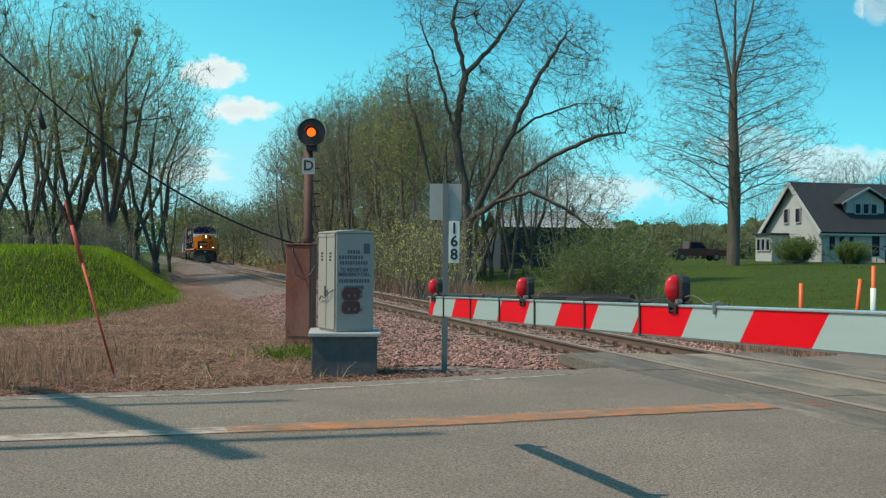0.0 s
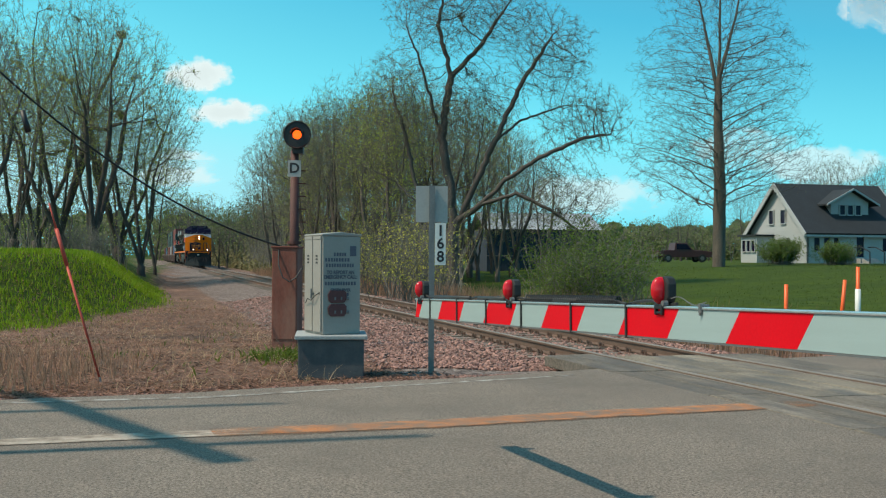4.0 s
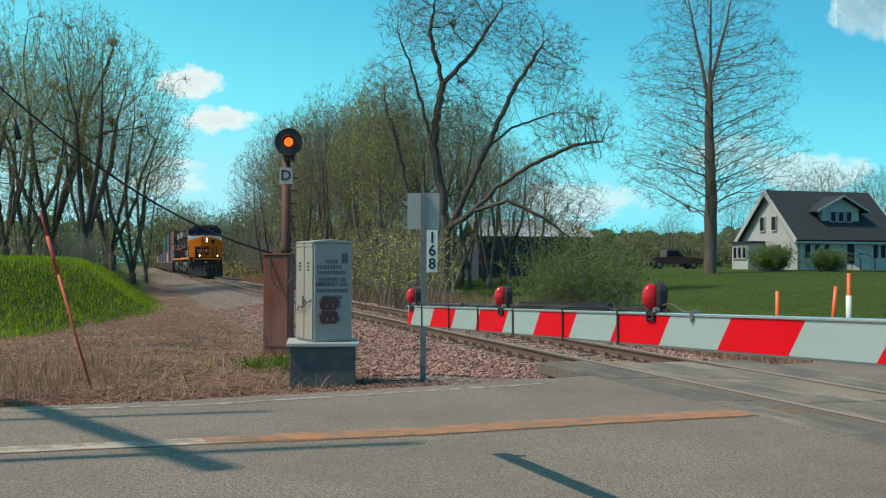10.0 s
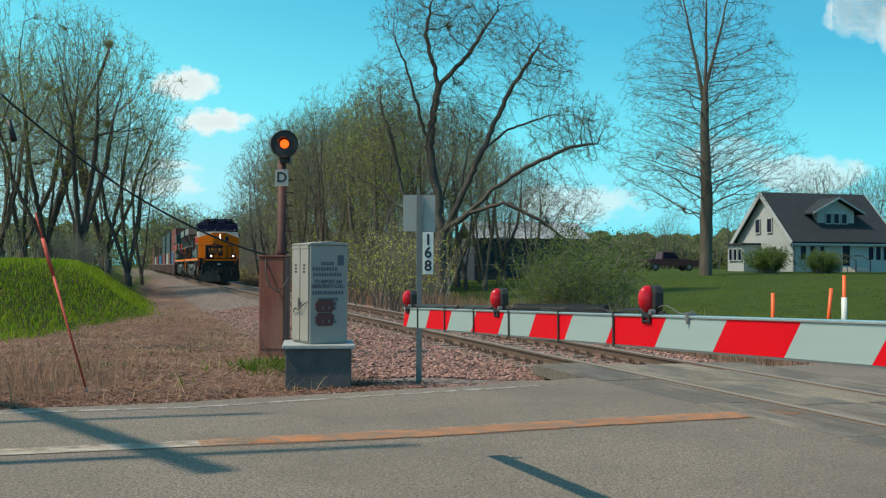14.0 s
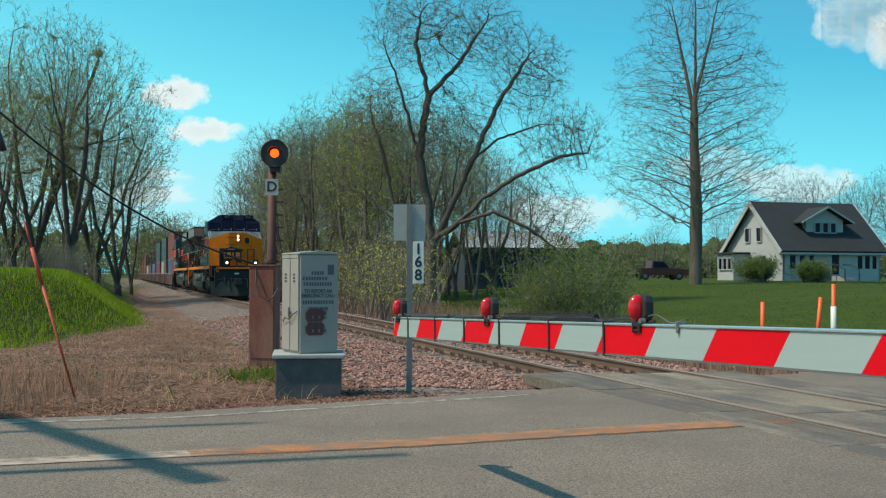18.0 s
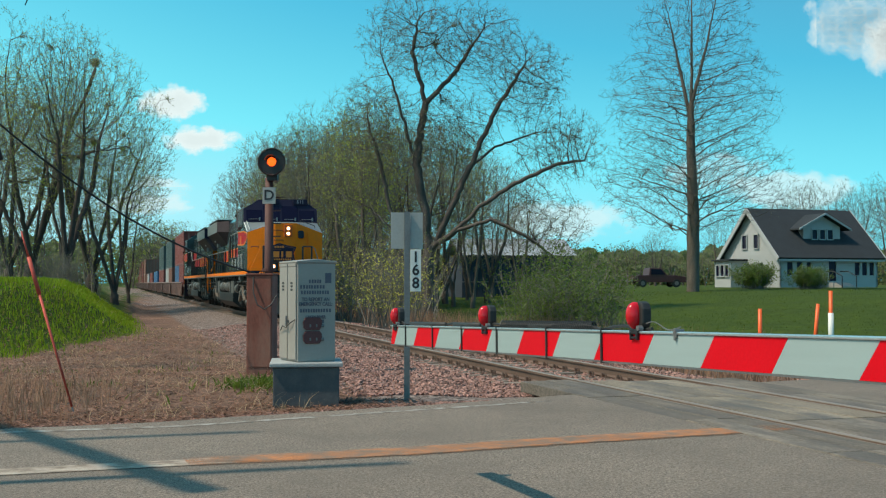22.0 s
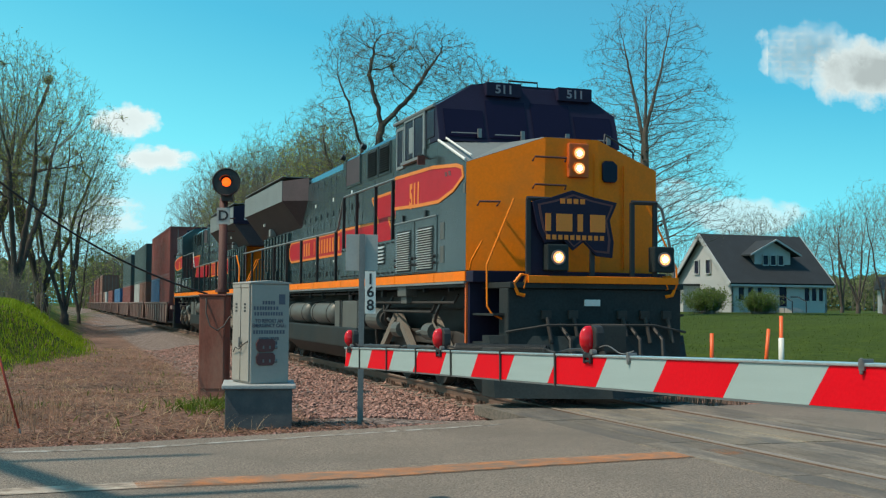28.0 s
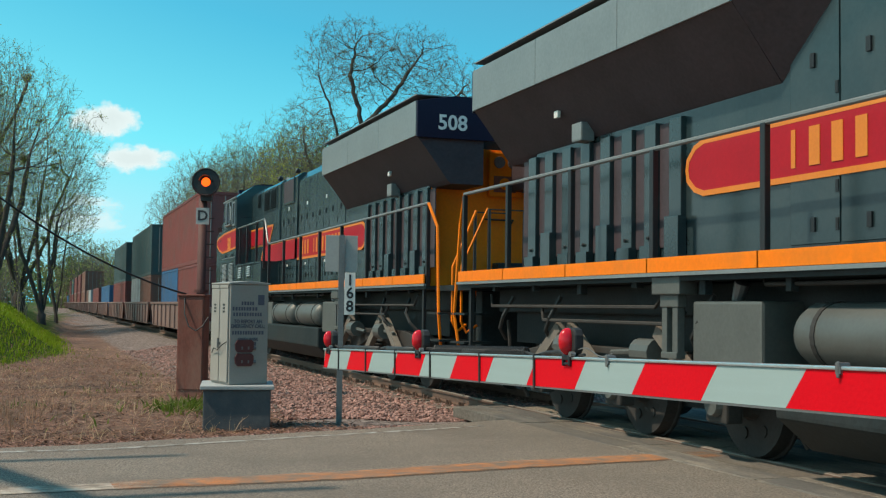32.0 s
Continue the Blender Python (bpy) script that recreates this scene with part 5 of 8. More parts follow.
def loco_side(root, k, W):
    """One side from the cab to the rear: raised box, stripes, doors, radiator, railing."""
    H0, H1, H2 = 1.07, 1.035, 1.0
    x = k * W
    box = piece("equipment_box", Geo().box(min(k * 1.0, x), max(k * 1.0, x), 3.93, 7.82, 1.86, 2.5), LOCO_GREY, root, "grey side box with small louvres", bevel=0.015)
    for yy in (5.45, 6.7):
        piece("panel_seam", Geo().box(x + k * 0.004 - 0.004, x + k * 0.004 + 0.004, yy, yy + 0.015, 1.88, 2.48), LOCO_BLACK, box)
    for i in range(13):
        for zz in (1.93, 2.45):
            piece("bolt", Geo().tube((x - k * 0.01, 4.05 + i * 0.305, zz), (x + k * 0.03, 4.05 + i * 0.305, zz - 0.01), 0.017, n=6), LOCO_BLACK, box)
    louvre(box, k, W + 0.002, 5.92, 6.40, 2.13, 2.42, 5, LOUVRE)
    louvre(box, k, W + 0.002, 4.56, 5.02, 2.10, 2.42, 5, LOUVRE)
    # grilles on the upper body
    for y0, y1 in ((6.80, 7.46), (5.90, 6.57)):
        gd = piece("grille_door", Geo().box(k * (H0 + 0.008) - 0.01, k * (H0 + 0.008) + 0.01, y0 - 0.07, y1 + 0.07, 3.88, 4.5), LOCO_GREY, root, bevel=0.006)
        louvre(gd, k, H0 + 0.018, y0, y1, 3.95, 4.44, 11, LOCO_BLACK)
    sg = piece("grille_door", Geo().box(k * (H0 + 0.008) - 0.01, k * (H0 + 0.008) + 0.01, 4.9, 5.35, 4.1, 4.5), LOCO_GREY, root, bevel=0.006)
    louvre(sg, k, H0 + 0.018, 4.95, 5.3, 4.13, 4.47, 8, LOCO_BLACK)
    piece("grille", Geo().box(k * (H1 + 0.01) - 0.009, k * (H1 + 0.01) + 0.009, 8.28, 9.43, 3.95, 4.5), WING_UNDER, root, "dark brown grille panel", bevel=0.006)
    for ya, yb, za, zb in ((8.22, 8.28, 3.9, 4.54), (9.43, 9.49, 3.9, 4.54), (8.28, 9.43, 3.9, 3.95)):
        piece("grille_frame", Geo().box(k * (H1 + 0.012) - 0.014, k * (H1 + 0.012) + 0.014, ya, yb, za, zb), LOCO_GREY, root)
    for yy, hx in ((9.82, H1), (7.9, H0)):
        lp = piece("roof_lamp", Geo().tube((k * (hx - 0.05), yy, 4.62), (k * (hx + 0.04), yy, 4.66), 0.055, 0.07, 12), BLACK, root)
        piece("lamp_lens", Geo().tube((k * (hx + 0.041), yy, 4.6605), (k * (hx + 0.05), yy, 4.664), 0.05, 0.045, 12), GALV, lp)
    # tall doors of the hood, with latches
    y = 8.0
    i = 0
    while y < 14.2:
        w = (0.66, 0.5, 0.72)[i % 3]
        hx = H1 if y < 9.3 else H2
        for z0, z1 in ((1.92, 2.47), (3.04, 4.35)):
            if z0 > 3 and y < 9.8:
                z1 = 3.82
            dr = piece("hood_door", Geo().box(k * (hx + 0.006) - 0.009, k * (hx + 0.006) + 0.009, y, y + w - 0.022, z0, z1), LOCO_GREY, root, bevel=0.004)
            zl = z0 + (0.16 if z0 < 2 else 0.42)
            piece("door_latch", Geo().box(k * (hx + 0.022) - 0.012, k * (hx + 0.022) + 0.012, y + w * 0.5 - 0.035, y + w * 0.5 + 0.02, zl - 0.06, zl + 0.06), BLACK, dr)
            for zh in (z0 + 0.1, z1 - 0.14):
                piece("door_hinge", Geo().box(k * (hx + 0.018) - 0.006, k * (hx + 0.018) + 0.006, y + 0.005, y + 0.04, zh, zh + 0.1), BLACK, dr)
        if i % 3 == 1:
            piece("notice", Geo().box(k * (hx + 0.018) - 0.002, k * (hx + 0.018) + 0.002, y + 0.12, y + 0.22, 2.33, 2.38).box(k * (hx + 0.018) - 0.002, k * (hx + 0.018) + 0.002, y + 0.22, y + 0.32, 3.74, 3.82), SIGN_WHITE, root, "small white notices")
        y += w
        i += 1
    for y0, y1 in ((4.1, 5.6), (5.65, 6.9), (6.95, 7.85)):
        piece("body_panel", Geo().box(k * (H0 + 0.004) - 0.007, k * (H0 + 0.004) + 0.007, y0, y1, 2.52, 3.84), LOCO_GREY, root, bevel=0.004)
    # radiator frames with dark slots
    for i in range(8):
        y = 15.97 + i * 0.5
        rib = piece("radiator_frame", Geo().box(k * (H2 + 0.03) - 0.035, k * (H2 + 0.03) + 0.035, y, y + 0.23, 1.9, 3.3), LOCO_GREY, root, bevel=0.008)
        piece("rib_foot", Geo().box(k * (H2 + 0.06) - 0.05, k * (H2 + 0.06) + 0.05, y - 0.02, y + 0.25, 1.7, 2.02 if i % 3 else 2.3), LOCO_GREY, rib, bevel=0.006)
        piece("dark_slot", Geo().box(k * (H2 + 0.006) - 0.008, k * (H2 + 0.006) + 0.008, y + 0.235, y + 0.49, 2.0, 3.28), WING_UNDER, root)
        piece("rib_latch", Geo().tube((k * (H2 + 0.065), y + 0.12, 2.1), (k * (H2 + 0.09), y + 0.12, 2.1), 0.02, n=6), BLACK, rib)
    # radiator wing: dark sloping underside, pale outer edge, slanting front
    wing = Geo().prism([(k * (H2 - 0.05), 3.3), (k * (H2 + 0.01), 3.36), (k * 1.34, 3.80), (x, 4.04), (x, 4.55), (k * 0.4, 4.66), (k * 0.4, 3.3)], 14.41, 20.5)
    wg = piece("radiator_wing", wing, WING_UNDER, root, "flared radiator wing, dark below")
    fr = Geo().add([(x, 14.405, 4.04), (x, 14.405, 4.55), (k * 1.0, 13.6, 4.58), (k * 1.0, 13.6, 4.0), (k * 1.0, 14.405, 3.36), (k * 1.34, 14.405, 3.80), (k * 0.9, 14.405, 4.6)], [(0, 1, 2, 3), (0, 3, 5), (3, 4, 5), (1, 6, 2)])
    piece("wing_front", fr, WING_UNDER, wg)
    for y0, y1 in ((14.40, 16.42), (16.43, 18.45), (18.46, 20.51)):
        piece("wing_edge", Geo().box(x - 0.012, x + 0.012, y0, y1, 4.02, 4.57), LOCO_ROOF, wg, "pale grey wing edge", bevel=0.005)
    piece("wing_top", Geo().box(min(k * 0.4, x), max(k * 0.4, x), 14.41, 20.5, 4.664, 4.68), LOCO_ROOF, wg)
    piece("wing_lamp", Geo().box(k * 1.12 - 0.09, k * 1.12 + 0.09, 17.9, 18.15, 3.3, 3.52), LOCO_ROOF, root, "grey lamp box under the wing", bevel=0.02)
    piece("wing_lamp_plate", Geo().box(k * 1.3 - 0.02, k * 1.3 + 0.02, 18.3, 18.4, 3.62, 3.7), SIGN_WHITE, root)
    # red band with its name in bars
    bx = k * (H2 + 0.019)
    tail = [(9.8, 2.49), (9.8, 3.0), (15.62, 3.0), (15.78, 2.95), (15.9, 2.84), (15.92, 2.74), (15.9, 2.64), (15.78, 2.54), (15.62, 2.49)]
    band = piece("red_band", Geo().prism(tail, bx - 0.004, bx + 0.004, SWAP), LOCO_RED, root, "red band along the hood")
    edging(tail, bx, band, skip=(0,))
    letter_blocks("IOWA INTERSTATE", bx + k * 0.003, k, 14.36 if k < 0 else 10.0, 2.745, 0.33, 0.289, TEXT_GOLD, band)
    bx = k * (H0 + 0.015)
    zig = [(9.82, 2.5), (9.82, 3.0), (6.61, 2.98), (7.11, 3.48), (3.93, 3.5), (3.93, 3.0), (5.91, 3.0), (5.58, 2.65), (5.5, 2.51)]
    zg = piece("red_flash", Geo().prism(zig, bx - 0.004, bx + 0.004, SWAP), LOCO_RED, root, "red zigzag flash")
    edging(zig, bx, zg, skip=(0, 4, 8))
    # railing
    rx = k * 1.47
    hr = piece("handrail", Geo().line([(rx, 3.95, 3.57), (rx, 7.9, 3.57), (rx, 8.02, 3.5), (rx, 8.42, 2.96), (rx, 8.55, 2.9), (rx, 20.97, 2.93)], 0.024, 8), RAIL_GREY, root, "grey side handrail")
    for yy in (8.6, 10.4, 12.2, 14.0, 15.8, 17.6, 19.4, 20.95):
        piece("railing_post", Geo().box(rx - 0.03, rx + 0.03, yy - 0.035, yy + 0.035, 1.66, 2.91), BLACK, hr, bevel=0.008)
    for yy in (4.3, 5.45, 6.85, 7.92):
        piece("railing_post", Geo().box(rx - 0.03, rx + 0.03, yy - 0.03, yy + 0.03, 2.3, 3.57), BLACK, hr, bevel=0.008)
    cuts = [0.3, 1.72, 3.9, 5.3, 7.8, 8.6, 10.4, 12.2, 14.0, 15.8, 17.6, 19.4, 21.0]
    for a, b in zip(cuts, cuts[1:]):
        piece("sill_stripe", Geo().box(x - 0.012, x + 0.012, a + 0.012, b - 0.012, 1.71, 1.85), LOCO_ORANGE, root, "orange side sill stripe", bevel=0.004)
    piece("sill_lip", Geo().box(x - 0.03, x + 0.01, 0.3, 21.0, 1.672, 1.706), LOCO_ROOF, root)
    # orange end rails and steps
    piece("rear_handrail", Geo().line([(rx, 20.97, 2.93), (k * 1.42, 21.25, 2.55), (k * 1.44, 21.4, 1.25), (k * 1.38, 21.35, 0.75)], 0.024), LOCO_ORANGE, root, "orange corner handrail")
    piece("rear_handrail", Geo().line([(k * 1.05, 21.5, 1.1), (k * 1.2, 21.55, 1.0), (k * 1.28, 21.55, 1.15), (k * 1.28, 21.55, 1.95), (k * 0.9, 21.5, 2.8)], 0.022), LOCO_ORANGE, root, "orange corner handrail")
    piece("rear_loop", Geo().line([(k * 0.75, 21.75, 1.35), (k * 0.95, 21.75, 1.45), (k * 0.98, 21.75, 1.7), (k * 0.7, 21.75, 1.78), (k * 0.68, 21.75, 1.5)], 0.024), LOCO_ORANGE, root, "orange grab loop")
    piece("rear_gate", Geo().line([(k * 0.9, 21.45, 1.68), (k * 0.9, 21.45, 2.78), (k * 0.35, 21.45, 2.78), (k * 0.35, 21.45, 1.68)], 0.026), BLACK, root)
    piece("rear_step_side", Geo().box(k * 1.44 - 0.02, k * 1.44 + 0.02, 20.7, 20.76, 0.45, 1.66), BLACK, root)
    for z in (0.45, 0.85, 1.25):
        piece("rear_step", Geo().box(min(k * 1.0, k * 1.46), max(k * 1.0, k * 1.46), 20.95, 21.5, z, z + 0.03), LOCO_BLACK, root)
    # tanks, boxes and pipes below the frame
    for y0, y1 in ((9.06, 11.12), (11.66, 13.7)):
        at = piece("air_tank", Geo().sweep([(k * 1.22, y0, 1.17), (k * 1.22, y0 + 0.03, 1.17), (k * 1.22, y0 + 0.12, 1.17), (k * 1.22, y1 - 0.12, 1.17), (k * 1.22, y1 - 0.03, 1.17), (k * 1.22, y1, 1.17)], [0.12, 0.22, 0.262, 0.262, 0.22, 0.12], 24, True), TANK_GREY, root, "grey cylindrical air tank", smooth=True)
        for yy in (y0 + 0.3, y1 - 0.34):
            piece("tank_strap", Geo().tube((k * 1.22, yy, 1.17), (k * 1.22, yy + 0.05, 1.17), 0.27, n=24), TRUCK_GREY, at)
    for y0, y1, z0 in ((6.96, 8.86, 0.78), (14.12, 15.18, 0.82)):
        bx_ = piece("underfloor_box", Geo().box(k * 1.12 - 0.3, k * 1.12 + 0.3, y0, y1, z0, 1.44), TANK_GREY, root, "grey underfloor equipment box", bevel=0.03)
        if y1 < 10:
            piece("box_strap", Geo().box(k * 1.12 - 0.315, k * 1.12 + 0.315, 8.15, 8.21, z0 - 0.005, 1.455).box(k * 1.12 - 0.315, k * 1.12 + 0.315, 8.3, 8.36, z0 - 0.005, 1.455), LOCO_BLACK, bx_)
        piece("valve", Geo().tube((k * 1.3, (y0 + y1) / 2, 1.44), (k * 1.3, (y0 + y1) / 2 - 0.08, 1.6), 0.05, 0.07, 10), GALV, bx_)
    mt = piece("blower_motor", Geo().tube((k * 1.28, 5.3, 1.1), (k * 1.28, 6.1, 1.1), 0.2, n=20), TANK_GREY, root, "grey cylindrical motor", smooth=False)
    piece("motor_cap", Geo().tube((k * 1.28, 5.2, 1.1), (k * 1.28, 5.3, 1.1), 0.14, n=16).tube((k * 1.28, 6.1, 1.1), (k * 1.28, 6.18, 1.1), 0.15, n=16), TRUCK_GREY, mt)
    piece("motor_pipe", Geo().line([(k * 1.28, 5.2, 1.1), (k * 1.28, 4.9, 1.05), (k * 1.28, 4.4, 1.1)], 0.03), GALV, mt)
    for yy in (15.5, 3.55):
        piece("jack_pad", Geo().box(k * 1.42 - 0.1, k * 1.42 + 0.1, yy - 0.25, yy + 0.25, 1.5, 1.67).box(k * 1.43 - 0.05, k * 1.43 + 0.05, yy - 0.16, yy + 0.16, 1.38, 1.5), TANK_GREY, root, "grey jacking pad", bevel=0.012)
    jp = piece("jack_leg", Geo().box(k * 1.43 - 0.04, k * 1.43 + 0.04, 15.36, 15.45, 0.95, 1.38).box(k * 1.43 - 0.04, k * 1.43 + 0.04, 15.55, 15.64, 0.95, 1.38).box(k * 1.43 - 0.05, k * 1.43 + 0.05, 15.36, 15.64, 0.9, 0.96), TANK_GREY, root, bevel=0.008)
    rc = random.Random(4)
    for i in range(16):
        yy = 1.3 + i * 1.24
        piece("bracket", Geo().box(k * 1.4 - 0.04, k * 1.4 + 0.04, yy, yy + rc.uniform(0.05, 0.12), 1.64 - rc.uniform(0.06, 0.16), 1.66), LOCO_BLACK, root, bevel=0.008)
    for y0, y1, z in ((1.1, 5.8, 1.4), (2.2, 5.2, 1.25), (15.8, 20.2, 1.38), (15.4, 18.6, 1.22), (6.6, 14.2, 1.58)):
        piece("pipe", Geo().line([(k * 1.36, y0, z + 0.12), (k * 1.39, y0 + 0.1, z), (k * 1.39, y1 - 0.1, z), (k * 1.36, y1, z + 0.15)], 0.02), TRUCK_GREY, root)
    for yy in (1.9, 4.8, 6.5, 15.0, 18.2, 19.6):
        piece("hose", Geo().line([(k * 1.3, yy, 1.5), (k * 1.4, yy + 0.1, 1.25), (k * 1.38, yy + 0.25, 1.1), (k * 1.25, yy + 0.35, 0.95)], 0.026), RUBBER, root)


def locomotive(number, label):
    root = thing("locomotive", label, "locomotive", "locomotives of the freight train")
    W, L = 1.535, 21.0
    piece("underframe", Geo().box(-1.0, 1.0, 0.4, L - 0.2, 1.3, 1.62), LOCO_BLACK, root, bevel=0.02)
    piece("walkway", Geo().box(-W + 0.02, W - 0.02, 0.35, L, 1.625, 1.67), LOCO_BLACK, root)
    piece("end_sill", Geo().box(-W, W, 0.0, 0.295, 1.69, 1.85), LOCO_NAVY, root, bevel=0.01)
    loco_front(root, number, W)
    loco_cab(root, number, W)
    piece("equipment_body", Geo().prism([(-1.07, 1.68), (1.07, 1.68), (1.07, 4.5), (0.95, 4.62), (-0.95, 4.62), (-1.07, 4.5)], 3.92, 7.9), LOCO_GREY, root, bevel=0.01)
    piece("grille_body", Geo().prism([(-1.035, 1.68), (1.035, 1.68), (1.035, 4.52), (0.9, 4.62), (-0.9, 4.62), (-1.035, 4.52)], 7.905, 9.82), LOCO_GREY, root, bevel=0.01)
    piece("hood", Geo().prism([(-1.0, 1.68), (1.0, 1.68), (1.0, 4.4), (0.8, 4.62), (-0.8, 4.62), (-1.0, 4.4)], 9.825, 19.6), LOCO_GREY, root, bevel=0.02)
    for k in (-1, 1):
        loco_side(root, k, W)
    piece("roof_hatch", Geo().box(-0.7, 0.7, 10.6, 12.4, 4.63, 4.7), LOCO_GREY, root, bevel=0.02)
    piece("roof_hatch", Geo().box(-0.6, 0.6, 12.8, 14.2, 4.63, 4.74), LOCO_BLACK, root, bevel=0.02)
    piece("horn", Geo().tube((0.5, 6.6, 4.75), (0.5, 6.2, 4.8), 0.04, 0.08, 10).box(0.44, 0.56, 6.5, 6.6, 4.6, 4.75), GALV, root)
    # rear: a dark panel over the orange end with its lamps
    piece("rear_end", Geo().box(-0.97, 0.97, 19.61, 19.65, 1.7, 4.0), LOCO_ORANGE, root, "orange rear end", bevel=0.015)
    piece("rear_top", Geo().prism([(-W, 4.0), (W, 4.0), (W, 4.57), (0.9, 4.68), (-0.9, 4.68), (-W, 4.57)], 20.51, 20.56), LOCO_NAVY, root, "dark rear top panel with number", bevel=0.006)
    writing("number", number, 0.33, TEXT_WHITE, root, pose(0.95, 20.568, 4.24, 90, 0, 180), wide=1.0)
    rb = piece("rear_lamp_box", Geo().box(-0.6, 0.0, 19.66, 19.76, 3.2, 3.96), LOCO_ORANGE, root, bevel=0.03)
    for x in (-0.43, -0.18):
        piece("rear_lamp", Geo().tube((x, 19.76, 3.78), (x, 19.79, 3.78), 0.1, 0.095, 18), GALV, rb)
    piece("rear_lamp_plate", Geo().box(-0.48, -0.08, 19.761, 19.77, 3.28, 3.55), RUST_BOX, rb, bevel=0.004)
    piece("rear_lamp_lens", Geo().tube((-0.28, 19.77, 3.42), (-0.28, 19.785, 3.42), 0.1, 0.09, 14), LOCO_ORANGE, rb)
    piece("rear_grab", Geo().line([(0.1, 19.66, 2.78), (0.1, 19.74, 2.82), (-0.45, 19.74, 2.82), (-0.45, 19.66, 2.78)], 0.016), BLACK, root)
    piece("rear_locker", Geo().box(-0.6, -0.1, 19.66, 19.95, 1.7, 2.1), LOCO_BLACK, root, bevel=0.02)
    piece("rear_platform", Geo().box(-1.35, 1.35, L, 21.75, 1.6, 1.68), LOCO_BLACK, root)
    piece("rear_plate", Geo().box(-1.0, 1.0, 21.45, 21.7, 0.6, 1.6), LOCO_BLACK, root, bevel=0.02)
    piece("rear_coupler", Geo().box(-0.14, 0.14, 21.6, 22.3, 0.78, 1.05), TRUCK_GREY, root, bevel=0.03)
    piece("fuel_tank", Geo().prism([(-1.1, 0.22), (1.1, 0.22), (1.45, 0.5), (1.45, 0.9), (-1.45, 0.9), (-1.45, 0.5)], 6.9, 13.9), LOCO_BLACK, root, bevel=0.03)
    piece("gear_block", Geo().box(-0.62, 0.62, 0.9, 6.4, 0.35, 1.3), LOCO_BLACK, root)
    piece("gear_block", Geo().box(-0.62, 0.62, 14.4, 20.2, 0.35, 1.3), LOCO_BLACK, root)
    piece("inner_side", Geo().box(-0.9, -0.85, 0.5, 20.4, 0.9, 1.3).box(0.85, 0.9, 0.5, 20.4, 0.9, 1.3), LOCO_BLACK, root)
    truck(root, 3.5)
    truck(root, 17.1)
    return root


loco_lead = locomotive("511", "grey, orange and red diesel locomotive with lit headlights")
loco_second = locomotive("508", "grey, orange and red diesel locomotive coupled facing backwards")


# ---- container wagons ----
BOX_MESH = {}


def container_side(length, h, w=2.44):
    """A corrugated container body."""
    g = Geo()
    n = int(length / 0.28)
    out = []
    for i in range(n):
        y = 0.12 + (length - 0.24) * i / n
        d = (length - 0.24) / n
        out += [(y, 0.0), (y + d * 0.3, 0.0), (y + d * 0.5, 0.035), (y + d * 0.8, 0.035)]
    out.append((length - 0.12, 0.0))
    for k in (-1, 1):
        v = [(k * (w / 2 - 0.01 - dx), y, z) for z in (0.12, h - 0.1) for y, dx in out]
        m = len(out)
        g.add(v, [(i, i + 1, m + i + 1, m + i) for i in range(m - 1)])
    g.box(-w / 2 + 0.05, w / 2 - 0.05, 0.06, length - 0.06, h - 0.05, h - 0.02)
    g.box(-w / 2 + 0.05, w / 2 - 0.05, 0.05, 0.08, 0.1, h - 0.05)
    g.box(-w / 2 + 0.05, w / 2 - 0.05, length - 0.08, length - 0.05, 0.1, h - 0.05)
    return g


def container_frame(length, h, w=2.44):
    g = Geo()
    for x in (-w / 2, w / 2 - 0.12):
        for y in (0, length - 0.12):
            g.box(x, x + 0.12, y, y + 0.12, 0, h)
        for z0, z1 in ((0, 0.14), (h - 0.1, h)):
            g.box(x + (0.0 if x < 0 else 0.04), x + (0.08 if x < 0 else 0.12), 0.12, length - 0.12, z0, z1)
    for y in (0, length - 0.12):
        for z0, z1 in ((0, 0.14), (h - 0.1, h)):
            g.box(-w / 2 + 0.12, w / 2 - 0.12, y, y + 0.12, z0, z1)
    return g


WAGONS = []


def container(parent, length, h, y, z, material, label):
    """A shipping container carried by its wagon."""
    key = (length, h, material.name)
    if key not in BOX_MESH:
        bars = Geo().tube((0, -0.02, 0.15), (0, -0.02, h - 0.15), 0.025, n=6)
        BOX_MESH[key] = (container_side(length, h).mesh("corrugated_body", material), container_frame(length, h).mesh("corner_frame", material), bars.mesh("locking_bar", GALV))
    b, f, d = BOX_MESH[key]
    root = new("container", b)
    tagged(root, label)
    root.parent, root.matrix_basis = parent, pose(0, y, z)
    o = new("corner_frame", f)
    o.parent = root
    for i in range(4):
        o = new("locking_bar", d)
        o.parent, o.matrix_basis = root, pose(-0.8 + i * 0.53, 0, 0)
    return root


RIB = Geo().box(-0.03, 0.03, 0, 0.1, 0.36, 1.33).mesh("side_rib", WELL_PAINT)
WAGON_WHEELS = Geo().tube((-0.82, 0, 0), (-0.7, 0, 0), 0.46, n=20).tube((0.7, 0, 0), (0.82, 0, 0), 0.46, n=20).tube((-0.8, 0, 0), (0.8, 0, 0), 0.08, n=8).mesh("wheelset", TRUCK_GREY)


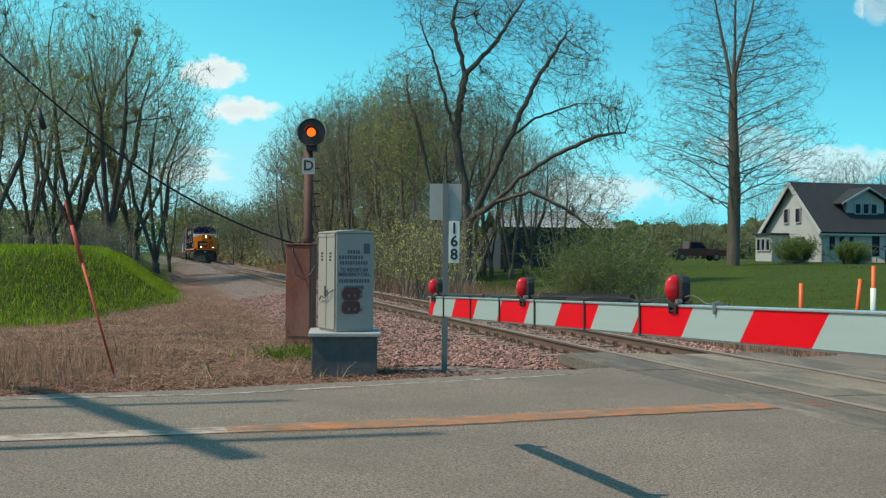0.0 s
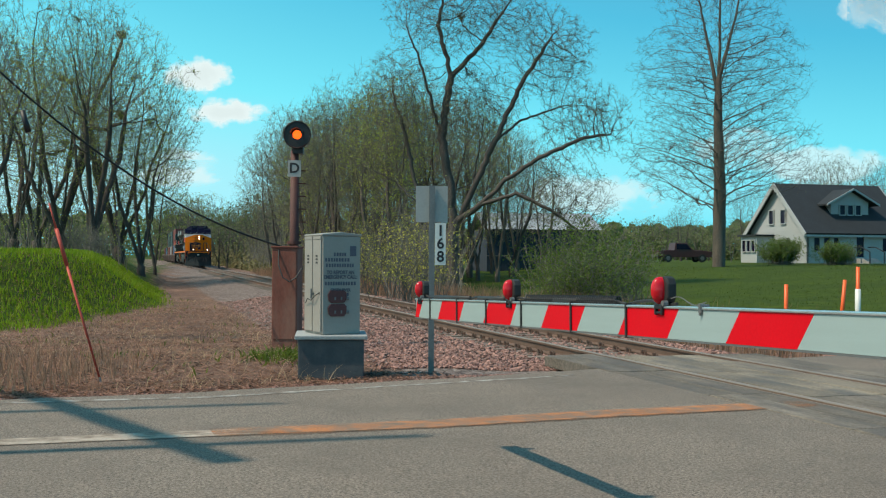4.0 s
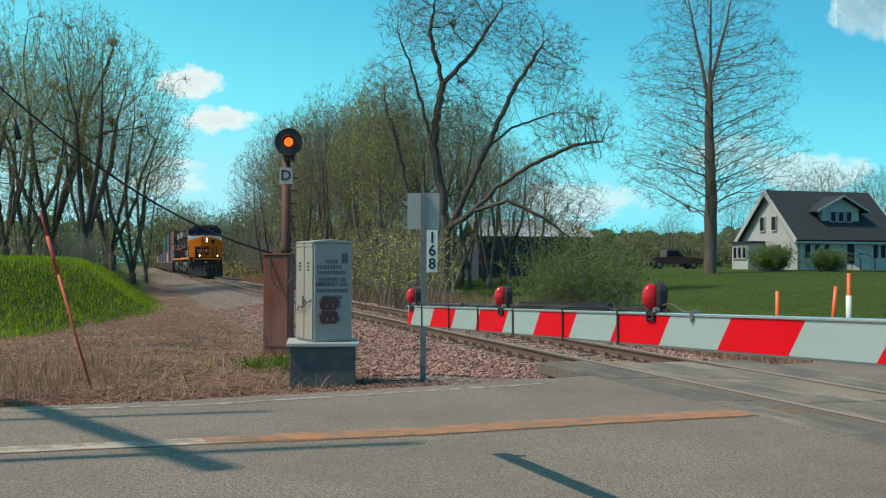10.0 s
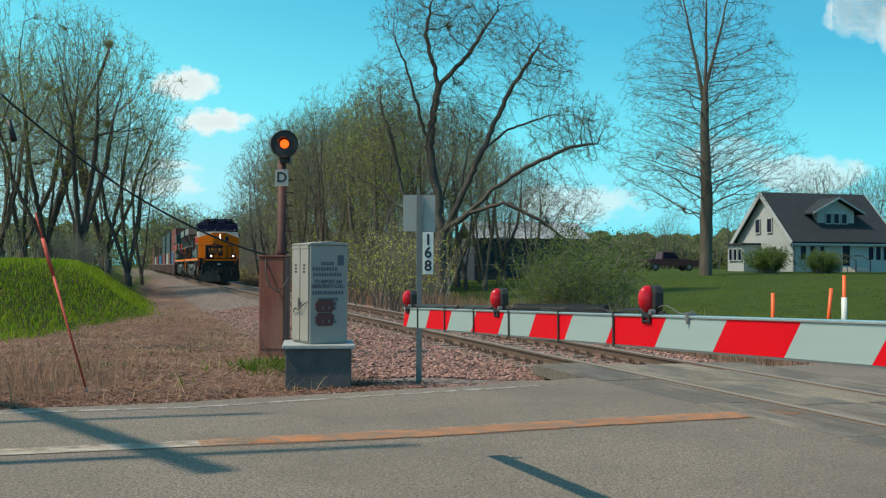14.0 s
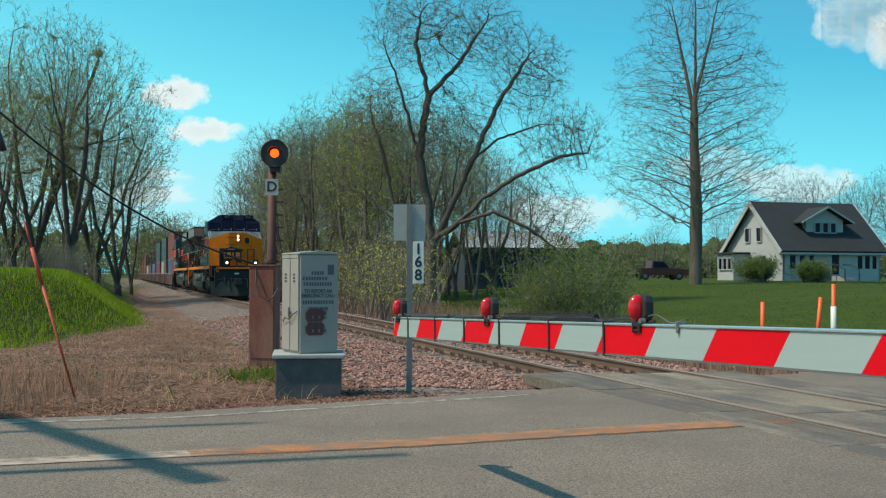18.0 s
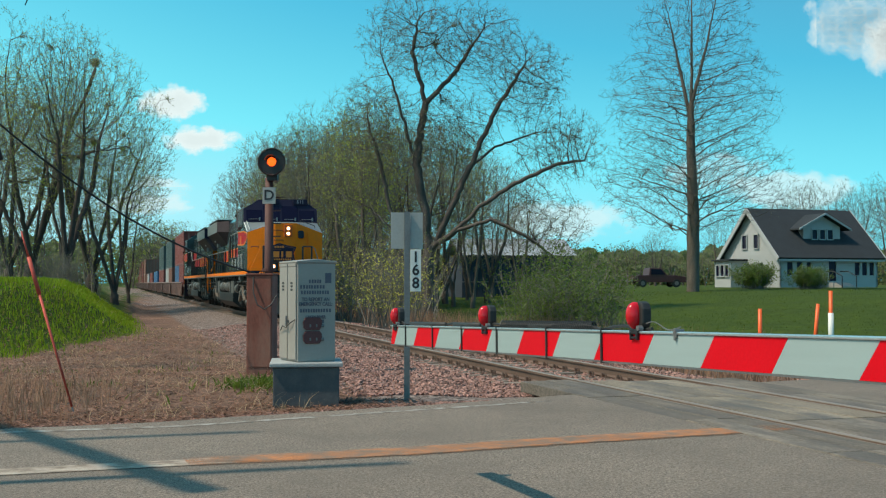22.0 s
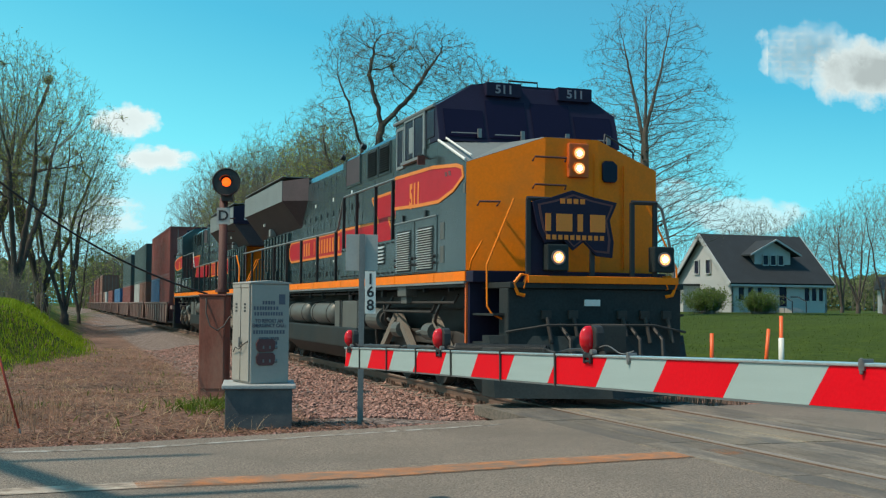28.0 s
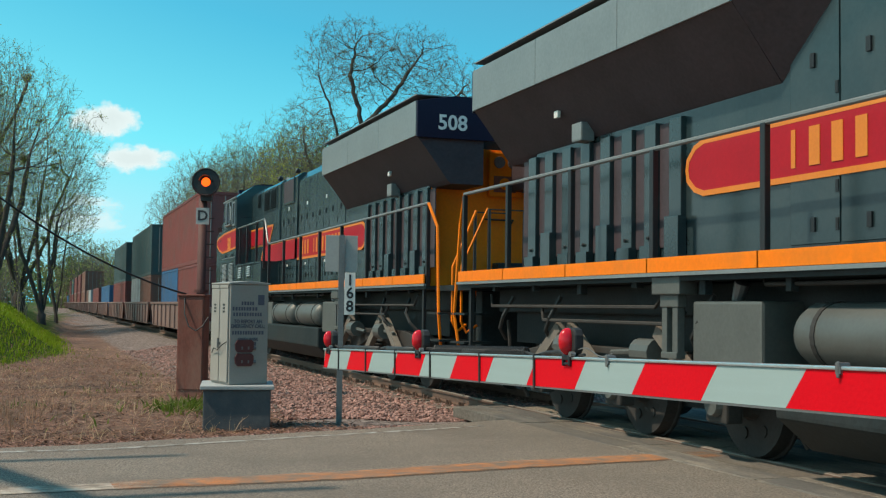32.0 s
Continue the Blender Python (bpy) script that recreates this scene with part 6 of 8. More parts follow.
def well_wagon(load, k):
    root = thing("container_wagon", "brown articulated well wagon loaded with containers", "railway wagon", "container wagons of the freight train")
    side = Geo()
    for s in (-1, 1):
        v = [(s * 1.45, 1.6, 0.32), (s * 1.45, 17.75, 0.32), (s * 1.45, 18.5, 1.35), (s * 1.45, 0.9, 1.35), (s * 1.38, 1.6, 0.32), (s * 1.38, 17.75, 0.32), (s * 1.38, 18.5, 1.35), (s * 1.38, 0.9, 1.35)]
        side.add(v, [(0, 1, 2, 3), (4, 7, 6, 5), (0, 4, 5, 1), (1, 5, 6, 2), (2, 6, 7, 3), (3, 7, 4, 0)])
    piece("well_side", side, WELL_PAINT, root, bevel=0.02)
    for s in (-1, 1):
        piece("top_rail", Geo().box(s * 1.43 - 0.07, s * 1.43 + 0.07, 0.8, 18.6, 1.35, 1.45), WELL_PAINT, root, bevel=0.01)
        for i in range(9):
            o = new("side_rib", RIB)
            o.parent, o.matrix_basis = root, pose(s * 1.48, 2.2 + i * 1.82, 0)
    piece("well_floor", Geo().box(-1.35, 1.35, 1.6, 17.75, 0.3, 0.38), WELL_PAINT, root)
    piece("end_deck", Geo().box(-1.3, 1.3, -0.3, 0.95, 1.05, 1.25).box(-1.3, 1.3, 18.4, 19.5, 1.05, 1.25), WELL_PAINT, root, bevel=0.02)
    bog = Geo()
    for s in (-1, 1):
        bog.box(s * 1.0 - 0.1, s * 1.0 + 0.1, -1.2, 1.2, 0.45, 0.75)
    piece("wagon_bogie", bog, TRUCK_GREY, root, bevel=0.03)
    for y in (-0.85, 0.85):
        o = new("wheelset", WAGON_WHEELS)
        o.parent, o.matrix_basis = root, pose(0, y, 0.46)
    for length, h, y, z, m, label in load:
        container(root, length, h, 2.35 + y, z, m, label)
    WAGONS.append(root)
    return root


FULL, HALF, HB, HT = 13.72, 6.8, 2.5, 2.7
LOADS = [
    [(HALF, HB, 0.0, 0.4, BOX_MAROON, "maroon container"), (HALF, HB, 6.95, 0.4, BOX_BLUE, "blue container"), (FULL, HT, 0.1, 2.92, BOX_MAROON, "maroon container")],
    [(HALF, HB, 0.0, 0.4, BOX_BROWN, "brown container"), (HALF, HB, 6.95, 0.4, BOX_GREY, "pale grey container"), (FULL, HT, 0.1, 2.92, BOX_GREEN, "dark green container")],
    [(FULL, HB, 0.1, 0.4, BOX_MAROON, "maroon container"), (FULL, HT, 0.1, 2.92, BOX_GREEN, "dark green container")],
    [(FULL, HB, 0.1, 0.4, BOX_BLUE, "blue container")],
    [(FULL, HB, 0.1, 0.4, BOX_MAROON, "maroon container")],
    [(HALF, HB, 0.0, 0.4, BOX_GREY, "pale grey container"), (HALF, HB, 6.95, 0.4, BOX_BROWN, "brown container")],
    [(FULL, HB, 0.1, 0.4, BOX_BROWN, "brown container"), (FULL, HT, 0.1, 2.92, BOX_BROWN, "brown container")],
    [(FULL, HB, 0.1, 0.4, BOX_MAROON, "maroon container"), (FULL, HT, 0.1, 2.92, BOX_MAROON, "maroon container")],
    [(FULL, HB, 0.1, 0.4, BOX_BROWN, "brown container"), (FULL, HT, 0.1, 2.92, BOX_MAROON, "maroon container")],
]
for k in range(14):
    well_wagon(LOADS[k] if k < 9 else LOADS[(k * 5 + 2) % 9], k)


# ---- trees ----
def colonise(seed, stems, crown, n, step=0.32, kill=0.5, up=0.12, sway=0.16, r0=0.2, tip=0.006, twig=(0.2, 0.6), twigs=1.0, leaf=0.07, leaves=0.5, droop=0.0, reach=6.0, bark_from=0.03, shell=0.6, twig_r=0.0055, stem_sway=0.8):
    """A tree whose limbs grow from its main stems towards scattered points of its crown.
    stems: polylines of places; crown: ellipsoids (x, y, z, rx, ry, rz)."""
    r = random.Random(seed)
    g = np.random.RandomState(seed)
    vol = np.array([c[3] * c[4] * c[5] for c in crown])
    share = vol / vol.sum()
    att = []
    for c, k in zip(crown, share):
        m = int(n * k) + 1
        d = g.normal(size=(m, 3))
        d /= np.linalg.norm(d, axis=1)[:, None]
        rad = g.rand(m) ** shell
        att.append(np.array(c[:3]) + d * rad[:, None] * np.array(c[3:]))
    att = np.vstack(att)
    pos, par = [Vector((0, 0, -0.3))], [-1]
    for line in stems:
        best = min(range(len(pos)), key=lambda i: (pos[i] - Vector(line[0])).length)
        at = best
        for q in line[1:] if (pos[best] - Vector(line[0])).length < 0.6 else line:
            q = Vector(q)
            a = pos[at]
            m = max(1, int((q - a).length / step))
            for j in range(m):
                p = a.lerp(q, (j + 1) / m)
                if j < m - 1:
                    p += Vector((r.gauss(0, 1), r.gauss(0, 1), r.gauss(0, 0.4))) * step * sway * stem_sway
                pos.append(p)
                par.append(at)
                at = len(pos) - 1
    P = np.array([tuple(v) for v in pos])
    D = np.linalg.norm(att[:, None, :] - P[None, :, :], axis=2)
    near, dist = D.argmin(1), D.min(1)
    trop = np.array((0, 0, up))
    P = list(P)
    for _ in range(140):
        live = dist > kill
        att, near, dist = att[live], near[live], dist[live]
        if len(att) < 4:
            break
        use = dist < reach
        add, at = [], []
        ids = np.unique(near[use])
        for i in ids:
            d = att[use & (near == i)] - P[i]
            d = (d / np.linalg.norm(d, axis=1)[:, None]).mean(0)
            d = d / (np.linalg.norm(d) + 1e-6) + trop + g.normal(size=3) * sway
            if droop and P[i][2] < crown[0][2]:
                d[2] -= droop
            d /= np.linalg.norm(d)
            add.append(P[i] + d * step)
            at.append(i)
        if not add:
            break
        base = len(P)
        P += add
        par += [int(i) for i in at]
        N = np.array(add)
        D = np.linalg.norm(att[:, None, :] - N[None, :, :], axis=2)
        j = D.argmin(1)
        dn = D[np.arange(len(att)), j]
        better = dn < dist
        near = np.where(better, base + j, near)
        dist = np.where(better, dn, dist)
    cnt = len(P)
    kids = [[] for _ in range(cnt)]
    for i in range(1, cnt):
        kids[par[i]].append(i)
    tips = np.zeros(cnt)
    for i in range(cnt - 1, -1, -1):          # a parent always stands before its children
        tips[i] = sum(tips[k] for k in kids[i]) if kids[i] else 1.0
    e = math.log(tips[0]) / math.log(r0 / tip)
    rad = tip * tips ** (1 / e)
    wood, fine, leafy = Geo(), Geo(), Geo()
    V = [Vector(v) for v in P]
    start = [(0, None)]
    while start:
        i, frm = start.pop()
        pts, rads = ([], []) if frm is None else ([V[frm]], [min(rad[frm], rad[i] * 1.15)])
        while True:
            pts.append(V[i])
            rads.append(rad[i])
            if not kids[i]:
                break
            ks = sorted(kids[i], key=lambda k: -tips[k])
            start += [(k, i) for k in ks[1:]]
            i = ks[0]
        # thick first part in bark, the thin rest with the twigs
        cut = next((k for k, q in enumerate(rads) if q < bark_from), len(rads))
        if cut > 1:
            wood.sweep(pts[:cut + 1], rads[:cut + 1], 9 if rads[0] > 0.12 else 5)
        if cut < len(rads) - 1 or cut <= 1:
            fine.sweep(pts[max(0, cut - 1 if cut > 1 else 0):], rads[max(0, cut - 1 if cut > 1 else 0):], 3)
    for i in range(cnt):
        if rad[i] > 0.035 or V[i].z < 1.5:
            continue
        d = (V[i] - V[par[i]]).normalized()
        k = twigs * r.uniform(0.4, 1.6) * (2.0 if not kids[i] else 1.0)
        for _ in range(int(k) + (r.random() < k - int(k))):
            o = Vector((r.gauss(0, 1), r.gauss(0, 1), r.gauss(0, 1)))
            o = (d + (o - d * o.dot(d)).normalized() * r.uniform(0.4, 1.3) + Vector((0, 0, up))).normalized()
            l = r.uniform(*twig)
            b = V[i] + o * l
            fine.sweep([V[i], b], [twig_r, twig_r * 0.55], 3)
            q = leaves * r.uniform(0.3, 1.7)
            for _ in range(int(q) + (r.random() < q - int(q))):
                c = V[i].lerp(b, r.uniform(0.3, 1.0)) + Vector((r.gauss(0, 0.06), r.gauss(0, 0.06), r.gauss(0, 0.06)))
                u = Vector((r.gauss(0, 1), r.gauss(0, 1), r.gauss(0, 1))).normalized()
                v = u.orthogonal().normalized()
                z = leaf * r.uniform(0.6, 1.4)
                leafy.add([c - u * z * 0.5, c + v * z * 0.36, c + u * z * 0.5, c - v * z * 0.36], [(0, 1, 2, 3)])
    return wood, fine, leafy


def slim(seed, h, count, lean=0.16, wide=0.2, low=0.25):
    """Main stems and crown of a woodland tree with several upright stems."""
    r = random.Random(seed)
    stems = [[(0, 0, -0.3), (0, 0, h * 0.06)]]
    crown = []
    for k in range(count):
        a = 6.283 * k / count + r.uniform(-0.6, 0.6)
        t = lean * r.uniform(0.5, 1.2) * (1 if count > 1 else 0.3)
        top = h * r.uniform(0.42, 0.58)
        dx, dy = math.cos(a) * t, math.sin(a) * t
        stems.append([(0, 0, h * 0.06), (dx * top * 0.35, dy * top * 0.35, top * 0.4), (dx * top * 0.8, dy * top * 0.8, top * 0.72), (dx * top * 0.95, dy * top * 0.95, top)])
        crown.append((dx * h * 0.75, dy * h * 0.75, h * r.uniform(0.62, 0.7), h * wide * r.uniform(0.8, 1.1), h * wide * r.uniform(0.8, 1.1), h * r.uniform(0.3, 0.36)))
    crown.append((0, 0, h * (0.3 + low * 0.5), h * wide * 0.7, h * wide * 0.7, h * 0.26))
    return stems, crown


def tree(name, geos, bark, twig, leafm, label, category="tree", group="", m=None):
    wood, twigs, leafy = geos
    root = thing(name, label, category, group, m=m)
    piece("trunk", wood, bark, root, smooth=True)
    crown = piece("crown", twigs, twig, root, "fine bare twigs")
    if leafy.v:
        piece("foliage", leafy, leafm, crown, "sparse young leaves")
    return root


def spot(px, d):
    """A place about d metres ahead, on the line of sight through that column of the first view."""
    x, y = (px - 784) / 1803 * d, d * 1.1328
    return x, y, height(x, y)


def put(model, places, r):
    """Copies of a tree, each turned and sized in its own way."""
    first = True
    for px, d, s in places:
        x, y, z = spot(px, d)
        m = pose(x, y, z - 0.05, 0, 0, r.uniform(0, 360))
        if first:
            model.matrix_basis = m
            model.scale = (s, s, s * r.uniform(0.95, 1.05))
            first = False
        else:
            o = copy_thing(model, m)
            o.scale = (s, s, s * r.uniform(0.92, 1.08))


rt = random.Random(11)
# the two trees that stand out
x, y, z = spot(828, 52)
MAPLE_STEMS = [[(0, 0, -0.3), (0, 0, 1.2), (-0.1, 0, 3.0), (-0.15, 0, 4.9), (-0.7, 0.2, 7.8), (-0.2, 0.2, 11.0), (-0.9, 0.1, 13.6), (-0.6, 0, 15.2)],
               [(0, 0, 0.6), (-0.9, 0.3, 2.4), (-1.7, 0.5, 4.3), (-2.5, 0.6, 7.8), (-3.2, 0.5, 10.2)], [(-0.7, 0.2, 7.8), (-1.6, -0.3, 11.0), (-2.4, -0.4, 13.2)],
               [(-0.1, 0, 3.0), (0.4, -0.3, 4.0), (2.0, -0.8, 7.6), (3.4, -0.9, 10.6), (4.9, -0.6, 13.0)], [(-0.2, 0.2, 11.0), (1.3, 0.5, 12.6), (2.6, 0.7, 14.6)],
               [(0.2, -0.2, 3.4), (1.2, -1.1, 4.3), (2.3, -1.5, 5.4), (4.2, -1.7, 6.7), (6.4, -1.5, 7.7), (7.8, -1.2, 7.9)], [(1.2, -1.1, 4.3), (3.0, -2.0, 4.9), (4.6, -2.3, 4.1), (6.2, -2.3, 3.0)],
               [(2.0, -0.8, 7.6), (3.4, 0.6, 8.8), (5.6, 1.0, 9.6)], [(0.0, 0.2, 2.6), (1.0, 1.8, 5.4), (1.6, 2.6, 9.0)], [(-1.7, 0.5, 4.3), (-3.0, 1.0, 5.6), (-4.2, 1.2, 6.2)]]
MAPLE_CROWN = [(-2.7, 0.3, 9.8, 2.1, 2.4, 3.0), (-0.9, 0, 14.2, 2.8, 2.6, 2.4), (2.2, 0, 14.0, 2.8, 2.4, 2.2), (4.8, -0.5, 12.0, 2.5, 2.4, 2.3), (6.6, -0.9, 8.6, 2.5, 2.4, 1.9), (5.6, -1.8, 4.6, 2.5, 2.0, 1.7), (1.0, 0.4, 9.6, 2.6, 2.6, 2.2), (-4.0, 0.8, 6.4, 1.4, 1.6, 1.4)]
tree("old_maple", colonise(5, MAPLE_STEMS, MAPLE_CROWN, 9500, step=0.27, kill=0.3, up=0.1, sway=0.15, stem_sway=0.9, r0=0.36, tip=0.006, twig=(0.2, 0.5), twigs=2.8, leaf=0.055, leaves=1.5, shell=0.7, twig_r=0.0045), BARK_DARK, TWIG_SILHOUETTE, LEAF_DULL,
     "tall spreading maple with dark forked trunk and budding twigs", m=pose(x, y, z, 0, 0, 0))
x, y, z = spot(1298, 72)
SYC_STEMS = [[(0, 0, -0.3), (0.05, 0, 6), (-0.1, 0, 11), (0.0, 0, 16)], [(-0.1, 0, 12), (-0.9, 0.3, 16.5), (-1.6, 0.3, 20)], [(0, 0, 13.5), (1.0, -0.3, 17.5), (1.7, -0.3, 21)], [(0, 0, 16), (0.1, 0.3, 22)]]
SYC_CROWN = [(0, 0, 8.0, 7.2, 6.5, 4.2), (0, 0, 13.5, 6.6, 6.0, 4.6), (0, 0, 18.5, 4.6, 4.4, 4.6)]
tree("sycamore", colonise(8, SYC_STEMS, SYC_CROWN, 8000, step=0.36, kill=0.42, up=0.4, sway=0.12, r0=0.46, tip=0.007, twig=(0.25, 0.65), twigs=2.4, leaf=0.06, leaves=0.35, twig_r=0.005, stem_sway=0.25), BARK, TWIG_SILHOUETTE, LEAF_DULL,
     "tall straight bare sycamore standing on the lawn", m=pose(x, y, z, 0, 0, 0))
# woodland trees, a few kinds, copied
S_, C_ = slim(21, 13.0, 3, 0.16, 0.2)
wood_a = tree("woodland_tree", colonise(21, S_, C_, 2300, r0=0.2, up=0.3, sway=0.09, kill=0.42, tip=0.005, twigs=2.4, leaf=0.06, leaves=0.8), BARK, TWIG, LEAF_OLIVE, "slender bare woodland tree with olive buds", group="woodland trees")
S_, C_ = slim(22, 13.0, 2, 0.14, 0.2)
wood_b = tree("woodland_tree", colonise(22, S_, C_, 2000, r0=0.17, up=0.3, sway=0.09, kill=0.42, tip=0.005, twigs=2.2, leaf=0.075, leaves=2.2), BARK_DARK, TWIG, LEAF_SPRING, "slender woodland tree with fresh yellow-green leaves", group="woodland trees")
S_, C_ = slim(23, 13.0, 4, 0.24, 0.22)
wood_c = tree("woodland_tree", colonise(23, S_, C_, 2600, r0=0.26, up=0.26, sway=0.09, kill=0.42, tip=0.005, twigs=2.4, leaf=0.06, leaves=0.5), BARK_DARK, TWIG, LEAF_OLIVE, "bare forked woodland tree with dark trunk", group="woodland trees")
S_, C_ = slim(24, 15.0, 6, 0.34, 0.17, 0.1)
bank_a = tree("bank_tree", colonise(24, S_, C_, 4200, step=0.3, r0=0.42, up=0.32, sway=0.08, kill=0.44, tip=0.005, twigs=2.2, leaf=0.075, leaves=0.9), BARK_DARK, TWIG, LEAF_OLIVE, "stout many-stemmed tree on the bank with budding twigs", group="bank trees")
S_, C_ = slim(25, 15.0, 4, 0.26, 0.2, 0.3)
bank_b = tree("bank_tree", colonise(25, S_, C_, 3800, step=0.3, r0=0.36, up=0.28, sway=0.09, kill=0.44, tip=0.005, twigs=2.2, leaf=0.08, leaves=1.5), BARK_DARK, TWIG, LEAF_SPRING, "stout forked tree on the bank in fresh leaf", group="bank trees")
put(bank_a, [(132, 60, 1.02), (236, 64, 0.88), (52, 66, 0.9)], rt)
put(bank_b, [(192, 57, 0.95), (276, 60, 0.7), (92, 72, 0.95), (-20, 52, 0.8)], rt)
put(wood_a, [(505, 98, 1.02), (545, 88, 1.1), (590, 76, 0.98), (640, 66, 0.95), (690, 60, 0.92), (905, 62, 0.8), (985, 74, 0.75), (840, 68, 0.95), (940, 80, 0.85), (760, 78, 1.1), (680, 72, 1.05), (560, 110, 1.2), (-60, 44, 1.0)], rt)
put(wood_b, [(575, 82, 0.92), (612, 72, 1.0), (665, 62, 0.9), (720, 55, 0.9), (870, 66, 0.85), (815, 76, 1.0), (895, 78, 0.9), (640, 80, 1.1), (735, 68, 1.0), (548, 78, 0.95), (715, 75, 1.05), (300, 74, 0.85), (785, 70, 0.95)], rt)
put(wood_c, [(522, 94, 1.0), (535, 102, 1.1), (600, 86, 1.12), (655, 74, 1.05), (700, 66, 1.05), (750, 64, 0.95), (790, 62, 0.95), (855, 72, 0.95), (575, 70, 0.95), (620, 64, 1.0), (930, 70, 0.8), (-40, 60, 1.0), (1480, 118, 1.0), (1530, 112, 0.95), (1440, 128, 0.9), (1590, 118, 0.95), (1350, 140, 0.8), (1690, 95, 0.9), (1740, 90, 0.95), (1660, 110, 0.85), (1230, 150, 0.7)], rt)
# far woods, seen along the track and behind the houses
S_, C_ = slim(31, 12.0, 3, 0.2, 0.24, 0.05)
far_a = tree("distant_tree", colonise(31, S_, C_, 1300, step=0.4, kill=0.5, r0=0.22, tip=0.013, twig=(0.3, 0.8), leaf=0.26, leaves=1.0), BARK, TWIG, LEAF_FAR, "distant tree in fresh yellow-green leaf", group="distant trees")
S_, C_ = slim(32, 12.0, 3, 0.2, 0.22, 0.05)
far_b = tree("distant_tree", colonise(32, S_, C_, 1300, step=0.4, kill=0.5, r0=0.22, tip=0.013, twig=(0.3, 0.8), leaf=0.22, leaves=0.5), BARK, TWIG, LEAF_OLIVE, "distant half-bare tree with olive buds", group="distant trees")
pa, pb = [], []
for i in range(34):
    pxx = 300 + i * 7.5
    d = rt.uniform(190, 300) if pxx < 400 else rt.uniform(130, 190)
    (pa if i % 2 else pb).append((pxx, d, d / 190 * rt.uniform(0.8, 1.15) * (0.8 if pxx < 345 else 1)))
for i in range(42):
    pxx = 1000 + i * 20
    d = rt.uniform(150, 210)
    (pa if i % 3 == 0 else pb).append((pxx, d, rt.uniform(0.35, 0.7)))
for i in range(8):
    (pa if i % 2 else pb).append((-40 + i * 38, rt.uniform(85, 130), rt.uniform(0.6, 0.95)))
put(far_a, pa, rt)
put(far_b, pb, rt)


# ---- shrubs and brush ----
def shrub_geo(seed, h, stems, leaf, leaves, spread=0.5):
    r = random.Random(seed)
    twigs, leafy = Geo(), Geo()
    for i in range(stems):
        a = r.uniform(0, 6.28)
        p = Vector((r.gauss(0, 0.18 * h), r.gauss(0, 0.18 * h), -0.05))
        d = Vector((math.cos(a) * spread * r.random(), math.sin(a) * spread * r.random(), 1)).normalized()
        ln = h * r.uniform(0.55, 1.05)
        for k in range(5):
            d = (d + Vector((r.gauss(0, 0.14), r.gauss(0, 0.14), 0.03))).normalized()
            q = p + d * ln / 5
            twigs.sweep([p, q], [0.012 * (1.2 - k * 0.18), 0.012 * (1.0 - k * 0.18)], 3)
            if k >= 1:
                for _ in range(2):
                    e = (d + Vector((r.gauss(0, 0.7), r.gauss(0, 0.7), r.gauss(0, 0.3)))).normalized()
                    tip = q + e * ln * r.uniform(0.1, 0.25)
                    twigs.sweep([q, tip], [0.006, 0.004], 3)
                    for _ in range(int(leaves + r.random())):
                        c = q.lerp(tip, r.random()) + Vector((r.gauss(0, 0.08), r.gauss(0, 0.08), r.gauss(0, 0.08)))
                        u = Vector((r.gauss(0, 1), r.gauss(0, 1), r.gauss(0, 1))).normalized()
                        v = u.orthogonal().normalized()
                        z = leaf * r.uniform(0.6, 1.4)
                        leafy.add([c - u * z * 0.5, c + v * z * 0.35, c + u * z * 0.5, c - v * z * 0.35], [(0, 1, 2, 3)])
            p = q
    return twigs, leafy


def shrub(name, seed, h, stems, leaf, leaves, leafm, label, group="shrubs", spread=0.5):
    t, l = shrub_geo(seed, h, stems, leaf, leaves, spread)
    root = thing(name, label, "shrub", group)
    tagged(piece("stem_clump", t, TWIG, root), kind="stuff")
    if l.v:
        piece("foliage", l, leafm, root)
    return root


sh_green = shrub("shrub", 41, 2.6, 55, 0.06, 9, LEAF_GREEN, "bushy green shrub in young leaf", spread=0.8)
sh_round = shrub("garden_bush", 47, 2.0, 110, 0.1, 8, LEAF_GREEN, "rounded dense green garden bush", "garden bushes", spread=0.9)
put(sh_round, [(1404, 79, 1.05), (1418, 80, 0.9), (1502, 79, 0.95), (1518, 80, 0.75)], rt)
sh_yellow = shrub("shrub", 42, 2.4, 40, 0.055, 4, LEAF_YELLOW, "yellow-green shrub in spring bud", spread=0.6)
sh_bare = shrub("brush", 43, 2.2, 60, 0.05, 0.4, LEAF_OLIVE, "tangled bare brown brush", "brush", spread=0.9)
put(sh_green, [(1030, 36, 1.15), (1075, 37, 1.25), (1110, 36, 1.0), (1050, 34, 0.9), (1135, 40, 0.9), (1090, 33, 1.0), (1015, 33, 0.8)], rt)
put(sh_yellow, [(755, 34, 1.25), (690, 44, 1.3), (640, 52, 1.4), (770, 38, 1.3), (600, 66, 1.5)], rt)
def beside(px, p):
    """How far ahead the line through that column comes p metres to the side of the track's line."""
    return p / ((px - 784) / 1803 * SIDE.x + 1.1328 * SIDE.y)


place = [(640 + i * 44, beside(640 + i * 22, 13.3) * rt.uniform(0.97, 1.2), rt.uniform(0.4, 0.8)) for i in range(5)]
place += [(520 + i * 13, beside(520 + i * 13, 12.7) * rt.uniform(0.97, 1.15), rt.uniform(0.9, 1.6)) for i in range(12)]
place += [(150 + i * 12, rt.uniform(46, 60), rt.uniform(0.5, 0.9)) for i in range(5)]
put(sh_bare, place, rt)


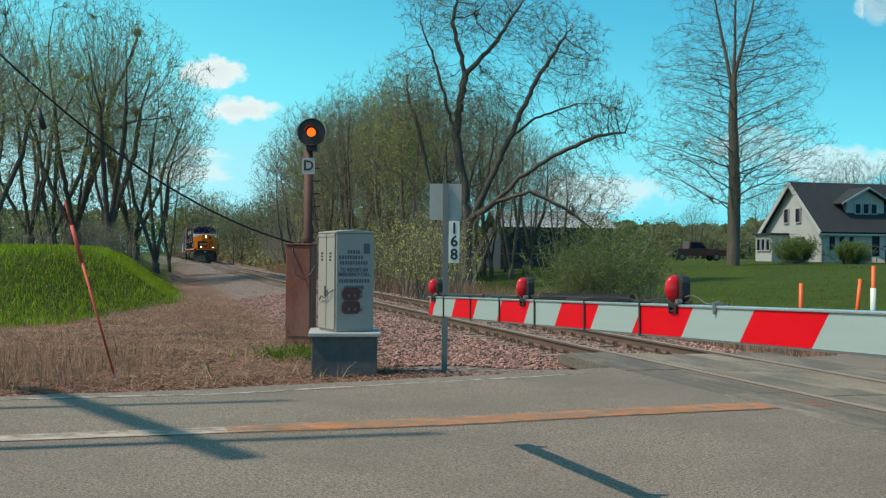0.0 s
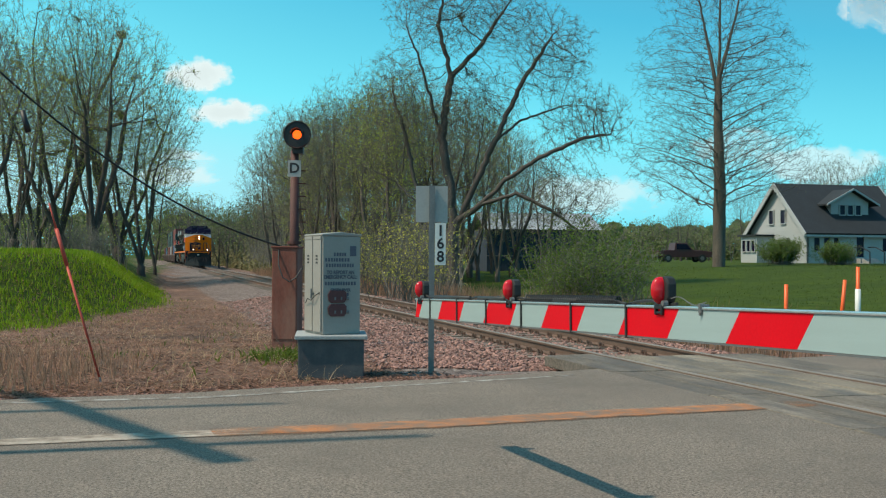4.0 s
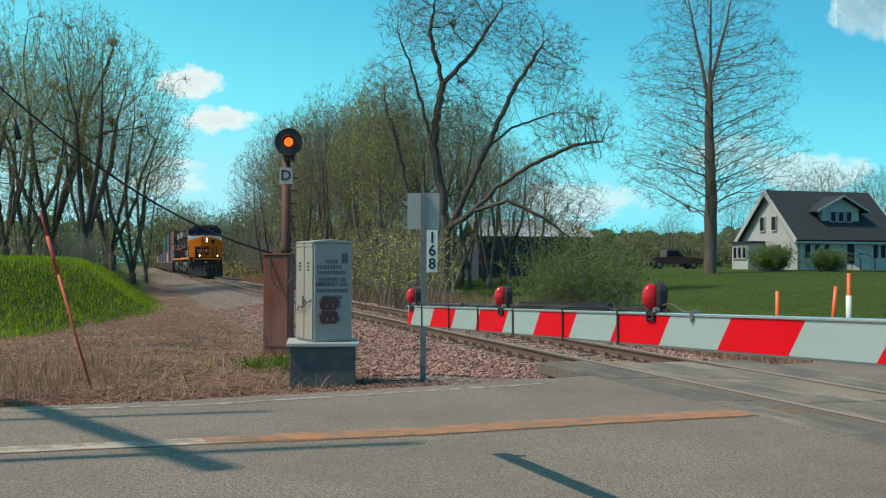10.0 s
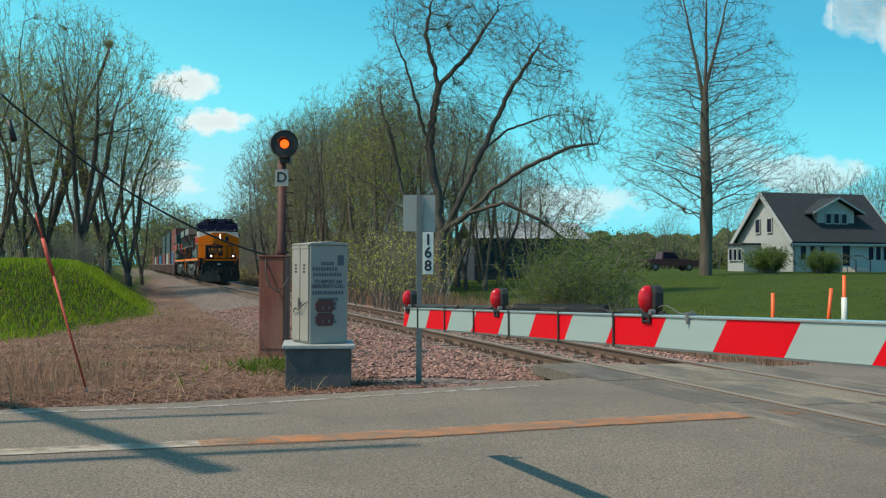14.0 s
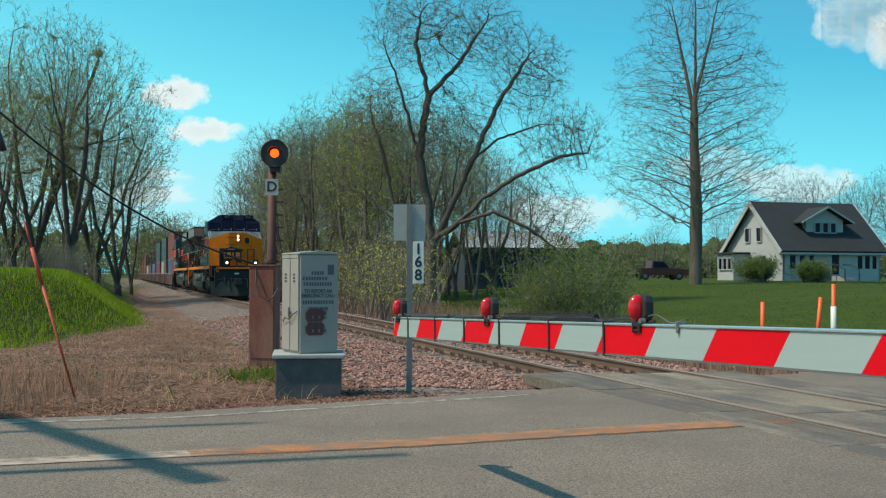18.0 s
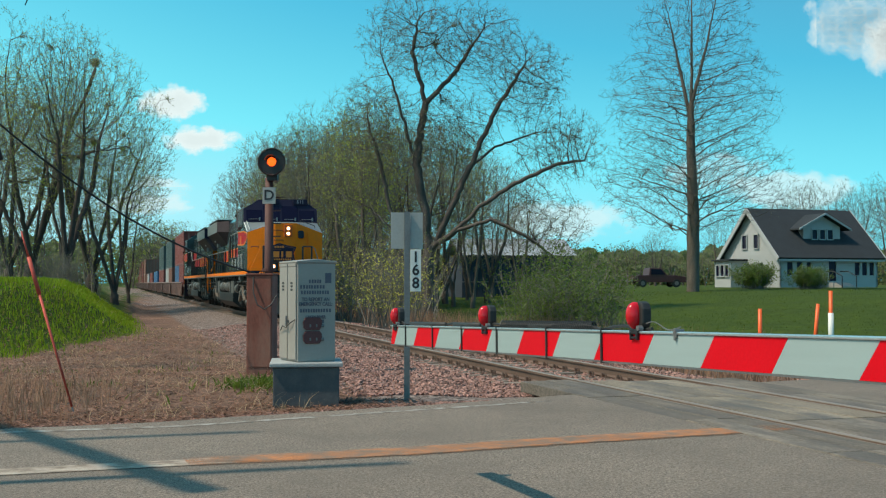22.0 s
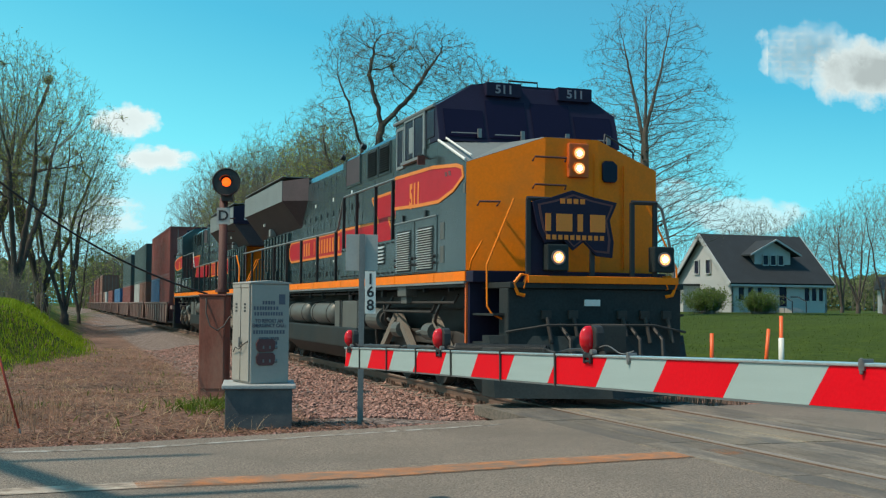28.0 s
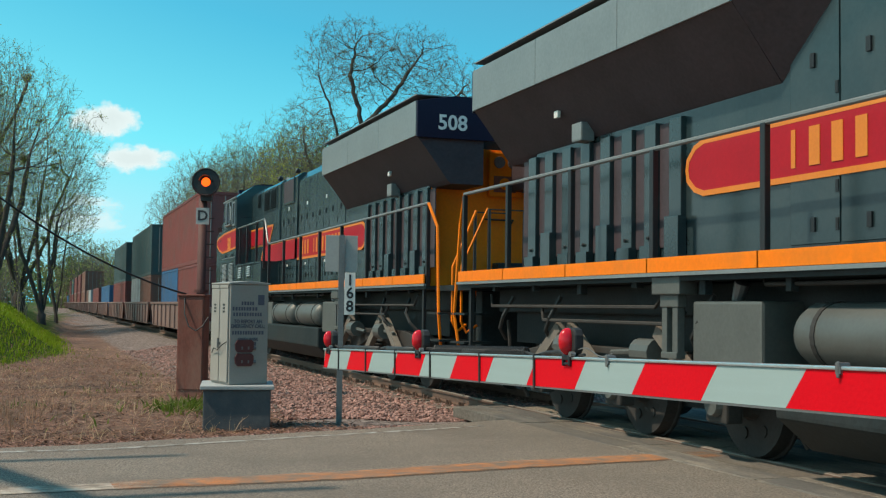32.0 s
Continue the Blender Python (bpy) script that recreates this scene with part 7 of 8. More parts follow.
# ---- thickets and far woods: too dense to count ----
def thicket(name, label, n, seed, region, h0, h1, leaf, leaf_share, leafm):
    """Upright bare saplings and stems grown together, with scattered leaves."""
    r = random.Random(seed)
    stems_, leafy = Geo(), Geo()
    made = 0
    while made < n:
        x, y, k = region(r)
        if r.random() > k:
            continue
        made += 1
        z = height(x, y)
        h = r.uniform(h0, h1)
        p = Vector((x, y, z - 0.05))
        d = Vector((r.gauss(0, 0.12), r.gauss(0, 0.12), 1)).normalized()
        pts, rads = [p], [0.022]
        for i in range(4):
            d = (d + Vector((r.gauss(0, 0.16), r.gauss(0, 0.16), 0.05))).normalized()
            p = p + d * h / 4
            pts.append(p)
            rads.append(0.022 * (1 - 0.22 * (i + 1)))
            if i:
                e = (d + Vector((r.gauss(0, 0.6), r.gauss(0, 0.6), 0.1))).normalized()
                stems_.sweep([p, p + e * h * 0.22], [0.009, 0.004], 3)
                if r.random() < leaf_share:
                    for _ in range(5):
                        c = p + e * h * 0.22 * r.random() + Vector((r.gauss(0, 0.12), r.gauss(0, 0.12), r.gauss(0, 0.12)))
                        u = Vector((r.gauss(0, 1), r.gauss(0, 1), r.gauss(0, 1))).normalized()
                        v = u.orthogonal().normalized()
                        q = leaf * r.uniform(0.6, 1.4)
                        leafy.add([c - u * q * 0.5, c + v * q * 0.35, c + u * q * 0.5, c - v * q * 0.35], [(0, 1, 2, 3)])
        stems_.sweep(pts, rads, 3)
    for nm, g, m in ((name, stems_, TWIG), (name + "_foliage", leafy, leafm)):
        me = bpy.data.meshes.new(nm)
        me.from_pydata(g.v, [], g.f)
        me.materials.append(m)
        tagged(new(nm, me), label, "undergrowth", kind="stuff")


def beside_track(r):
    s = r.uniform(27.4, 140)
    p = r.uniform(12.6, 24)
    q = AWAY * s + SIDE * (p + bend(s))
    return q.x, q.y, 1.0 if q.x / q.y < 0.009 else (0.25 if q.x / q.y < 0.0265 else 0.0)


def left_bank(r):
    s = r.uniform(56, 107)
    p = r.uniform(-16, 0.2)
    q = AWAY * s + SIDE * p
    return q.x, q.y, 1


thicket("thicket", "dense brown undergrowth below the trackside trees", 5200, 51, beside_track, 1.0, 5.2, 0.06, 0.22, LEAF_OLIVE)
thicket("bank_thicket", "bare undergrowth below the trees on the bank", 350, 52, left_bank, 0.8, 3.0, 0.07, 0.3, LEAF_SPRING)


def far_woods(n, seed):
    """A hedge of far woods along the skyline, leaf clump by leaf clump."""
    r = random.Random(seed)
    g = Geo()
    for i in range(n):
        px = r.uniform(-350, 2100)
        d = r.uniform(235, 330) if px < 560 else r.uniform(205, 260)
        if 240 < px < 300:
            d += 150
        top = (10.5 if px < 560 else 8.6) + 2.5 * noise.noise((px * 0.013, 2, 0)) + 1.8 * noise.noise((px * 0.05, 7, 0))
        x, y = (px - 784) / 1803 * d, d * 1.1328
        z = height(x, y) + top * (d / 260) * r.random() ** 0.85
        u = Vector((r.gauss(0, 1), r.gauss(0, 0.6), r.gauss(0, 1))).normalized()
        v = u.orthogonal().normalized()
        q = r.uniform(0.6, 1.5)
        c = Vector((x, y, z))
        g.add([c - u * q * 0.5, c + v * q * 0.4, c + u * q * 0.5, c - v * q * 0.4], [(0, 1, 2, 3)])
    me = bpy.data.meshes.new("far_woods")
    me.from_pydata(g.v, [], g.f)
    me.materials.append(LEAF_FAR)
    tagged(new("far_woods", me), "far hedge of woods in young leaf", "woods", kind="stuff")


far_woods(56000, 61)


def track_hedge(n, seed):
    """Bushes and low woods that close in on the track further on."""
    r = random.Random(seed)
    g = Geo()
    for i in range(n):
        s_ = 96 + 168 * r.random() ** 1.2
        p = 12.5 + 16 * r.random() ** 1.5
        q = AWAY * s_ + SIDE * (p + bend(s_))
        top = (1.2 + 0.42 * (p - 12.5)) * (1 + 0.5 * noise.noise((s_ * 0.12, p * 0.2, 4))) * min(1.4, s_ / 135)
        c = Vector((q.x, q.y, height(q.x, q.y) + top * r.random()))
        u = Vector((r.gauss(0, 1), r.gauss(0, 0.6), r.gauss(0, 1))).normalized()
        v = u.orthogonal().normalized()
        w = r.uniform(0.2, 0.55)
        g.add([c - u * w * 0.5, c + v * w * 0.4, c + u * w * 0.5, c - v * w * 0.4], [(0, 1, 2, 3)])
    me = bpy.data.meshes.new("track_hedge")
    me.from_pydata(g.v, [], g.f)
    me.materials.append(LEAF_BROWN)
    tagged(new("track_hedge", me), "olive-brown brushwood beside the distant track", "woods", kind="stuff")


track_hedge(26000, 62)


# ---- grasses, weeds and litter: too many to count ----
def blades(n, seed, region, h0, h1, material, name, label, width=0.012, lean=0.5, flat=0.0):
    r = random.Random(seed)
    g = Geo()
    made = tries = 0
    while made < n and tries < n * 12:
        tries += 1
        x, y, k = region(r)
        if r.random() > k:
            continue
        z = height(x, y)
        made += 1
        a = r.uniform(0, 6.283)
        h = r.uniform(h0, h1)
        l = lean * r.random() * h
        up = h * (1 - flat * r.random())
        dx, dy = math.cos(a), math.sin(a)
        b = r.uniform(0, 6.283)
        w = width * r.uniform(0.6, 1.3)
        wx, wy = math.cos(b) * w, math.sin(b) * w
        g.add([(x - wx, y - wy, z - 0.02), (x + wx, y + wy, z - 0.02), (x + dx * l * 0.4 + wx * 0.7, y + dy * l * 0.4 + wy * 0.7, z + up * 0.6), (x + dx * l * 0.4 - wx * 0.7, y + dy * l * 0.4 - wy * 0.7, z + up * 0.6), (x + dx * l, y + dy * l, z + up)],
              [(0, 1, 2, 3), (3, 2, 4)])
    me = bpy.data.meshes.new(name)
    me.from_pydata(g.v, [], g.f)
    me.materials.append(material)
    return tagged(new(name, me), label, "vegetation", kind="stuff")


def verge(r):
    x, y = r.uniform(-13, 2.5), 10.8 + 34 * r.random() ** 1.3
    p, s = ps(x, y)
    e = y - road_edge(x)
    k = sm(0.45, 1.0, e) * sm(3.6, 2.6, p) * (1 - 0.75 * grass_weight(x, y))
    return x, y, k * (0.35 + 0.9 * max(0, noise.noise((x * 0.7, y * 0.7, 1)) + 0.3))


def verge_tall(r):
    x, y = r.uniform(-8, -3.2), r.uniform(11.6, 17)
    e = y - road_edge(x)
    return x, y, sm(0.4, 1.2, e) * sm(-3.2, -4.4, x) * sm(17, 14.7, y)


def bank(r):
    x, y = r.uniform(-22, -4), r.uniform(25, 59)
    return x, y, grass_weight(x, y) * 0.9


def lawn(r):
    x, y = r.uniform(0, 42), r.uniform(20.4, 85)
    return x, y, grass_weight(x, y) * (1 if y < 51 else 0.5)


def far_verge(r):
    s = r.uniform(17, 107)
    p = r.uniform(10.2, 13.8)
    q = AWAY * s + SIDE * (p + bend(s))
    return q.x, q.y, sm(1.0, 3.0, q.y - road_edge(q.x))


def tuft(r):
    x, y = r.gauss(-2.05, 0.3), r.gauss(16.54, 0.55)
    return x, y, 1


def thatch(r):
    x, y, k = verge(r)
    return x, y, k * (1.0 if noise.noise((x * 0.9, y * 0.6, 5)) > 0.05 else 0.04)


def verge_green(r):
    x, y, k = verge(r)
    return x, y, k * (1.0 if noise.noise((x * 0.8, y * 0.5, 9)) > 0.22 else 0.0) * sm(-1.5, -4, x)


blades(22000, 1, verge, 0.04, 0.1, DRY_BLADE, "dry_grass", "matted brown dry grass and weeds", 0.005, 4.5, 0.99)
blades(1800, 2, verge_tall, 0.12, 0.4, DRY_BLADE, "tall_dry_grass", "tall straw-coloured dry grass", 0.006, 0.7)
blades(45000, 3, bank, 0.05, 0.2, GRASS_BLADE, "bank_grass", "bright green grass on the bank", 0.015, 0.8)
blades(16000, 4, lawn, 0.02, 0.07, LAWN_BLADE, "lawn_grass", "mown green lawn grass", 0.012, 1.2)
blades(14000, 5, far_verge, 0.2, 0.9, DRY_BLADE, "trackside_weeds", "straw-coloured weeds beside the track", 0.009, 0.5)
blades(700, 6, tuft, 0.05, 0.2, WEED, "green_tuft", "low green weeds beside the cabinet", 0.016, 1.6, 0.5)
blades(4200, 12, thatch, 0.08, 0.3, STRAW, "straw_thatch", "tangled pale straw and dead stalks on the verge", 0.004, 3.0, 0.93)
blades(900, 13, verge_green, 0.04, 0.16, WEED, "verge_weeds", "scattered green weeds on the verge", 0.012, 1.4, 0.4)


def litter_region(r):
    x, y = r.uniform(-12, 3), 11.1 + 27 * r.random() ** 1.6
    e = y - road_edge(x)
    p, s = ps(x, y)
    return x, y, sm(0.1, 0.5, e) * sm(4.2, 2.6, p) * (1.0 if e < 2 else 0.5)


def litter(n, seed):
    r = random.Random(seed)
    g = Geo()
    made = 0
    while made < n:
        x, y, k = litter_region(r)
        if r.random() > k:
            continue
        made += 1
        z = height(x, y) + r.uniform(0.004, 0.03)
        m = pose(x, y, z, r.uniform(-22, 22), r.uniform(-22, 22), r.uniform(0, 360))
        l, w = r.uniform(0.02, 0.075), r.uniform(0.004, 0.014)
        g.add([m @ Vector(q) for q in ((-l, -w, 0), (l, -w * 0.6, 0.004), (l * 0.8, w, 0), (-l * 0.9, w * 0.8, 0.006))], [(0, 1, 2, 3)])
    me = bpy.data.meshes.new("litter")
    me.from_pydata(g.v, [], g.f)
    me.materials.append(LITTER)
    tagged(new("leaf_litter", me), "dry leaf and bark litter on the verge", "litter", kind="stuff")


litter(26000, 7)


# ---- ballast stones ----
def stones(n, seed, region, s0, s1, name, label):
    r = random.Random(seed)
    g = Geo()
    base = [(1, 0, 0.2), (0.3, 0.9, 0.1), (-0.8, 0.6, 0.25), (-0.8, -0.6, 0.1), (0.3, -0.95, 0.2), (0.1, 0.1, 0.9), (-0.1, 0, -0.6)]
    faces = [(0, 1, 5), (1, 2, 5), (2, 3, 5), (3, 4, 5), (4, 0, 5), (1, 0, 6), (2, 1, 6), (3, 2, 6), (4, 3, 6), (0, 4, 6)]
    made = 0
    while made < n:
        x, y, k = region(r)
        if r.random() > k:
            continue
        made += 1
        s = r.uniform(s0, s1)
        m = pose(x, y, height(x, y) + s * r.uniform(0.05, 0.5), r.uniform(-50, 50), r.uniform(-50, 50), r.uniform(0, 360))
        sx, sy, sz = r.uniform(0.7, 1.3) * s, r.uniform(0.6, 1.1) * s, r.uniform(0.5, 1.0) * s
        g.add([m @ Vector((a * sx * r.uniform(0.8, 1.2), b * sy, c * sz * r.uniform(0.8, 1.2))) for a, b, c in base], faces)
    me = bpy.data.meshes.new(name)
    me.from_pydata(g.v, [], g.f)
    me.materials.append(STONE)
    tagged(new(name, me), label, "gravel", kind="stuff")


def bed(r):
    s = 14.7 + 29 * r.random() ** 1.5
    p = PC + r.uniform(-4.1, 3.4)
    q = AWAY * s + SIDE * (p + bend(s))
    e = q.y - road_edge(q.x)
    d = abs(p - PC)
    return q.x, q.y, sm(0.05, 0.6, e) * (sm(4.2, 3.4, d) if p < PC else sm(3.6, 2.8, d)) * (0.0 if abs(d - 0.755) < 0.09 else 1.0) * (0.45 if d < 1.2 else 1)


def shoulder(r):
    x = r.uniform(-5, 7)
    e = r.uniform(0.0, 0.9)
    return x, road_edge(x) + e, 0.8


stones(30000, 8, bed, 0.016, 0.04, "ballast", "pink and grey crushed-stone ballast")
stones(5000, 9, shoulder, 0.006, 0.02, "shoulder_gravel", "fine gravel at the road's edge")


# ---- farmhouse ----
def wall_with_openings(name, length, h, holes, thick, material, parent, m):
    """A wall along x with window holes (x0, x1, z0, z1), cut through."""
    xs = sorted({0, length, *[v for a in holes for v in a[:2]]})
    zs = sorted({0, h, *[v for a in holes for v in a[2:4]]})
    g = Geo()
    for xa, xb in zip(xs, xs[1:]):
        for za, zb in zip(zs, zs[1:]):
            cx, cz = (xa + xb) / 2, (za + zb) / 2
            if not any(a[0] < cx < a[1] and a[2] < cz < a[3] for a in holes):
                g.box(xa, xb, 0, thick, za, zb)
    return welded(piece(name, g, material, parent, m=m))


def window(parent, m, w, h, panes=2):
    fr = Geo().box(0, w, -0.03, 0.05, 0, 0.08).box(0, w, -0.03, 0.05, h - 0.08, h).box(0, 0.08, -0.03, 0.05, 0.08, h - 0.08).box(w - 0.08, w, -0.03, 0.05, 0.08, h - 0.08)
    for k in range(1, panes):
        fr.box(w * k / panes - 0.05, w * k / panes + 0.05, -0.02, 0.05, 0.08, h - 0.08)
    f = piece("window", fr, SIDING, parent, "white window frame", m=m)
    piece("pane", Geo().box(0.05, w - 0.05, 0.055, 0.07, 0.05, h - 0.05), GLASS_DARK, f)


def farmhouse():
    x, y, z = spot(1455, 84)
    root = thing("farmhouse", "white farmhouse with dark steep roof and dormer", "house", m=pose(x, y, z + 0.1, 0, 0, 16))
    # local x runs along the ridge away to the side, the front is -y, the gable faces -x
    L, D, E, R = 9.7, 8.6, 2.75, 6.7
    holes = [(0.6, 1.3, 0.95, 2.2), (1.55, 2.25, 0.95, 2.2), (2.5, 3.1, 0.95, 2.2), (4.7, 5.6, 0.45, 2.35), (7.3, 7.95, 0.95, 2.2), (8.05, 8.7, 0.95, 2.2), (8.8, 9.4, 0.95, 2.2)]
    wall_with_openings("front_wall", L, E, holes, 0.18, SIDING, root, pose(0, 0, 0))
    for a in holes:
        window(root, pose(a[0], 0.02, a[2]), a[1] - a[0], a[3] - a[2], 1)
    wall_with_openings("back_wall", L, E, [], 0.18, SIDING, root, pose(0, D - 0.18, 0))
    gh = [(1.6, 2.4, 0.9, 2.2), (5.4, 6.2, 0.9, 2.2)]
    wall_with_openings("gable_wall", D, E, gh, 0.18, SIDING, root, pose(0, D, 0, 0, 0, -90))
    for a in gh:
        window(root, pose(0.02, D - a[0], a[2], 0, 0, -90), a[1] - a[0], a[3] - a[2], 1)
    wall_with_openings("gable_wall", D, E, [], 0.18, SIDING, root, pose(L, 0, 0, 0, 0, 90))
    for xx in (0.0, L - 0.18):
        tri = Geo().add([(xx, 0, E), (xx, D, E), (xx, D / 2, R), (xx + 0.18, 0, E), (xx + 0.18, D, E), (xx + 0.18, D / 2, R)], [(0, 1, 2), (5, 4, 3), (0, 3, 4, 1), (1, 4, 5, 2), (2, 5, 3, 0)])
        piece("gable", tri, SIDING, root)
    window(root, pose(-0.09, D / 2 + 1.3, 3.3, 0, 0, -90), 0.8, 1.3, 1)
    window(root, pose(-0.09, D / 2 - 0.5, 3.3, 0, 0, -90), 0.8, 1.3, 1)
    sl = math.atan2(R - E, D / 2)
    run = math.hypot(R - E, D / 2) + 0.6
    for k, yy in ((1, 0), (-1, D)):
        roof = Geo().box(-0.5, L + 0.5, -0.55, run - 0.55 + 0.02, 0.0, 0.16)
        piece("roof", roof, ROOF_DARK, root, "dark shingled roof slope", m=pose(0, yy, E, 0, 0, 0) @ (pose(0, 0, 0, math.degrees(sl), 0, 0) if k > 0 else pose(L, 0, 0, 0, 0, 180) @ pose(0, 0, 0, math.degrees(sl), 0, 0)))
        for xe in (-0.52, L + 0.44):
            piece("bargeboard", Geo().box(xe, xe + 0.08, -0.58, run - 0.5, -0.2, 0.18), SIDING, root, m=pose(0, yy, E) @ (pose(0, 0, 0, math.degrees(sl), 0, 0) if k > 0 else pose(L, 0, 0, 0, 0, 180) @ pose(0, 0, 0, math.degrees(sl), 0, 0)))
    for i in range(14):
        piece("siding_board", Geo().box(-0.012, 0.0, 0.02, D - 0.02, 0.1 + i * 0.19, 0.1 + i * 0.19 + 0.02), SIDING, root)
    # dormer
    dr = piece("dormer", Geo().box(2.0, 5.7, 1.3, 4.0, 3.7, 5.2), SIDING, root, "white dormer with three windows", m=pose(1.2, 0, 0))
    for i in range(3):
        window(dr, pose(2.75 + i * 0.78, 1.21, 4.05), 0.66, 0.95, 1)
    piece("dormer_gable", Geo().add([(2.0, 1.32, 5.2), (5.7, 1.32, 5.2), (3.85, 1.32, 6.15), (2.0, 4.0, 5.2), (5.7, 4.0, 5.2), (3.85, 4.0, 6.15)], [(0, 1, 2), (5, 4, 3), (0, 3, 4, 1), (1, 4, 5, 2), (2, 5, 3, 0)]), SIDING, dr)
    for k in (-1, 1):
        e = 3.85 + k * 2.6
        piece("dormer_roof", Geo().add([(3.85, 0.8, 6.22), (3.85, 4.2, 6.22), (e, 4.2, 4.88), (e, 0.8, 4.88), (3.85, 0.8, 6.34), (3.85, 4.2, 6.34), (e, 4.2, 5.0), (e, 0.8, 5.0)],
                                       [(0, 1, 2, 3), (7, 6, 5, 4), (0, 3, 7, 4), (1, 5, 6, 2), (2, 6, 7, 3)]), ROOF_DARK, dr)
        piece("dormer_trim", Geo().add([(3.85, 0.78, 6.2), (e, 0.78, 4.86), (e, 0.78, 5.02), (3.85, 0.78, 6.36), (3.85, 0.7, 6.2), (e, 0.7, 4.86), (e, 0.7, 5.02), (3.85, 0.7, 6.36)],
                                       [(0, 1, 2, 3), (7, 6, 5, 4), (0, 4, 5, 1), (3, 2, 6, 7), (1, 5, 6, 2)]), SIDING, dr)
    piece("eave_board", Geo().box(-0.4, L + 0.4, -0.5, -0.42, 2.2, 2.36), SIDING, root)
    for i in range(4):
        piece("step", Geo().box(4.5, 5.8, -1.4 - i * 0.28, -1.1 - i * 0.28, 0, 0.4 - i * 0.1), CONCRETE, root)
    piece("landing", Geo().box(4.4, 5.9, -1.1, -0.01, 0, 0.42), CONCRETE, root)
    for xx in (4.45, 5.85):
        piece("stair_rail", Geo().line([(xx, -0.1, 1.35), (xx, -1.1, 1.35), (xx, -2.2, 0.95), (xx, -2.2, 0)], 0.05), ROOF_DARK, root)
    bay = piece("side_bay", Geo().box(-1.6, 0.02, 5.0, 7.6, 0, 2.3), SIDING, root, "white side bay")
    for i in range(3):
        window(bay, pose(-1.69, 7.3 - i * 0.75, 0.9, 0, 0, -90), 0.65, 1.1, 1)
    piece("bay_roof", Geo().box(-1.85, 0.1, 4.8, 7.8, 2.3, 2.45), ROOF_DARK, bay)
    # garage further on
    x2, y2, z2 = spot(1735, 96)
    g = thing("garage", "low white outbuilding with dark roof", "garage", m=pose(x2, y2, z2 - 0.1, 0, 0, -20))
    piece("wall", Geo().box(0, 6, 0, 5, 0, 2.4), SIDING, g)
    piece("roof", Geo().add([(-0.3, -0.3, 2.4), (6.3, -0.3, 2.4), (6.3, 5.3, 2.4), (-0.3, 5.3, 2.4), (-0.3, 2.5, 3.7), (6.3, 2.5, 3.7)], [(0, 1, 5, 4), (2, 3, 4, 5), (0, 4, 3), (1, 2, 5), (0, 3, 2, 1)]), ROOF_DARK, g)
    piece("door", Geo().box(1.5, 4.2, -0.06, -0.01, 0, 2.1), CONCRETE, g)


farmhouse()


# ---- barn ----
def barn():
    x, y, z = spot(985, 84)
    root = thing("barn", "long dark barn with corrugated metal roof", "barn", m=pose(x, y, z - 0.2, 0, 0, 8))
    W2, D = 4.7, 7.0
    for i in range(22):
        xx = -W2 + i * 2 * W2 / 22
        piece("wall_board", Geo().box(xx, xx + 2 * W2 / 22 - 0.02, 0, 0.1, 0, 3.5), BARN_WALL, root)
    for xx in (-W2, W2 - 0.12):
        piece("side_wall", Geo().box(xx, xx + 0.12, 0.1, D, 0, 3.5), BARN_WALL, root)
    piece("back_wall", Geo().box(-W2, W2, D, D + 0.12, 0, 3.5), BARN_WALL, root)
    piece("door_track", Geo().box(-W2, W2, -0.06, -0.02, 1.25, 1.32), GALV, root)
    for k, yy in ((1, -0.4), (-1, D + 0.4)):
        g = Geo()
        n = 64
        prof = [(-W2 - 0.3 + (2 * W2 + 0.6) * i / n, 0.05 * (i % 2)) for i in range(n + 1)]
        v = [(xx, yy, 3.45 + dz) for xx, dz in prof] + [(xx, D / 2, 4.95 + dz) for xx, dz in prof]
        g.add(v, [(i, i + 1, n + 2 + i, n + 1 + i) for i in range(n)])
        piece("corrugated_roof", g, BARN_ROOF, root, "grey corrugated metal roof")


barn()


# ---- parked pickup ----
def pickup():
    x, y, z = spot(1232, 92)
    root = thing("pickup_truck", "dark red parked pickup truck", "pickup truck", m=pose(x, y, z, 0, 0, 8))
    body = [(-2.5, 0.45), (2.5, 0.45), (2.55, 0.95), (1.5, 1.08), (0.75, 1.1), (0.2, 1.72), (-0.9, 1.75), (-1.0, 1.1), (-2.5, 1.08)]
    piece("body", Geo().prism(body, -0.85, 0.85), TRUCK_RED, root, bevel=0.04)
    piece("side_window", Geo().prism([(0.55, 1.15), (0.12, 1.62), (-0.8, 1.64), (-0.8, 1.15)], -0.87, -0.855), GLASS_DARK, root)
    for xx in (-1.6, 1.6):
        for yy in (-0.8, 0.8):
            w = piece("wheel", Geo().tube((xx, yy - 0.1, 0.36), (xx, yy + 0.1, 0.36), 0.36, n=20), RUBBER, root)
            piece("rim", Geo().tube((xx, yy - 0.11, 0.36), (xx, yy + 0.11, 0.36), 0.19, n=14), GALV, w)
    piece("bumper", Geo().box(2.5, 2.62, -0.85, 0.85, 0.5, 0.68).box(-2.62, -2.5, -0.85, 0.85, 0.5, 0.68), GALV, root)


pickup()

# ---- posts on the far side of the road ----
for px, d, top, lean, base in ((1418, 24, 0.74, 0, None), (1515, 26, 0.82, 5, None), (1546, 25, 1.16, 0, True)):
    xx, yy, zz = spot(px, d)
    stake(xx, yy, 0, height(xx, yy), top - height(xx, yy), 0.055, ORANGE_POST, "orange marker post with a white sleeve" if base else "short orange marker post", lean, "marker_post", base)


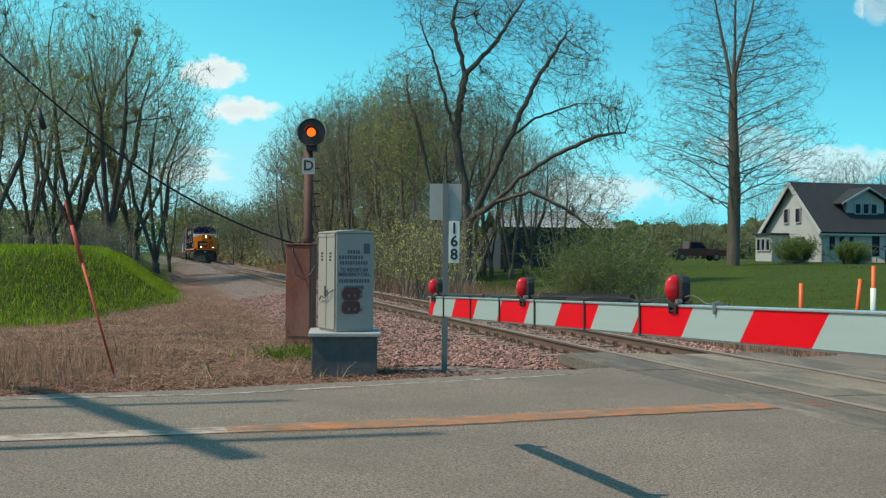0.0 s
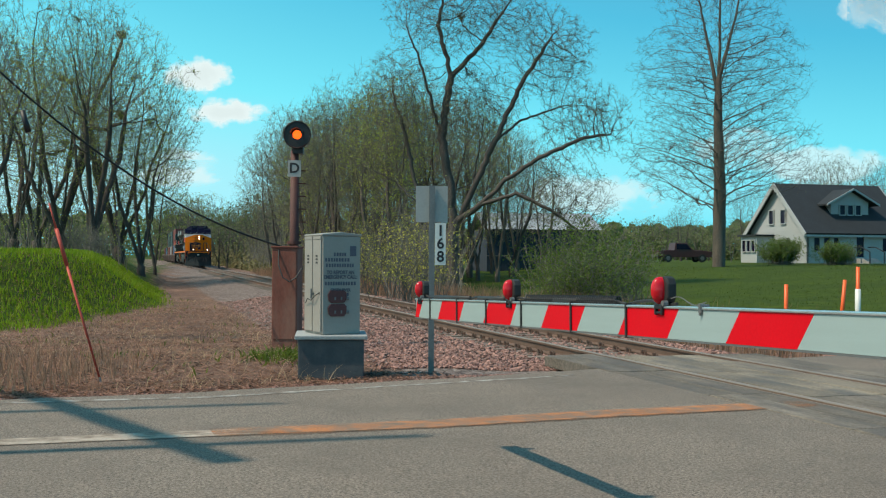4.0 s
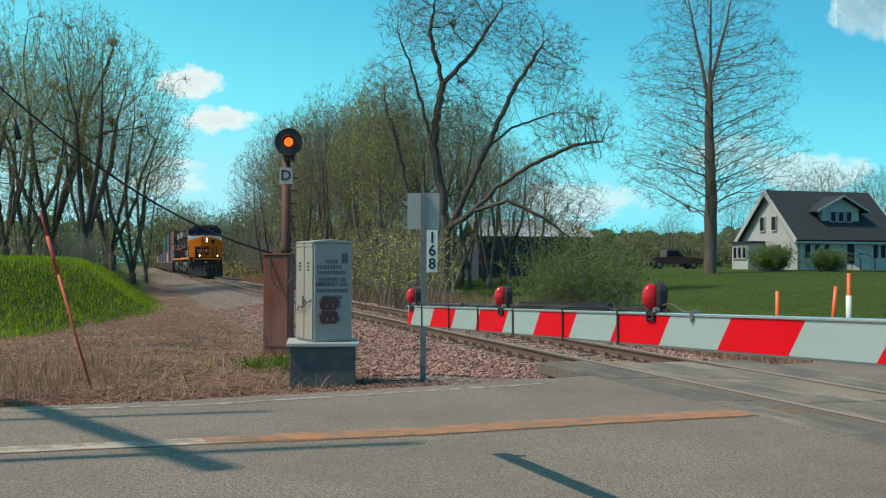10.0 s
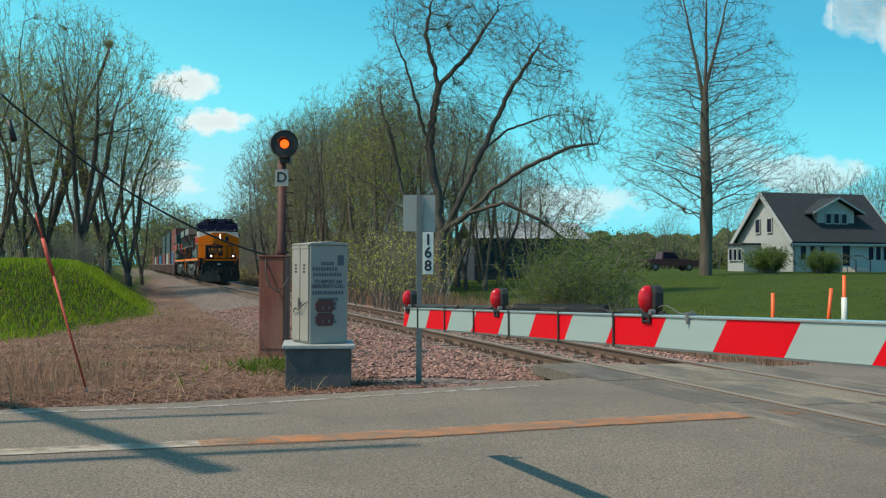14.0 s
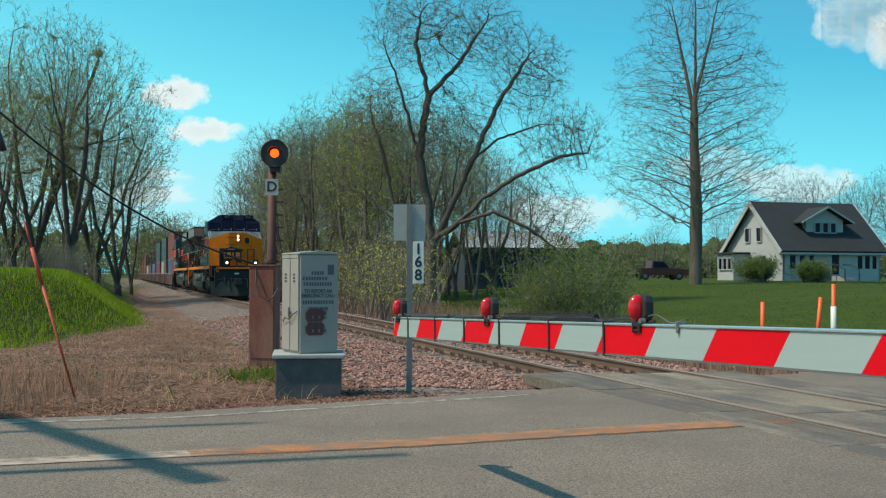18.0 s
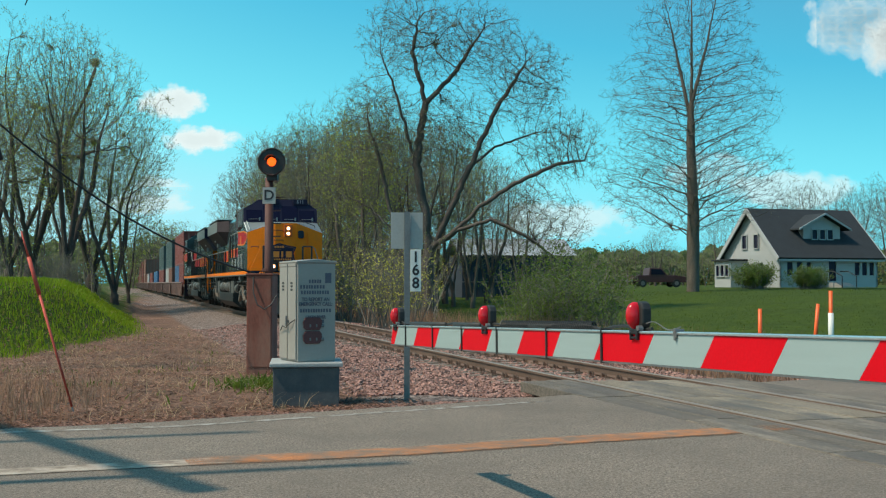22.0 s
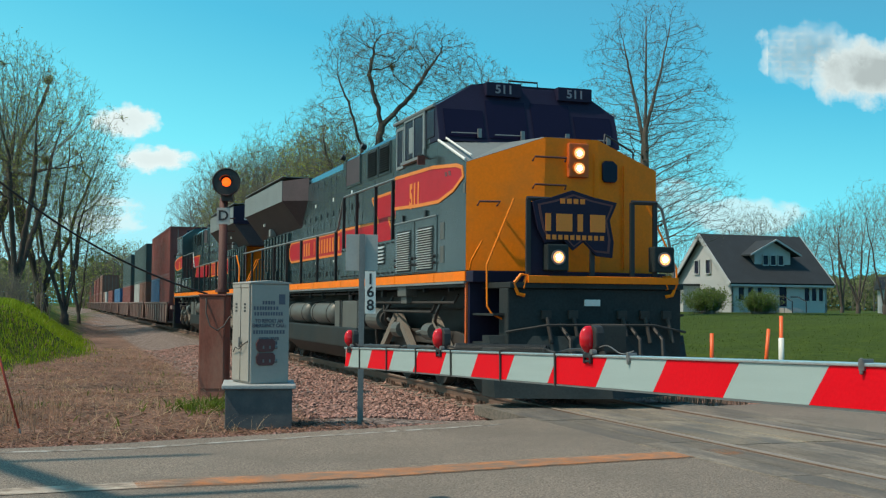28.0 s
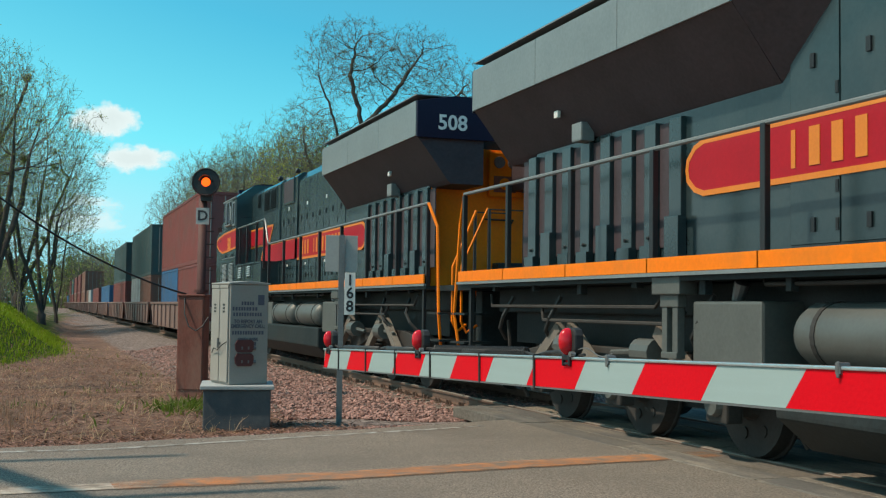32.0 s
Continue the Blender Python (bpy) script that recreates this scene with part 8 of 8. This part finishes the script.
# ---- tall unseen frame, its form made up to cast the shadows on the road ----
def utility_gantry():
    cot = 1 / math.tan(radians(SUN_ELEV))
    root = thing("utility_gantry", "unseen stand-in of two masts and a beam that casts the road shadows", "utility frame")
    back = SUN_DIR * cot
    for (sx, sy), h, r in (((-1.43, 10.73), 9.0, 0.065), ((-0.05, 8.85), 9.0, 0.075)):
        b = Vector((sx, sy, 0)) + back * h
        piece("mast", Geo().tube((b.x, b.y, -0.2), (b.x, b.y, h), r, r, 10), WOOD_POLE, root)
    zb = 6.2
    a, b = Vector((-4.4, 12.01, zb)) + back * zb, Vector((-1.32, 7.68, zb)) + back * zb
    piece("beam", Geo().tube(a, b, 0.125, 0.125, 12), WOOD_POLE, root)


utility_gantry()


# ---- clouds, far off ----
def cloud_material(name, density, shade):
    m = bpy.data.materials.new(name)
    m.use_nodes = True
    n, l = m.node_tree.nodes, m.node_tree.links
    out = n["Material Output"]
    em, tr, mix = n.new("ShaderNodeEmission"), n.new("ShaderNodeBsdfTransparent"), n.new("ShaderNodeMixShader")
    tc, no, ramp = n.new("ShaderNodeTexCoord"), n.new("ShaderNodeTexNoise"), n.new("ShaderNodeMapRange")
    grad = n.new("ShaderNodeTexGradient")
    grad.gradient_type = "SPHERICAL"
    l.new(tc.outputs["Object"], grad.inputs[0])
    mp = n.new("ShaderNodeMapping")
    mp.inputs["Scale"].default_value = (2.4, 1.2, 1.2)
    l.new(tc.outputs["Object"], mp.inputs[0])
    info = n.new("ShaderNodeObjectInfo")
    mul = n.new("ShaderNodeMath")
    mul.operation = "MULTIPLY"
    mul.inputs[1].default_value = 37.0
    l.new(info.outputs["Random"], mul.inputs[0])
    no.noise_dimensions = "4D"
    l.new(mul.outputs[0], no.inputs["W"])
    l.new(mp.outputs[0], no.inputs["Vector"])
    no.inputs["Scale"].default_value, no.inputs["Detail"].default_value, no.inputs["Roughness"].default_value = 1.6, 7, 0.55
    add = n.new("ShaderNodeMath")
    add.operation = "ADD"
    l.new(grad.outputs[1], add.inputs[0])
    l.new(no.outputs[0], add.inputs[1])
    ramp.inputs["From Min"].default_value, ramp.inputs["From Max"].default_value = 0.84, 1.08
    l.new(add.outputs[0], ramp.inputs[0])
    # sunlit white and the greyer thick core are painted in as emission
    lit = n.new("ShaderNodeMapRange")
    lit.inputs["From Min"].default_value, lit.inputs["From Max"].default_value = 0.9, 1.35
    lit.inputs["To Min"].default_value, lit.inputs["To Max"].default_value = 1.0, shade
    l.new(add.outputs[0], lit.inputs[0])
    l.new(lit.outputs[0], em.inputs["Strength"])
    em.inputs["Color"].default_value = (0.84, 0.97, 0.96, 1)
    dens = n.new("ShaderNodeMath")
    dens.operation = "MULTIPLY"
    dens.inputs[1].default_value = density
    l.new(ramp.outputs[0], dens.inputs[0])
    l.new(dens.outputs[0], mix.inputs[0])
    l.new(tr.outputs[0], mix.inputs[1])
    l.new(em.outputs[0], mix.inputs[2])
    l.new(mix.outputs[0], out.inputs["Surface"])
    return m


def clouds():
    thick, thin = cloud_material("cloud_white", 1.0, 0.9), cloud_material("thin_cloud_white", 0.6, 0.95)
    grey_ = cloud_material("grey_based_cloud", 1.0, 0.55)
    r = 2200
    for px, py, w, h in ((372, 132, 135, 62), (425, 196, 150, 50), (345, 285, 130, 50), (1610, -15, 230, 120), (1720, 10, 260, 150), (1340, 250, 200, 70), (330, 310, 180, 40), (1070, 340, 260, 80), (1480, 285, 260, 80)):
        g = Geo().add([(-1, 0, -1), (1, 0, -1), (1, 0, 1), (-1, 0, 1)], [(0, 1, 2, 3)])
        ob = piece("cloud", g, thin if py > 230 else (grey_ if px > 1500 else thick))
        ob.location = ((px - 784) / 1803 * r, r * 1.1328, 1.35 + (449 - py) / 1803 * r)
        ob.scale = (w / 1803 * r * 0.75, 1, h / 1803 * r * 0.75)
        tagged(ob, "white fair-weather cloud", "cloud", "clouds", "structure")


clouds()


def nose_at(t):
    """How far along the track the train's leading end stands."""
    return 161.5 - 5.152 * t - 0.00256 * t * t


def motions():
    """The train comes on along its track; its wheels roll."""
    times = [0.0, 2.0, 4.0, 6.0, 8.0, 10.0, 12.0, 14.0, 16.0, 18.0, 20.0, 22.0, 24.0, 26.0, 28.0, 30.0, 32.0]
    mid = 10.3
    for ob, back, turned in [(loco_lead, 0.0, False), (loco_second, 43.45, True)] + [(w, 47.4 + 19.53 * k, False) for k, w in enumerate(WAGONS)]:
        rows = []
        for t in times:
            s = nose_at(t) + back
            m = track_pose(s - mid if turned else s + mid)
            rows.append((t, m @ (pose(0, mid, 0, 0, 0, 180) if turned else pose(0, -mid, 0))))
        walk(ob, rows)
    step = 4 / 30
    for i, (ob, y) in enumerate(WHEELSETS):
        lead = i < 6
        rows = []
        for j in range(241):
            t = min(32.0, j * step)
            rolled = math.degrees((161.5 - nose_at(t)) / 0.5)
            rows.append((t, pose(0, y, 0.5, rolled if lead else -rolled, 0, 0)))
        walk(ob, rows)


motions()
